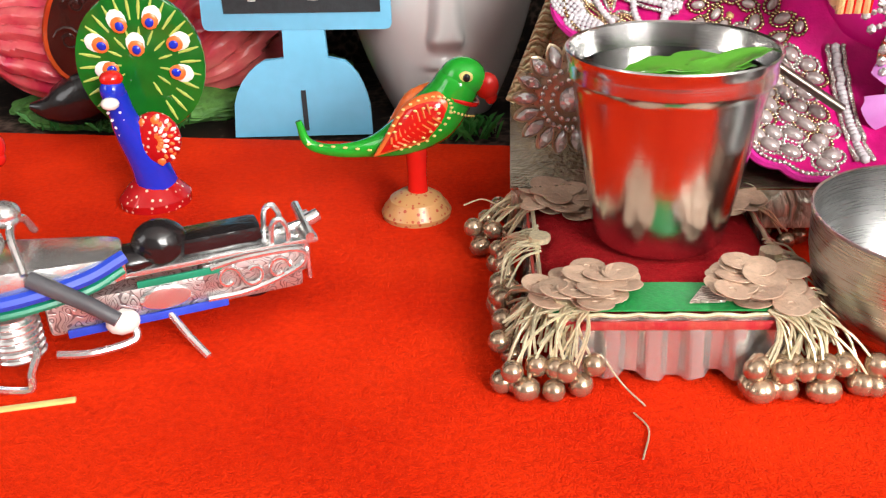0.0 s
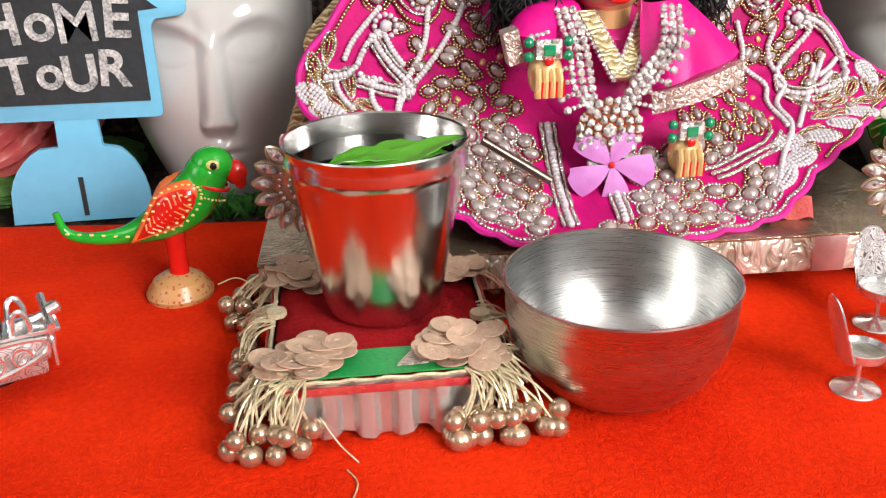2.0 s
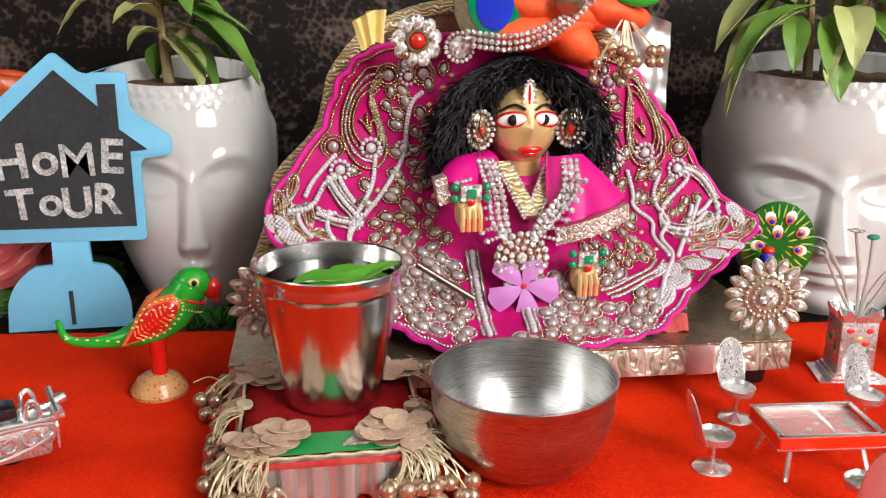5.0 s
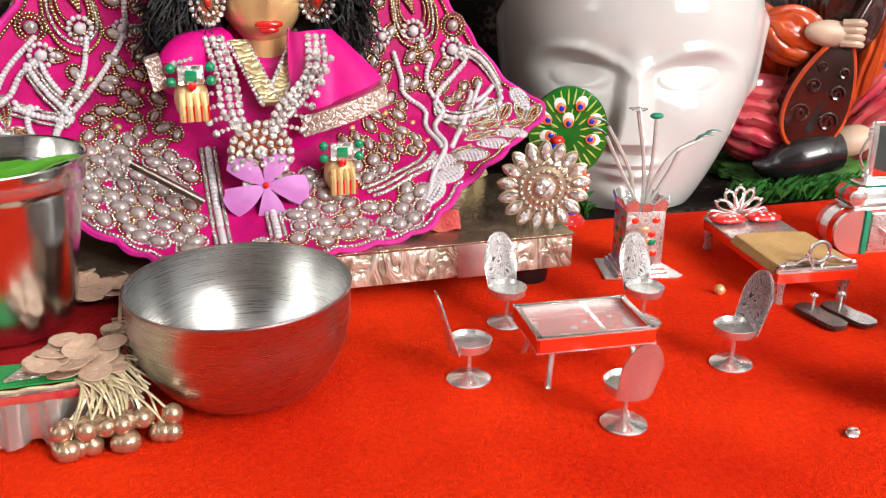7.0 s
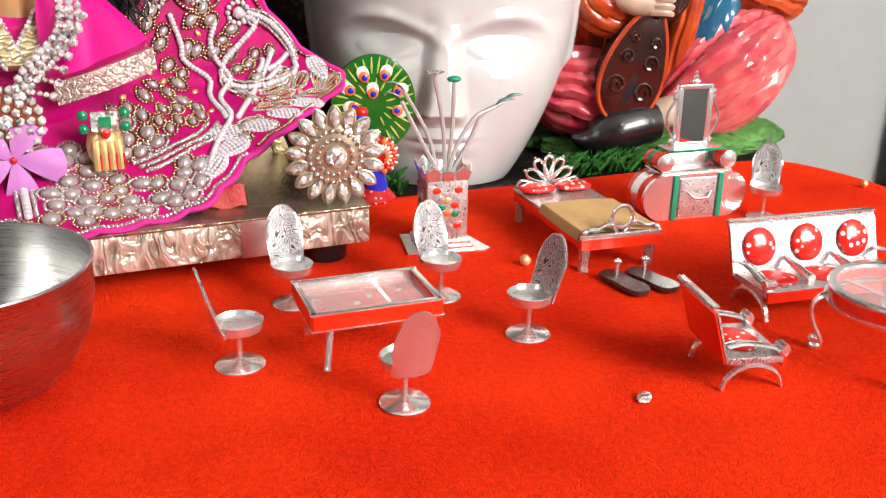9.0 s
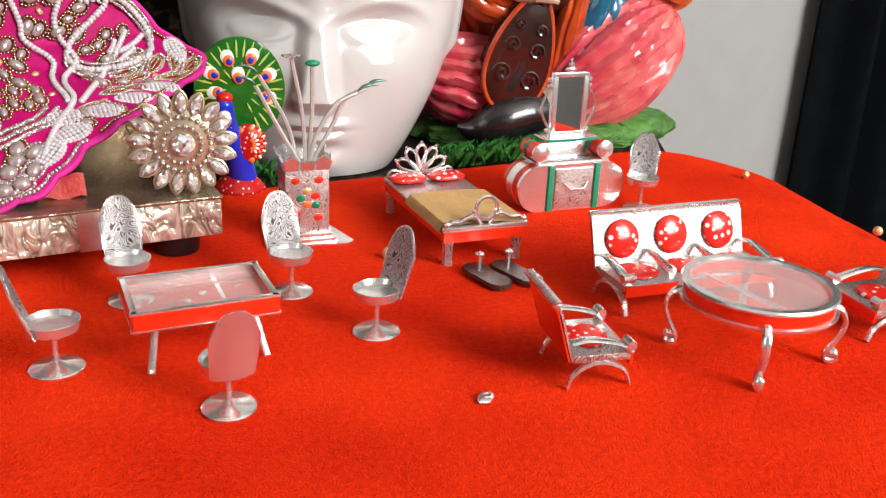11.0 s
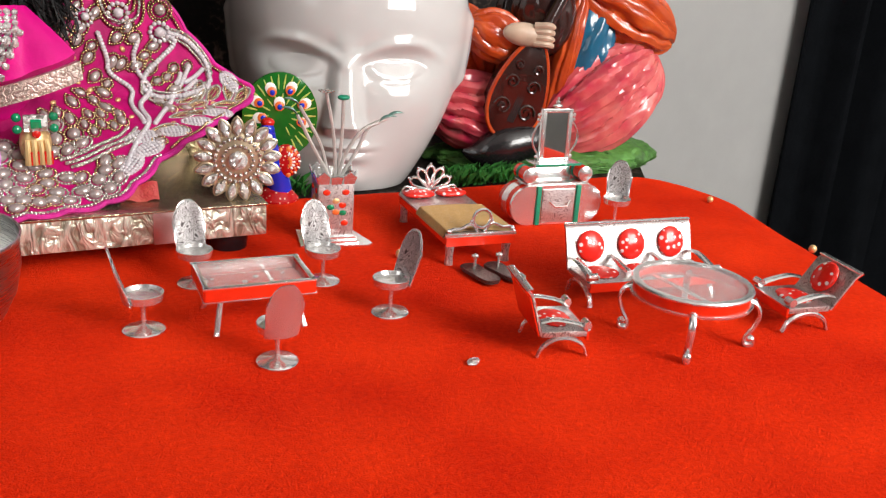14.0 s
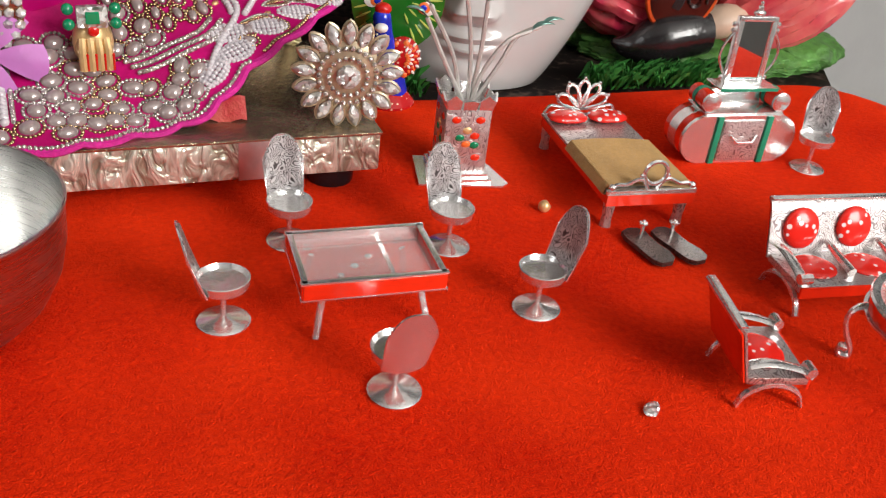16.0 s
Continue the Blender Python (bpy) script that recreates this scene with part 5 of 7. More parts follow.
for cx, cy, deg_, count in ((-0.0345, -0.0390, 225, 22), (0.0345, -0.0390, 315, 28), (-0.0345, 0.0390, 150, 16), (0.0355, 0.0390, 35, 10), (-0.0400, 0.0050, 180, 18), (0.0385, -0.0080, 0, 9)):
    tas = part("tassel", tube(B(), [(cx, cy, T), (cx, cy, T + 0.0022)], 0.0040, 8), THREAD, mat_thing, "gold thread tassel with bronze beads")
    beside = abs(cy) < 0.02
    for i in range(0 if beside else 30):
        a = rnd.uniform(0, 6.28)
        rr = 0.0125 * math.sqrt(rnd.random())
        px, py = cx * 0.82 + rr * 1.15 * math.cos(a), cy * 0.88 + rr * math.sin(a)
        bm = lathe(B(), [(0, 0), (0.0058, 0), (0.0060, 0.0002), (0.0058, 0.0004), (0.0050, 0.0003), (0.0040, 0.0004), (0.0034, 0.0003), (0.0012, 0.0004), (0.0010, 0.0001), (0.0, 0.0001)], 18, pose(px, py, T + 0.0012 + 0.00016 * i, rnd.uniform(-11, 11), rnd.uniform(-11, 11), 0))
        part("coin", bm, COIN, tas, "dull stamped gold coin")
    out = Vector((math.cos(radians(deg_)), math.sin(radians(deg_)), 0))
    across = Vector((-out.y, out.x, 0))
    spots = []
    for i in range(count):
        for tries in range(60):
            s, d, h = rnd.uniform(-0.021, 0.021), rnd.uniform(0.008, 0.0185), 0.0039 if rnd.random() < 0.62 else 0.0100
            if beside:
                q = Vector((cx + (1 if cx > 0 else -1.5) * (0.005 + 0.3 * d), cy + s * 0.9, h))
            elif cy < 0 and cx < 0 and i % 2:
                q = Vector((cx - 0.0125 - d * 0.45, cy + rnd.uniform(-0.004, 0.036), h))
            elif cy < 0:
                q = Vector((cx + (s * 0.75 - 0.006 if cx < 0 else s * 0.95 + 0.006), cy - 0.0110 - d * 0.6, h))
            else:
                q = Vector((cx, cy, 0)) + out * (d * 1.1 + 0.010) + across * s * 0.8 + Vector((0, 0, h))
            if all((q - o).length > 0.0072 for o in spots):
                break
        spots.append(q)
        part("tassel_bead", ball(B(), q, 0.0040 * rnd.uniform(0.92, 1.06), 2), BRONZE_BEAD, tas)
        st = Vector((cx, cy, T + 0.001)) + across * rnd.uniform(-0.008, 0.008)
        mid = (st + q) / 2 + Vector((0, 0, 0.004)) + out * 0.004
        part("thread", tube(B(), curve([st, mid, q], 4), 0.0003 if beside else 0.0005, 5), THREAD, tas)
    for i in range(10 if beside else 40):
        st = Vector((cx, cy, T + 0.001)) + across * rnd.uniform(-0.011, 0.011)
        end = st + out * rnd.uniform(0.010, 0.017) + across * rnd.uniform(-0.010, 0.010) - Vector((0, 0, rnd.uniform(0.006, 0.014)))
        part("thread", tube(B(), curve([st, (st + end) / 2 + Vector((rnd.uniform(-0.002, 0.002), rnd.uniform(-0.002, 0.002), 0.003)), end], 4), 0.0004, 5), THREAD, tas)

for pts in ([(0.052, 0.254, 0.010), (0.058, 0.246, 0.004), (0.064, 0.239, 0.0008)], [(0.060, 0.236, 0.0006), (0.063, 0.228, 0.0005), (0.059, 0.215, 0.0005)], [(0.026, 0.352, 0.016), (0.018, 0.357, 0.018), (0.010, 0.356, 0.016)]):
    solid("loose_thread", tube(B(), curve(pts, 5), 0.0003, 5), THREAD, Matrix.Identity(4), "loose frayed gold thread by the mat", "thread")


# ---- painted birds ----
def parrot(m):
    bm = B()
    path = curve([(-0.0595, 0, 0.0445), (-0.0560, 0, 0.0345), (-0.0450, 0, 0.0310), (-0.0300, 0, 0.0320), (-0.0150, 0, 0.0370), (-0.0030, 0, 0.0450), (0.0050, 0, 0.0540), (0.0095, 0, 0.0620), (0.0110, 0, 0.0680)], 5)
    rad = [p.x for p in curve([(0.0014, 0, 0), (0.0022, 0, 0), (0.0028, 0, 0), (0.0044, 0, 0), (0.0086, 0, 0), (0.0112, 0, 0), (0.0100, 0, 0), (0.0088, 0, 0), (0.0030, 0, 0)], 5)]
    tube(bm, path, rad, 20)
    ball(bm, (0.0105, 0, 0.0620), (0.0098, 0.0088, 0.0085), 3)
    for s in (-1, 1):
        wing = pose(-0.0110, s * 0.0074, 0.0440, 0, -34, 0)
        for scale_, out_, mat_ in ((1.0, 0.0, 3), (0.86, 0.0010, 1)):
            n0 = len(bm.verts)
            ball(bm, (0, 0, 0), (0.0215 * scale_, 0.0050, 0.0098 * scale_), 3, mat=mat_)
            bm.verts.ensure_lookup_table()
            for v in bm.verts[n0:]:
                f = min(1.0, 0.16 + 0.84 * (v.co.x / (0.0215 * scale_) + 1) / 1.15)
                v.co = wing @ Vector((v.co.x, v.co.y * (0.5 + 0.5 * f) + s * out_, v.co.z * f - 0.0022 * (1 - f)))
        for row, count_ in ((0.95, 22), (0.66, 14)):
            for k in range(count_):
                a = radians(-118 + k * 236 / (count_ - 1))
                f = min(1.0, 0.16 + 0.84 * (row * math.cos(a) + 1) / 1.15)
                ball(bm, wing @ Vector((0.0205 * row * math.cos(a), s * (0.0012 + 0.0048 * math.sqrt(max(0.05, 1.05 - row * row)) * (0.5 + 0.5 * f)), 0.0092 * row * math.sin(a) * f - 0.0022 * (1 - f))), (0.0009, 0.0006, 0.0006), 1, mat=2)
        for k in range(9):
            x_ = 0.010 - 0.0026 * k
            f = min(1.0, 0.16 + 0.84 * (x_ / 0.0215 + 1) / 1.15)
            for q in (-1, 1):
                tube(bm, [wing @ Vector((x_ + 0.0018 * e_, s * (0.0058 - 0.0012 * e_) * (0.6 + 0.4 * f), q * 0.0052 * e_ * f - 0.0022 * (1 - f))) for e_ in (0.15, 0.55, 0.95)], 0.0005, 5, mat=3)
        ball(bm, (0.0118, s * 0.0076, 0.0640), (0.0032, 0.0014, 0.0026), 2, mat=2)
        ball(bm, (0.0122, s * 0.0086, 0.0640), (0.0016, 0.0010, 0.0018), 2, mat=4)
    ball(bm, (0.0205, 0, 0.0580), (0.0052, 0.0048, 0.0058), 3, mat=5)
    ball(bm, (0.0222, 0, 0.0535), (0.0028, 0.0030, 0.0036), 2, mat=5)
    tube(bm, [Vector((0.0075 + 0.0092 * math.cos(t), 0.0090 * math.sin(t), 0.0550 - 0.0042 * math.cos(t))) for t in [k * 6.283 / 24 for k in range(24)]], 0.0010, 6, loop=True, mat=5)
    for k in range(14):
        t = -0.5 * math.pi + (k - 6.5) * 0.16
        ball(bm, (0.0062 + 0.0100 * math.cos(t), 0.0099 * math.sin(t), 0.0505 - 0.0044 * math.cos(t)), 0.0006, 1, mat=2)
    for k in range(7):
        ball(bm, (-0.0555 + 0.0052 * k, -0.0026 - 0.0004 * k, 0.0350 - 0.0005 * k), (0.0012, 0.0008, 0.0006), 1, mat=2)
    lathe(bm, [(0, 0.010), (0.0046, 0.010), (0.0042, 0.020), (0.0050, 0.0320), (0, 0.033)], 16, pose(-0.0100, 0, 0), mat=5)
    lathe(bm, [(0, 0), (0.0150, 0), (0.0155, 0.0022), (0.0146, 0.0036), (0.0144, 0.0044), (0.0118, 0.0074), (0.0116, 0.0082), (0.0080, 0.0106), (0.004, 0.0118), (0, 0.012)], 32, pose(-0.0110, 0, 0), mat=6)
    return solid("parrot_figurine", bm, [PAINT_GREEN, PAINT_RED, PAINT_YELLOW, PAINT_ORANGE, PAINT_BLACK, PAINT_RED, STRAW], m, "painted green wooden parrot with a red wing on a tan foot", "figurine", group="painted parrots")


parrot(pose(0.0, 0.3830, 0, 0, 0, 0))
parrot(pose(-0.1820, 0.3240, 0, 0, 0, 0))


def peacock(m):
    bm = B()
    lathe(bm, [(0, 0), (0.0160, 0), (0.0164, 0.004), (0.0120, 0.0090), (0.0080, 0.0125), (0, 0.013)], 28, mat=1)
    fan = [(0.0030 + 0.0275 * math.sin(radians(a)), 0.0640 + 0.0320 * math.cos(radians(a))) for a in range(-165, 166, 10)] + [(0.006, 0.028), (-0.002, 0.028)]
    slab(bm, fan, 0.0050, 0.0085, mat=0, bevel=0.0008)
    for a in range(-150, 151, 12):
        for r0, r1, w in ((0.62, 0.95, 0.0008), (0.30, 0.52, 0.0007)):
            if (a // 12) % 2 and r0 < 0.5:
                continue
            q0, q1 = [Vector((0.003 + 0.0275 * r * math.sin(radians(a + 3 * r)), 0.0046, 0.0640 + 0.032 * r * math.cos(radians(a)))) for r in (r0, r1)]
            tube(bm, [q0, (q0 + q1) / 2, q1], [w * 0.5, w, w * 0.4], 5, mat=2, flat=((0, 1, 0), 0.5))
    for a, r in ((-62, 0.66), (-22, 0.62), (24, 0.66), (66, 0.66), (104, 0.60), (-95, 0.5), (-5, 0.25)):
        mm = pose(0.003 + 0.0275 * r * math.sin(radians(a)), 0.0044, 0.0640 + 0.032 * r * math.cos(radians(a)), 0, a, 0)
        ball(bm, mm @ Vector((0, 0, 0.0016)), (0.0042, 0.0008, 0.0048), 2, pose(0, 0, 0, 0, a, 0), mat=3)
        ball(bm, mm @ Vector((0, -0.0005, -0.0006)), (0.0036, 0.0008, 0.0038), 2, pose(0, 0, 0, 0, a, 0), mat=4)
        ball(bm, mm @ Vector((0, -0.0010, -0.0012)), (0.0020, 0.0008, 0.0022), 2, pose(0, 0, 0, 0, a, 0), mat=5)
    path = curve([(0.002, -0.001, 0.010), (0.000, -0.003, 0.022), (-0.004, -0.006, 0.036), (-0.0060, -0.0080, 0.046), (-0.0075, -0.0090, 0.055)], 5)
    tube(bm, path, [0.0095 - 0.0040 * min(1, i / 16) for i in range(len(path))], 16, mat=5)
    ball(bm, (-0.0078, -0.0095, 0.0570), (0.0054, 0.0054, 0.0056), 3, mat=5)
    ball(bm, (-0.0075, -0.0092, 0.0622), (0.0050, 0.0046, 0.0036), 3, mat=6)
    ball(bm, (-0.0085, -0.0155, 0.0530), (0.0040, 0.0036, 0.0028), 2, mat=3)
    ball(bm, (0.0060, -0.0060, 0.0330), (0.0110, 0.0062, 0.0125), 3, mat=7)
    for k in range(9):
        a = radians(40 * k)
        ball(bm, (0.0060 + 0.0082 * math.cos(a), -0.0100 + 0.002 * abs(math.cos(a)), 0.0330 + 0.0095 * math.sin(a)), (0.0022, 0.0014, 0.0026), 1, mat=4)
    for k in range(11):
        for dx in (-0.0030, 0.0020):
            ball(bm, (-0.0085 + 0.0009 * k + dx, -0.0142 + 0.0006 * k + 0.10 * abs(dx), 0.0520 - 0.0036 * k), 0.0008, 1, mat=3)
    for row in range(4):
        for k in range(6):
            a = radians(-60 + 24 * k + 12 * (row % 2))
            ball(bm, (0.0060 + (0.0030 + 0.0022 * row) * math.cos(a), -0.0124 + 0.0009 * row, 0.0335 + (0.0034 + 0.0026 * row) * math.sin(a)), (0.0016, 0.0007, 0.0009), 1, pose(0, 0, 0, 0, -math.degrees(a), 0), mat=3 if row % 2 else 4)
    return solid("peacock_figurine", bm, [PAINT_DKGREEN, RED_STARS, PAINT_LIME, PAINT_WHITE, PAINT_ORANGE, PAINT_BLUE, PAINT_RED, RED_STARS], m, "painted wooden peacock with a green fan tail on a red foot", "figurine", group="painted peacocks")


peacock(pose(-0.1335, 0.4030, 0, 0, 0, 8))
peacock(pose(0.3725, 0.4220, -0.002, 0, 0, -14) @ Matrix.Diagonal((0.87, 0.87, 0.87, 1)))


# ---- silver toy motorbike ----
bike = thing("toy_motorbike", "ornate silver toy motorbike with a black seat and enamel stripes", "toy", pose(-0.1085, 0.2830, 0, 0, 0, 22.7) @ Matrix.Diagonal((1.1, 1.1, 1.1, 1)))
part("frame", box(B(), (0.018, 0, 0.0155), (0.078, 0.0145, 0.0110), 0.0020), SILVER_ORNATE, bike)
part("rear_guard", box(B(), (0.0420, -0.0006, 0.0200), (0.034, 0.0150, 0.0100), 0.0030), SILVER_ORNATE, bike, "chased silver rear mudguard")
part("top_plate", box(B(), (0.028, 0, 0.0258), (0.070, 0.0150, 0.0020), 0.0008), SILVER, bike)
bm = box(B(), (-0.020, 0, 0.0315), (0.050, 0.030, 0.0150), 0.0055)
for v in bm.verts:
    f = (v.co.x + 0.045) / 0.050
    v.co.y *= 1.0 - 0.45 * max(0, f) ** 2
    v.co.z = 0.0245 + (v.co.z - 0.0245) * (1.0 - 0.40 * max(0, f))
part("fuel_tank", bm, SILVER, bike)
part("tank_stripe", tube(B(), curve([(-0.046, -0.0150, 0.0285), (-0.026, -0.0150, 0.0285), (-0.008, -0.0125, 0.0300), (0.004, -0.0085, 0.0330)], 6), 0.0022, 8), BLUE_ENAMEL, bike, "blue enamel stripe")
part("tank_line", tube(B(), curve([(-0.046, -0.0148, 0.0248), (-0.026, -0.0148, 0.0246), (-0.008, -0.0128, 0.0262), (0.003, -0.0092, 0.0292)], 6), 0.0014, 8), GREEN_ENAMEL, bike, "green enamel stripe")
part("sill_stripe", box(B(), (0.008, -0.0082, 0.0108), (0.048, 0.0012, 0.0026), 0.0003), BLUE_ENAMEL, bike, "blue enamel stripe")
part("side_stripe", box(B(), (0.020, -0.0080, 0.0225), (0.028, 0.0012, 0.0022), 0.0003), GREEN_ENAMEL, bike, "green enamel stripe")
part("badge", ball(B(), (0.0135, -0.0080, 0.0165), (0.0078, 0.0008, 0.0042), 3), SILVER, bike, "oval silver badge")
for s in (-1, 1):
    bm = B()
    for a0, cx in ((0, 0.033), (180, 0.041), (0, 0.049)):
        tube(bm, [(cx + 0.0038 * math.cos(radians(a0 + k * 24)) * (1 - 0.04 * k), s * 0.0086, 0.0190 + 0.0042 * math.sin(radians(a0 + k * 24)) * (1 - 0.04 * k)) for k in range(14)], 0.0008, 6)
    tube(bm, curve([(0.026, s * 0.0086, 0.0130), (0.040, s * 0.009, 0.0135), (0.056, s * 0.0086, 0.0185), (0.056, s * 0.0086, 0.0240), (0.040, s * 0.009, 0.0250), (0.028, s * 0.0086, 0.0235)], 4), 0.0009, 6)
    part("scrollwork", bm, SILVER, bike, "twisted silver wire scrolls")
part("seat", box(B(), (0.0330, 0, 0.0300), (0.026, 0.0120, 0.0070), 0.0026), BLACK_PAINT, bike, "glossy black seat")
part("seat_hump", ball(ball(B(), (0.0150, -0.001, 0.0315), (0.0088, 0.0076, 0.0080), 3), (0.0060, -0.001, 0.0285), (0.0120, 0.0070, 0.0042), 3), BLACK_PAINT, bike, "rounded black front seat")
part("grip", tube(B(), [(-0.022, -0.014, 0.0340), (-0.008, -0.0215, 0.0265), (-0.001, -0.0250, 0.0215)], [0.0026, 0.0024, 0.0022], 10), RUBBER, bike, "dark grey rubber handle grip")
part("handlebar", tube(B(), curve([(-0.020, 0.016, 0.0360), (-0.022, 0.008, 0.0440), (-0.025, -0.002, 0.0440), (-0.023, -0.013, 0.0350)], 5), 0.0012, 8), SILVER, bike)
part("headlamp", ball(B(), (-0.026, 0.004, 0.0475), (0.0050, 0.0050, 0.0042), 2), SILVER, bike)
part("speedometer", lathe(B(), [(0, 0), (0.0085, 0), (0.0088, 0.0010), (0.0080, 0.0018), (0, 0.0018)], 24, pose(-0.035, -0.004, 0.0405, 18, -14, 0)), SILVER_ORNATE, bike)
engine = part("engine", lathe(B(), [(0, 0), (0.0062, 0), (0.0062, 0.0135), (0, 0.0135)], 18, pose(-0.030, -0.008, 0.0080)), SILVER, bike, "finned silver engine")
for k in range(6):
    part("fin", lathe(B(), [(0, 0), (0.0075, 0), (0.0078, 0.0006), (0.0072, 0.0012), (0, 0.0012)], 18, pose(-0.030, -0.008, 0.0080 + 0.0023 * k)), SILVER, engine)
part("bulb", ball(B(), (0.0, -0.0150, 0.0150), (0.0052, 0.0040, 0.0040), 2), PAINT_WHITE, bike, "milky white lamp")
for s, nm in ((-1, "side_stand"), (1, "side_stand")):
    part(nm, tube(B(), [(0.014, s * 0.008, 0.0105), (0.018, s * 0.015, 0.005), (0.0222, s * 0.0215, 0.0006)], 0.0012, 7), SILVER, bike)
part("exhaust", tube(B(), curve([(-0.020, -0.012, 0.0070), (-0.010, -0.014, 0.0062), (0.002, -0.013, 0.0070), (0.003, -0.011, 0.0105)], 5), 0.0012, 8), SILVER, bike)
part("crash_bar", tube(B(), curve([(-0.048, -0.010, 0.0200), (-0.046, -0.016, 0.0080), (-0.030, -0.0185, 0.0012), (-0.0275, -0.0180, 0.0060), (-0.026, -0.014, 0.0120), (-0.044, -0.012, 0.0100)], 5), 0.0012, 7), SILVER, bike)
for x in (0.042, -0.062):
    axle = pose(x, 0, 0.0118 if x < 0 else 0.0160, 90, 0, 0) @ Matrix.Diagonal((0.8, 0.8, 1, 1) if x > 0 else (1, 1, 1, 1))
    w = part("wheel", lathe(B(), [(0.0060, -0.0028), (0.0112, -0.0024), (0.0118, 0), (0.0112, 0.0024), (0.0060, 0.0028)], 28, axle, close=True), BLACK_PAINT, bike, "black tyre")
    part("hub", lathe(B(), [(0, -0.002), (0.0062, -0.002), (0.0062, 0.002), (0, 0.002)], 20, axle), SILVER, w)
part("fork", tube(B(), [(-0.062, 0.004, 0.0118), (-0.040, 0.004, 0.034)], 0.0012, 7), SILVER, bike)
part("front_guard", tube(B(), [(-0.062 + 0.0135 * math.cos(radians(a)), 0, 0.0118 + 0.0135 * math.sin(radians(a))) for a in range(10, 171, 16)], 0.0030, 8, flat=((0, 1, 0), 1.0)), SILVER, bike)
for s in (-1, 1):
    part("grab_rail", tube(B(), curve([(0.0480, s * 0.006, 0.0265), (0.0490, s * 0.006, 0.0330), (0.0515, s * 0.006, 0.0345), (0.0535, s * 0.006, 0.0310), (0.0535, s * 0.006, 0.0265)], 4), 0.0010, 7), SILVER, bike)
    part("indicator", lathe(B(), [(0, 0), (0.0022, 0), (0.0020, 0.004), (0, 0.0046)], 12, pose(0.0600, s * 0.0070, 0.0300 - 0.003 * s, 0, 70, 0)), SILVER, bike)
part("tail_bar", tube(B(), [(0.0480, 0, 0.0270), (0.0600, 0.0, 0.0295), (0.0600, 0, 0.0180)], 0.0015, 8), SILVER, bike)
part("tail_crossbar", tube(B(), [(0.0600, -0.009, 0.0280), (0.0600, 0.010, 0.0315)], 0.0015, 8), SILVER, bike)
part("number_plate", box(B(), (0.0600, 0, 0.0150), (0.0012, 0.006, 0.0100), 0.0003), SILVER, bike)
solid("plastic_strip", box(B(), (0, 0, 0.0007), (0.030, 0.0022, 0.0012), 0.0004), PAINT_YELLOW, pose(-0.1280, 0.2440, 0, 0, 0, 12), "short cream plastic strip lying on the cloth", "strip")


# ---- throne with its foil-covered platform ----
throne = thing("throne", "low wooden throne covered in embossed silver foil with a gold-edged back", "throne", pose(0.1840, 0.3930, 0, 0, 0, -3.0))
part("platform_top", box(B(), (0, 0, 0.0274), (0.3060, 0.112, 0.0014), 0.0005), FOIL_TOP, throne, "worn foil top")
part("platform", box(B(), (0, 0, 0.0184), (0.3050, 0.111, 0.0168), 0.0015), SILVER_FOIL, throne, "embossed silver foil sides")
part("foil_patch", box(B(), (0.1000, -0.0556, 0.0186), (0.015, 0.0008, 0.0172), 0.0003), surface("smooth_foil", (0.60, 0.52, 0.52), 0.3, metal=0.8, vary=0.2, scale=120, bump=0.3, bump_scale=200), throne, "smooth pinkish foil patch")
for x in (-0.135, 0.135):
    for y in (-0.040, 0.044):
        part("foot", lathe(B(), [(0, 0), (0.010, 0), (0.011, 0.008), (0.010, 0.0105), (0, 0.0105)], 16, pose(x, y, 0)), PAINT_BLACK, throne, "black rubber foot")
half = [(-0.1510, 0.0280), (-0.1290, 0.0860), (-0.1270, 0.1030), (-0.1030, 0.1290), (-0.0960, 0.1500), (-0.0910, 0.1660), (-0.0700, 0.1880), (-0.0300, 0.2020)]
outline = half + [(-x * 0.92, z) for x, z in half[::-1]]
part("back_board", slab(B(), outline, 0.052, 0.056), FOIL_TOP, throne, "foil-covered back board")
rim = [Vector((x, 0.0515, z)) for x, z in outline]
part("back_border", tube(B(), curve(rim, 4), 0.0045, 8, flat=((0, 1, 0), 0.45)), GOLD_LACE, throne, "gold lace edging of the back")
solid("cloth_scrap", sheet(B(), lambda u, v: (0.262 + 0.019 * u, 0.352 + 0.004 * v - 0.003 * u, 0.0285 + 0.009 * v + 0.001 * math.sin(u * 9)), 8, 4, 0.003), RED_SCRAP, Matrix.Identity(4), "small folded red and gold cloth scrap on the throne", "cloth")

# ---- embroidered dress spread round the doll ----
HEM = [(0.3530, 0.415, 0.0705), (0.3370, 0.431, 0.0850), (0.3070, 0.436, 0.1210), (0.2860, 0.440, 0.1500), (0.2630, 0.443, 0.1700), (0.2000, 0.444, 0.1850), (0.1250, 0.440, 0.1800), (0.0990, 0.437, 0.1640), (0.0850, 0.434, 0.1330),
       (0.0515, 0.418, 0.0855), (0.0850, 0.375, 0.0600), (0.1170, 0.350, 0.0430), (0.1420, 0.340, 0.0330), (0.1850, 0.334, 0.0310), (0.2240, 0.338, 0.0305), (0.2590, 0.347, 0.0330), (0.2870, 0.360, 0.0500), (0.3220, 0.388, 0.0600)]
WAIST = Vector((0.1950, 0.400, 0.0880))


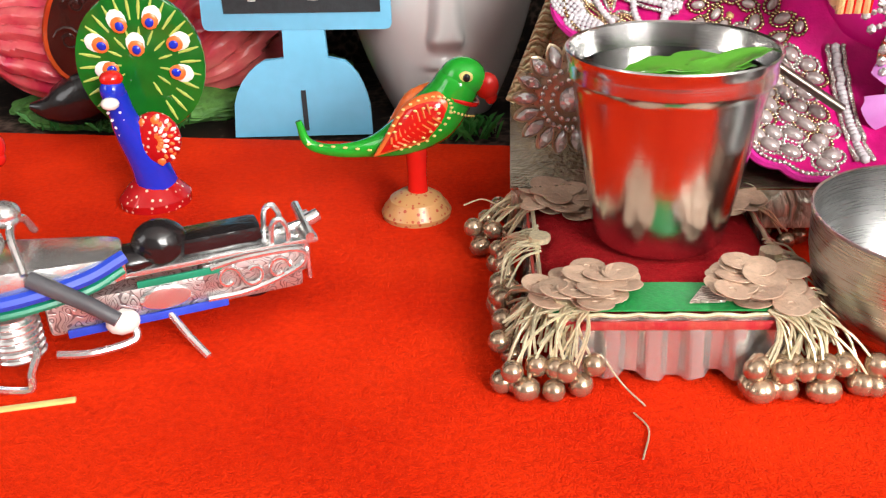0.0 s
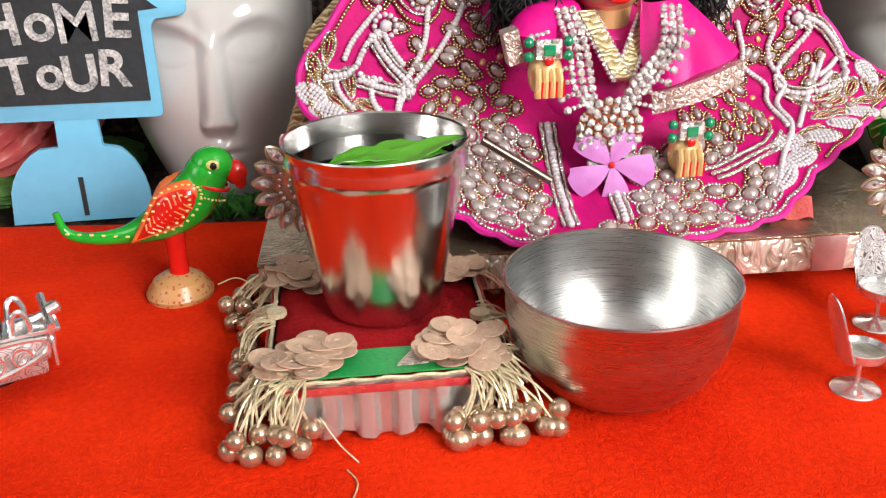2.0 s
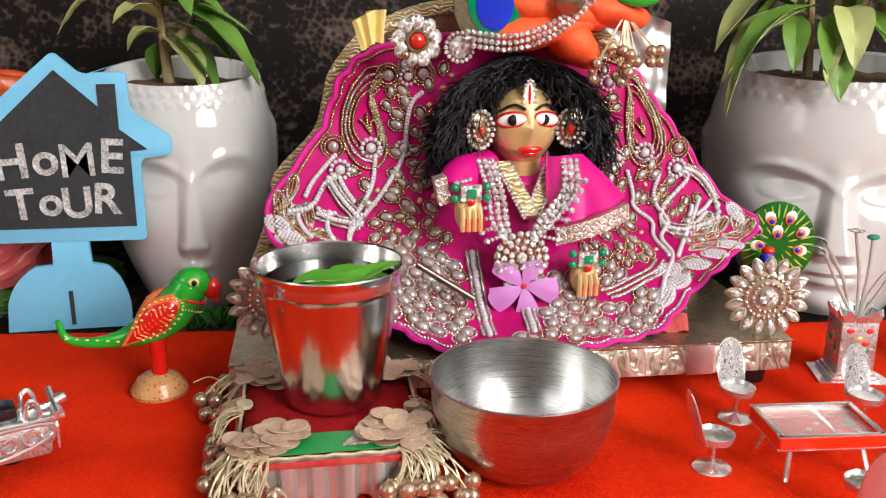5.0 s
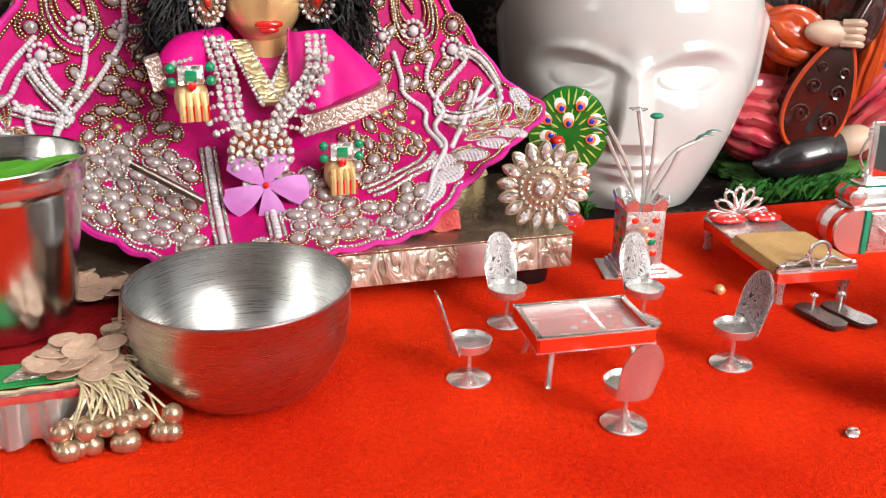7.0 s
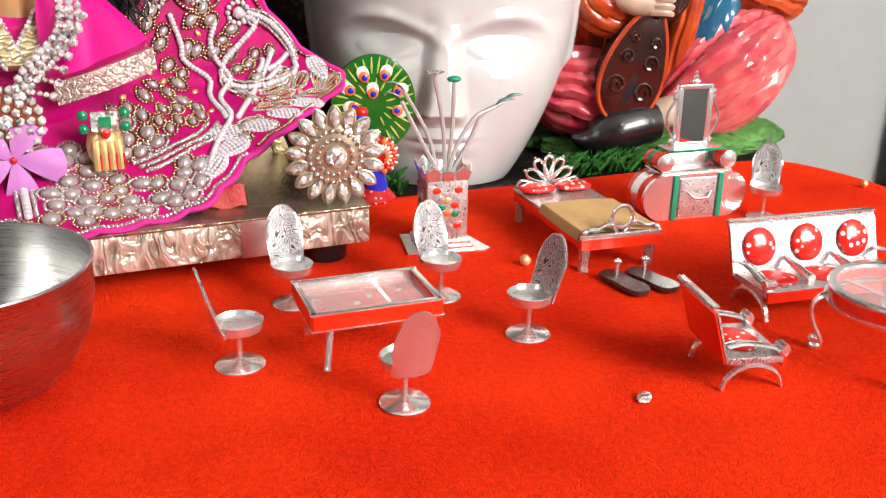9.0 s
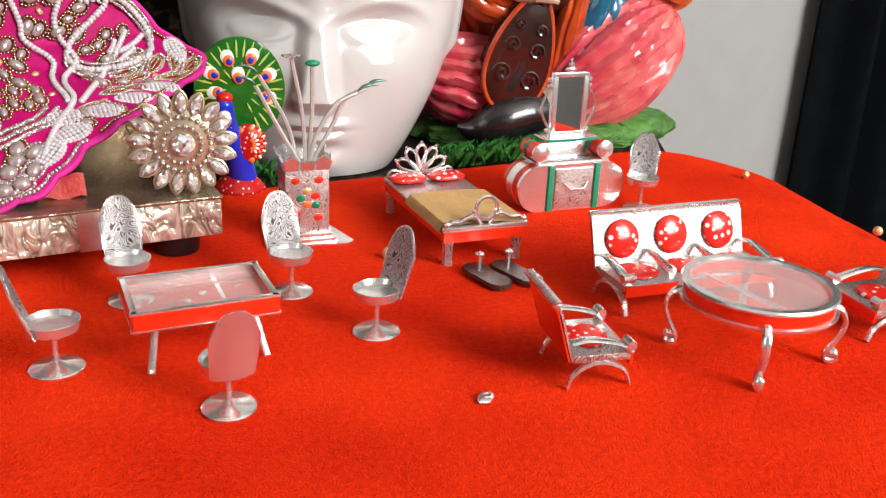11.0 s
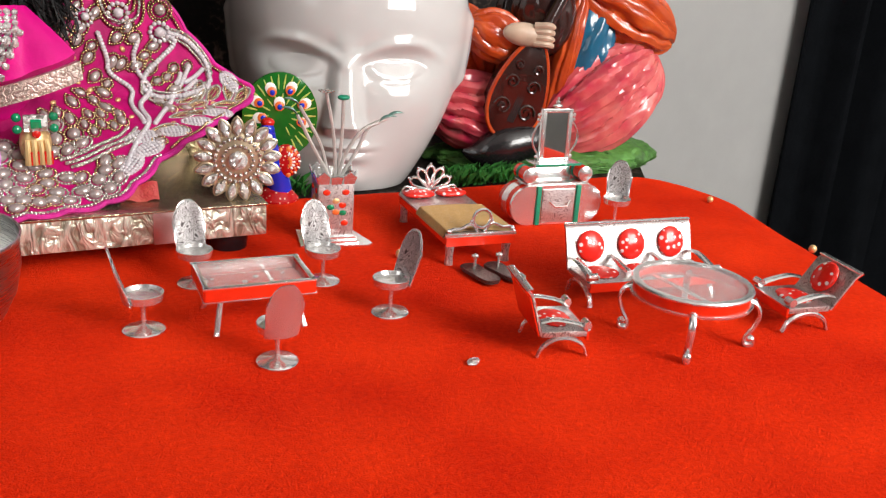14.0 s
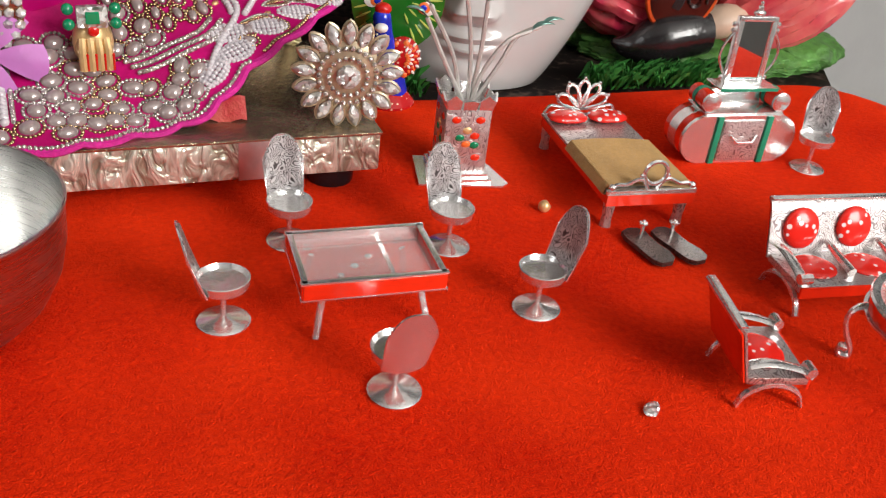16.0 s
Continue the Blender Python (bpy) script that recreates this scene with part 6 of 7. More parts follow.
def hem_at(a):
    n = len(HEM)
    i, t = int(a * n) % n, (a * n) % 1
    p = [Vector(HEM[(i + k - 1) % n]) for k in range(4)]
    return 0.5 * (2 * p[1] + (p[2] - p[0]) * t + (2 * p[0] - 5 * p[1] + 4 * p[2] - p[3]) * t * t + (3 * p[1] - p[0] - 3 * p[2] + p[3]) * t ** 3)


def skirt(a, s, lift=0.0):
    """A place on the dress: a round the hem, s from the waist (0) to the hem (1)."""
    h = hem_at(a % 1)
    low = max(0.0, min(1.0, (0.10 - h.z) / 0.05))
    p = WAIST.lerp(h, s)
    p += Vector((0, 0.010, -0.007)) * (low * math.sin(math.pi * min(1, s)))
    p.y += 0.016 * math.exp(-((a * len(HEM) - 7.3) / 1.2) ** 2) * math.sin(math.pi * min(1, s)) ** 0.7
    p += Vector((0, -1, 0.3)) * (0.0018 * math.sin(a * 2 * math.pi * 11) * s * s + lift)
    scallop = 0.0022 * abs(math.sin(a * math.pi * 34)) * max(0, s - 0.9) * 10
    return p + (h - WAIST).normalized() * scallop


NET = [(a / 144, k / 24) for a in range(144) for k in range(3, 25)]
NET_XZ = np.array([[skirt(a, k).x, skirt(a, k).z] for a, k in NET])


def near(x, z):
    """The dress coordinates whose place seems nearest to x and z as seen from in front."""
    return NET[int(np.argmin(((NET_XZ - np.array((x, z))) ** 2).sum(axis=1)))]


dress = thing("embroidered_dress", "magenta satin dress spread wide, thick with pearl and gold embroidery", "dress", pose(0, 0, 0))
part("fabric", sheet(B(), lambda u, v: skirt(u, 0.10 + 0.90 * v), 216, 26, 0.0012, loop=True), MAGENTA, dress)
part("hem_trim", tube(B(), [skirt(i / 260, 1.0) for i in range(260)], 0.0017, 6, loop=True), MAGENTA_TRIM, dress, "magenta thread hem")

pearls, golds, whites, silvers, sequins = Beads(2), Beads(1), Beads(1), Beads(1), Beads(1)
N = len(HEM)
seeded = random.Random(3)
taken = []


def spot(a, s, lift=0.0025):
    """Place, directions and normal on the dress, a counted in hem points."""
    a = a / N
    p = skirt(a, s, lift)
    da, ds = skirt(a + 0.004, s) - skirt(a - 0.004, s), skirt(a, min(1, s + 0.02)) - skirt(a, s - 0.02)
    n = da.cross(ds).normalized()
    if n.y > 0:
        n = -n
    x = (da - n * da.dot(n)).normalized()
    return p, x, n.cross(x), n


def oval(beads, p, x, y, n, w, h, r, point=0.0, gap=1.75):
    """A closed oval of beads, pointed at one end."""
    loop = []
    for q in range(29):
        t = 2 * math.pi * q / 28
        loop.append(p + x * (w * math.cos(t) * (1 - point * max(0, math.sin(t)))) + y * (h * math.sin(t) * (1 + 0.25 * point * max(0, math.sin(t)))) - n * 0.0004)
    beads.string(loop, r, gap)


def jewel(a, s, w=0.0024, h=0.0038, turn=0.0, ring=None, point=0.5):
    """A pearl drop set in a ring of small beads."""
    p, x, y, n = spot(a, s)
    x, y = x * math.cos(turn) + y * math.sin(turn), y * math.cos(turn) - x * math.sin(turn)
    pearls.add(p, (w, h, min(w, h) * 0.75), Matrix((x, y, n)).transposed())
    oval(ring or golds, p, x, y, n, w + 0.0012, h + 0.0012, 0.00095, point)
    taken.append(p)


def blossom(a, s, r):
    p, x, y, n = spot(a, s)
    whites.add(p + n * 0.0016, (r * 0.62, r * 0.62, r * 0.5), Matrix((x, y, n)).transposed())
    for k in range(11):
        t = k * 2 * math.pi / 11
        whites.add(p + (x * math.cos(t) + y * math.sin(t)) * r, r * 0.28)
    taken.append(p)


def white_leaf(a, s, turn, w=0.0046, h=0.0082):
    """A leaf packed with white glass beads."""
    p, x, y, n = spot(a, s, 0.0022)
    x, y = x * math.cos(turn) + y * math.sin(turn), y * math.cos(turn) - x * math.sin(turn)
    oval(whites, p, x, y, n, w, h, 0.00125, 0.3, 1.5)
    for k in range(-3, 4):
        half_w = w * math.sqrt(max(0, 1 - (k / 4.0) ** 2)) * 0.75
        for q in (-0.9, -0.3, 0.3, 0.9):
            whites.add(p + x * half_w * q + y * h * k / 4.0 + n * 0.0007 * (1 - abs(q)), 0.00125)
    taken.append(p)


def twist_leaf(a, s, turn, w=0.0032, h=0.0076):
    """A leaf outlined in silver twist with a gold vein."""
    p, x, y, n = spot(a, s, 0.0022)
    x, y = x * math.cos(turn) + y * math.sin(turn), y * math.cos(turn) - x * math.sin(turn)
    oval(silvers, p, x, y, n, w, h, 0.00095, 0.5, 1.4)
    oval(golds, p, x, y, n, w * 0.62, h * 0.72, 0.0009, 0.5, 1.5)
    golds.string([p - y * h * 0.5, p + y * h * 0.5], 0.0008, 1.5)
    taken.append(p)


def strand(pairs, r, beads, gap=1.15, lift=0.0026, n=7):
    pts = [skirt(q.x / N, q.y, lift) for q in curve([(a, s, 0) for a, s in pairs], n)]
    beads.string(pts, r, gap)
    taken.extend(pts[::4])


# white bead stems rise from the side tips
for pairs in (((19.85, 0.62), (19.31, 0.57), (18.90, 0.54), (17.56, 0.58), (16.69, 0.76)), ((19.60, 0.76), (19.10, 0.66), (17.60, 0.62), (16.85, 0.75), (16.56, 0.79)), ((16.77, 0.79), (17.40, 0.74), (17.77, 0.71)),
              ((16.56, 0.79), (16.19, 0.83), (15.60, 0.90)), ((18.48, 0.74), (18.85, 0.81)), ((18.52, 0.78), (18.94, 0.92)),
              ((6.06, 0.72), (7.27, 0.61), (8.10, 0.59), (8.81, 0.60), (9.44, 0.74)), ((8.10, 0.71), (8.56, 0.64), (9.02, 0.66), (9.44, 0.74)), ((8.23, 0.88), (8.52, 0.89), (8.73, 0.88)), ((8.40, 0.82), (8.73, 0.68)), ((8.90, 0.76), (9.40, 0.79)), ((8.85, 0.89), (9.27, 0.86))):
    strand(pairs, 0.0017, whites)
# large paisleys, white loops, blossoms and drops on the raised sides
def on_wing(points, lift=0.003):
    """Points given in x and z, laid on the dress and kept within it."""
    out = []
    for x, z in points:
        c = near(x, z)
        p = skirt(c[0], c[1], lift)
        off = Vector((x - p.x, 0, z - p.z))
        out.append(p + off * min(1.0, 0.0035 / max(off.length, 1e-6)))
    return out


def smooth_line(points, closed=False, n=6):
    q = curve([(x, 0, z) for x, z in (points + points[:1] if closed else points)], n)
    return [(p.x, p.z) for p in q]


for ring_ in ([(0.266, 0.1662), (0.2743, 0.164), (0.2832, 0.1527), (0.2915, 0.1375), (0.2946, 0.123), (0.292, 0.1113), (0.2829, 0.1079), (0.2728, 0.1112), (0.2688, 0.1208), (0.269, 0.1381), (0.2704, 0.1536)],
              [(0.124, 0.169), (0.1119, 0.1679), (0.1019, 0.1562), (0.0966, 0.1394), (0.0973, 0.126), (0.1043, 0.1146), (0.114, 0.1117), (0.1216, 0.119), (0.1213, 0.1302), (0.1173, 0.1438), (0.114, 0.1584)]):
    mx_, mz_ = sum(x for x, z in ring_) / len(ring_), sum(z for x, z in ring_) / len(ring_)
    for k, (beads, r) in enumerate(((golds, 0.0012), (silvers, 0.0011), (golds, 0.0012), (golds, 0.0010))):
        f = 1 - 0.0022 * k / 0.0150
        line = on_wing(smooth_line([(mx_ + (x - mx_) * f, mz_ + (z - mz_) * f) for x, z in ring_], True))
        beads.string(line, r, 1.5)
        taken.extend(line[::2])
    for sx in (-0.0040, 0.0, 0.0040):
        line = on_wing([(mx_ + 0.002, mz_ - 0.009), (mx_ + 0.5 * sx, mz_ - 0.003), (mx_ + sx, mz_ + 0.003 - abs(sx))])
        golds.string(line, 0.0011, 1.5)
        taken.extend(line)
for points, closed in (([(0.3032, 0.1065), (0.3177, 0.1015), (0.3281, 0.0906), (0.3305, 0.0813), (0.3231, 0.0739), (0.2994, 0.0711), (0.2896, 0.0754), (0.2923, 0.0829), (0.3027, 0.0915), (0.3115, 0.1002)], True),
                       ([(0.0944, 0.1118), (0.0843, 0.104), (0.0765, 0.0929), (0.063, 0.0903)], False), ([(0.0869, 0.1076), (0.0938, 0.096), (0.1045, 0.0828), (0.0909, 0.0847), (0.0788, 0.089)], False)):
    for off, beads, r in ((0.0, whites, 0.0018), (0.0022, silvers, 0.0010), (-0.0022, silvers, 0.0010)):
        line = on_wing(smooth_line([(x + off * 0.7, z + off) for x, z in points], closed), 0.0034)
        beads.string(line, r, 1.25)
        taken.extend(line[::2])
for points in [[(0.3102, 0.0745), (0.3189, 0.0863)], [(0.3134, 0.0743), (0.3218, 0.0793)], [(0.0801, 0.0915), (0.0824, 0.0876), (0.0911, 0.0885)]]:
    whites.string(on_wing(points, 0.0034), 0.0016, 1.2)
for x, z in [(0.2793, 0.1168), (0.3024, 0.1058), (0.0938, 0.1118), (0.1125, 0.123)]:
    hub = on_wing([(x, z)], 0.0045)[0]
    whites.add(hub, (0.0034, 0.0028, 0.0034))
    for k in range(12):
        t = k * math.pi / 6
        whites.add(hub + Vector((0.0053 * math.cos(t), 0.0006, 0.0053 * math.sin(t))), 0.0015)
    taken.append(hub)
for x, z in [(0.3039, 0.1176), (0.0906, 0.1243), (0.1239, 0.1642), (0.144, 0.1651)]:
    hub = on_wing([(x, z)], 0.0035)[0]
    pearls.add(hub, (0.0034, 0.0028, 0.0034))
    for rr in (0.0050, 0.0068):
        golds.string([hub + Vector((rr * math.cos(k * 0.3142), 0, rr * math.sin(k * 0.3142))) for k in range(21)], 0.0010, 1.7)
    taken.append(hub)
for x, z in [(0.1327, 0.1484), (0.13, 0.1337), (0.1273, 0.1207), (0.1239, 0.1076), (0.1193, 0.097), (0.133, 0.0893), (0.107, 0.1044), (0.1061, 0.0936), (0.2865, 0.1004), (0.2888, 0.0883), (0.2731, 0.0912), (0.2998, 0.0649)]:
    c = near(x, z)
    jewel(c[0] * N, c[1], 0.0026, 0.0040, seeded.uniform(-0.4, 0.4))
for a, s in ((20.27, 0.62), (7.73, 0.60), (6.06, 0.82), (21.9, 0.86)):
    blossom(a, s, 0.0044)
for a, s, turn in ((18.52, 0.955, 0.6), (16.98, 0.93, 0.5), (16.60, 0.90, 0.6), (16.06, 0.91, 0.9), (15.65, 0.91, 1.1), (16.31, 0.82, 0.7), (17.30, 0.95, 0.5), (9.27, 0.94, -0.6), (9.08, 0.96, -0.5), (9.48, 0.93, -0.8), (9.75, 0.92, -0.9)):
    white_leaf(a, s, turn * 1.5)
for a, s, turn in ((16.69, 0.85, 0.8), (17.15, 0.84, 0.8), (17.56, 0.83, 0.9), (17.98, 0.85, 0.9), (18.12, 0.91, 0.9), (17.62, 0.93, 0.7), (17.27, 0.89, 0.7), (17.77, 0.77, 0.9), (18.10, 0.80, 0.9), (17.95, 0.96, 0.7),
                   (8.90, 0.92, -0.8), (8.94, 0.84, -0.9), (9.27, 0.80, -0.8), (8.80, 0.96, -0.7), (9.15, 0.89, -0.8), (9.55, 0.84, -0.8), (8.62, 0.95, -0.8)):
    twist_leaf(a, s, turn * 1.45)
for off in (0.0, 0.035, 0.07):
    strand([(15.06, 0.64 + off), (15.69, 0.70 + off), (16.15, 0.74 + off), (16.52, 0.72 + off)], 0.0013, silvers, 1.1)
for a, s in ((19.85, 0.52), (19.69, 0.68), (19.40, 0.50), (19.44, 0.80), (19.19, 0.61), (19.06, 0.72), (18.85, 0.47), (17.81, 0.46), (17.10, 0.54), (16.69, 0.66), (17.60, 0.68), (18.19, 0.71), (17.10, 0.41), (16.31, 0.49), (20.27, 0.68), (20.06, 0.57), (19.81, 0.76),
             (6.35, 0.76), (6.98, 0.69), (8.35, 0.77), (6.44, 0.62), (8.52, 0.54), (8.98, 0.53), (6.15, 0.58), (9.40, 0.62), (8.77, 0.36), (9.52, 0.38), (9.90, 0.46), (9.48, 0.46), (8.81, 0.44)):
    jewel(a, s, turn=seeded.uniform(-0.5, 0.5))
# two upright white strips down the front
for x in (0.1650, 0.1900):
    low, high = near(x, 0.036), near(x + 0.001, 0.070)
    foot, head_ = skirt(low[0], low[1], 0.004), skirt(high[0], high[1], 0.004)
    for off in (-0.0032, 0.0, 0.0032):
        pts = []
        for k in range(15):
            q = foot.lerp(head_, k / 14)
            c = near(q.x, q.z)
            pts.append(Vector((x + off, skirt(c[0], c[1], 0.004).y, q.z)))
        (silvers if off else whites).string(pts, 0.0021 if off == 0 else 0.0012, 1.1)
        taken.extend(pts)
for k in range(9):
    for x in (0.1700, 0.1745, 0.1790, 0.1840):
        c = near(x, 0.036 + 0.0045 * k)
        taken.append(skirt(c[0], c[1], 0.0025))
# large oval pearls in silver bead rings crowd the front hem, smaller drops fill the rest
for tries in range(6400):
    front = tries < 3400
    a, s = (seeded.uniform(9.6, 16.0), seeded.uniform(0.46, 0.93)) if front else (seeded.choice((seeded.uniform(15.9, 22.3), seeded.uniform(5.6, 10.0))), seeded.uniform(0.36, 0.93))
    p = spot(a, s)[0]
    if min((p - q).length for q in taken) < (0.0064 if front else 0.0062):
        continue
    if front:
        jewel(a, s, seeded.uniform(0.0036, 0.0044), seeded.uniform(0.0027, 0.0034), seeded.uniform(-0.5, 0.5), silvers if seeded.random() < 0.7 else golds, 0.0)
    elif seeded.random() < 0.72:
        jewel(a, s, 0.0019, 0.0030, seeded.uniform(-0.6, 0.6))
    else:
        q, x, y, n = spot(a, s, 0.0018)
        sequins.add(q, (0.0022, 0.0016, 0.0006), Matrix((x, y, n)).transposed())
        taken.append(q)
strand([(16.2 + 6.1 * k / 20, 0.972) for k in range(21)], 0.0011, golds, 1.7)
strand([(5.7 + 4.2 * k / 20, 0.972) for k in range(21)], 0.0011, golds, 1.7)
strand([(10.0 + 6.0 * k / 30, 0.975) for k in range(31)], 0.0011, silvers, 1.7)
pearls.done("pearl_embroidery", PEARL, dress, "pale pearl drops", "stuff")
golds.done("gold_embroidery", GOLD_BEAD, dress, "antique gold beading", "stuff")
whites.done("white_embroidery", WHITE_BEAD, dress, "white glass beading", "stuff")
silvers.done("silver_embroidery", SILVER_BEAD, dress, "silver beading", "stuff")
sequins.done("sequin_scatter", BRASS, dress, "gold sequins", "stuff")

# ---- the doll: one plain shape with its hair and garment ----
bm = B()
ball(bm, (0.1980, 0.4130, 0.1380), (0.0205, 0.0200, 0.0245), 4, mat=0)
for v in bm.verts:
    d = v.co - Vector((0.1980, 0.4130, 0.1380))
    if d.y < 0:
        v.co.y -= 0.0048 * math.exp(-((d.x / 0.0030) ** 2) - ((d.z + 0.001) / 0.0065) ** 2)
        v.co.y += 0.0018 * (math.exp(-(((abs(d.x) - 0.0085) / 0.005) ** 2) - ((d.z - 0.0055) / 0.0032) ** 2))
        v.co.y -= 0.0014 * math.exp(-((d.x / 0.006) ** 2) - ((d.z + 0.0115) / 0.0026) ** 2)
    if d.z < -0.008:
        v.co.x = 0.1980 + d.x * (1 - 0.16 * min(1, (-d.z - 0.008) / 0.014))
ball(bm, (0.1985, 0.3945, 0.1262), (0.0072, 0.0024, 0.0022), 2, mat=5)
ball(bm, (0.1985, 0.3955, 0.1236), (0.0052, 0.0024, 0.0019), 2, mat=5)
for s in (-1, 1):
    ball(bm, (0.1980 + s * 0.0100, 0.3972, 0.1424), (0.0096, 0.0024, 0.0050), 3, pose(0, 0, 0, 0, s * 8, s * 24), mat=5)
    ball(bm, (0.1980 + s * 0.0100, 0.3963, 0.1427), (0.0084, 0.0024, 0.0037), 3, pose(0, 0, 0, 0, s * 8, s * 24), mat=4)
    ball(bm, (0.1970 + s * 0.0090, 0.3943, 0.1428), (0.0031, 0.0014, 0.0032), 2, mat=1)
    tube(bm, curve([(0.1980 + s * 0.0030, 0.3940, 0.1485), (0.1980 + s * 0.0090, 0.3955, 0.1512), (0.1980 + s * 0.0165, 0.4010, 0.1470)], 4), 0.0008, 5, mat=1)
lathe(bm, [(0.0, 0.0), (0.0125, 0.0), (0.0105, 0.010), (0.0115, 0.018), (0, 0.019)], 20, pose(0.1985, 0.4130, 0.1020), mat=0)
# torso and sleeves
ball(bm, (0.1970, 0.4080, 0.0800), (0.0340, 0.0250, 0.0280), 3, mat=2)
ball(bm, (0.1980, 0.4120, 0.1020), (0.0280, 0.0150, 0.0100), 3, mat=2)
tube(bm, curve([(0.1760, 0.408, 0.112), (0.1600, 0.395, 0.112), (0.1520, 0.383, 0.104)], 5), [0.0125 - 0.0002 * i for i in range(11)], 12, mat=2)
sheet(bm, lambda u, v: ((0.207 + 0.019 * u) * (1 - v) + (0.209 + 0.038 * u) * v, 0.396 - 0.020 * v - 0.005 * math.sin(u * 3) + 0.0012 * math.sin(u * 11 + v * 3), (0.1225 - 0.004 * u) * (1 - v) + (0.0850 + 0.013 * u) * v), 18, 16, 0.006, mat=2)
sheet(bm, lambda u, v: (0.2090 + 0.039 * u + 0.001 * v, 0.3752 - 0.005 * math.sin(u * 3), 0.0855 + 0.013 * u - 0.0095 * v), 18, 4, 0.004, mat=3)
sheet(bm, lambda u, v: (0.1395 + 0.0065 * u + 0.003 * v, 0.3800, 0.1155 - 0.014 * v + 0.002 * u), 4, 6, 0.010, mat=3)
for x, z, tilt in ((0.1585, 0.0975, 0), (0.2255, 0.0570, 180)):
    ball(bm, (x, 0.3720, z), (0.0078, 0.0070, 0.0110), 3, mat=0)
    for k in range(4):
        tube(bm, [(x - 0.0048 + 0.0032 * k, 0.3645, z - 0.009), (x - 0.0048 + 0.0032 * k, 0.3640, z - 0.001), (x - 0.0044 + 0.0030 * k, 0.3665, z + 0.003)], 0.0016, 8, mat=0)
        tube(bm, [(x - 0.0032 + 0.0032 * k, 0.3640, z - 0.009), (x - 0.0032 + 0.0032 * k, 0.3632, z - 0.002)], 0.0006, 5, mat=5)
    ball(bm, (x, 0.3650, z + 0.0065), (0.0022, 0.0010, 0.0022), 2, mat=5)
# hair: a mass of curling strands
hr = random.Random(11)
ball(bm, (0.1965, 0.4230, 0.1480), (0.0330, 0.0200, 0.0290), 3, mat=1)
for s in (-1, 1):
    ball(bm, (0.1965 + s * 0.0330, 0.4220, 0.1270), (0.0200, 0.0150, 0.0250), 3, mat=1)
for k in range(1900):
    t = hr.uniform(-0.15, 1.15) * math.pi
    c0 = Vector((0.1965 - 0.036 * math.cos(t), hr.uniform(0.402, 0.416), 0.1500 + 0.026 * math.sin(t)))
    side = -1 if math.cos(t) > 0 else 1
    l = hr.uniform(0.010, 0.030)
    c1 = c0 + Vector((side * hr.uniform(-0.006, 0.018), hr.uniform(-0.010, 0.004), -l * (0.3 + 0.7 * abs(math.cos(t)))))
    c2 = c1 + Vector((side * hr.uniform(-0.006, 0.010), hr.uniform(-0.004, 0.004), -l * hr.uniform(0.1, 0.8) * abs(math.cos(t))))
    wave = Vector((hr.uniform(-0.004, 0.004), hr.uniform(-0.003, 0.001), 0))
    tube(bm, curve([c0, c0.lerp(c1, 0.5) + wave, c1, c1.lerp(c2, 0.5) - wave, c2], 3), hr.uniform(0.00022, 0.00055), 3, mat=1)
solid("dressed_doll", bm, [DOLL_GOLD, HAIR, CAPE_SATIN, LACE, PAINT_WHITE, PAINT_RED], Matrix.Identity(4), "brass doll with long black hair in a magenta satin garment", "doll")


# ---- jewellery and ornaments ----
def disc_brooch(m, label):
    b = thing("sunburst_brooch", label, "brooch", m, "sunburst brooches")
    part("backing", lathe(B(), [(0, -0.0012), (0.0140, -0.0012), (0.0145, 0.0), (0.0100, 0.0018), (0, 0.002)], 28, pose(0, 0, 0, 90, 0, 0)), PALE_GOLD, b, "gold setting")
    for k in range(17):
        a = 360 * k / 17
        mm = pose(0, 0, 0, 0, a, 0)
        stone = ball(B(), (0, 0, 0), (0.0024, 0.0018, 0.0050), 2)
        for v in stone.verts:
            v.co.x *= 1 - 0.55 * (v.co.z / 0.0050) ** 2
            v.co = mm @ (v.co + Vector((0, -0.0012, 0.0178)))
        st = part("petal_stone", stone, CRYSTAL, b, "clear navette stone")
        part("claw", tube(B(), [mm @ Vector((0.0029 * math.cos(q * 0.5236) * (1 - 0.45 * math.sin(q * 0.5236) ** 2), 0, 0.0178 + 0.0051 * math.sin(q * 0.5236))) for q in range(12)], 0.0007, 5, loop=True), PALE_GOLD, st)
    ring = Beads(1)
    for k in range(26):
        a = 2 * math.pi * k / 26
        ring.add((0.0118 * math.cos(a), -0.0020, 0.0118 * math.sin(a)), 0.0013)
    for k in range(18):
        a = 2 * math.pi * k / 18
        ring.add((0.0080 * math.cos(a), -0.0030, 0.0080 * math.sin(a)), 0.0012)
    ring.done("bead_ring", SILVER_BEAD, b, "", "stuff")
    part("centre_stone", ball(B(), (0, -0.003, 0), (0.0052, 0.0030, 0.0052), 2), CRYSTAL, b, "large clear centre stone")


disc_brooch(pose(0.3200, 0.3380, 0.0510, 0, 0, -14), "round brooch of clear navette stones propped on the throne")
disc_brooch(pose(0.0520, 0.3580, 0.0600, 0, 0, 12), "round brooch of clear stones leaning behind the tumbler")

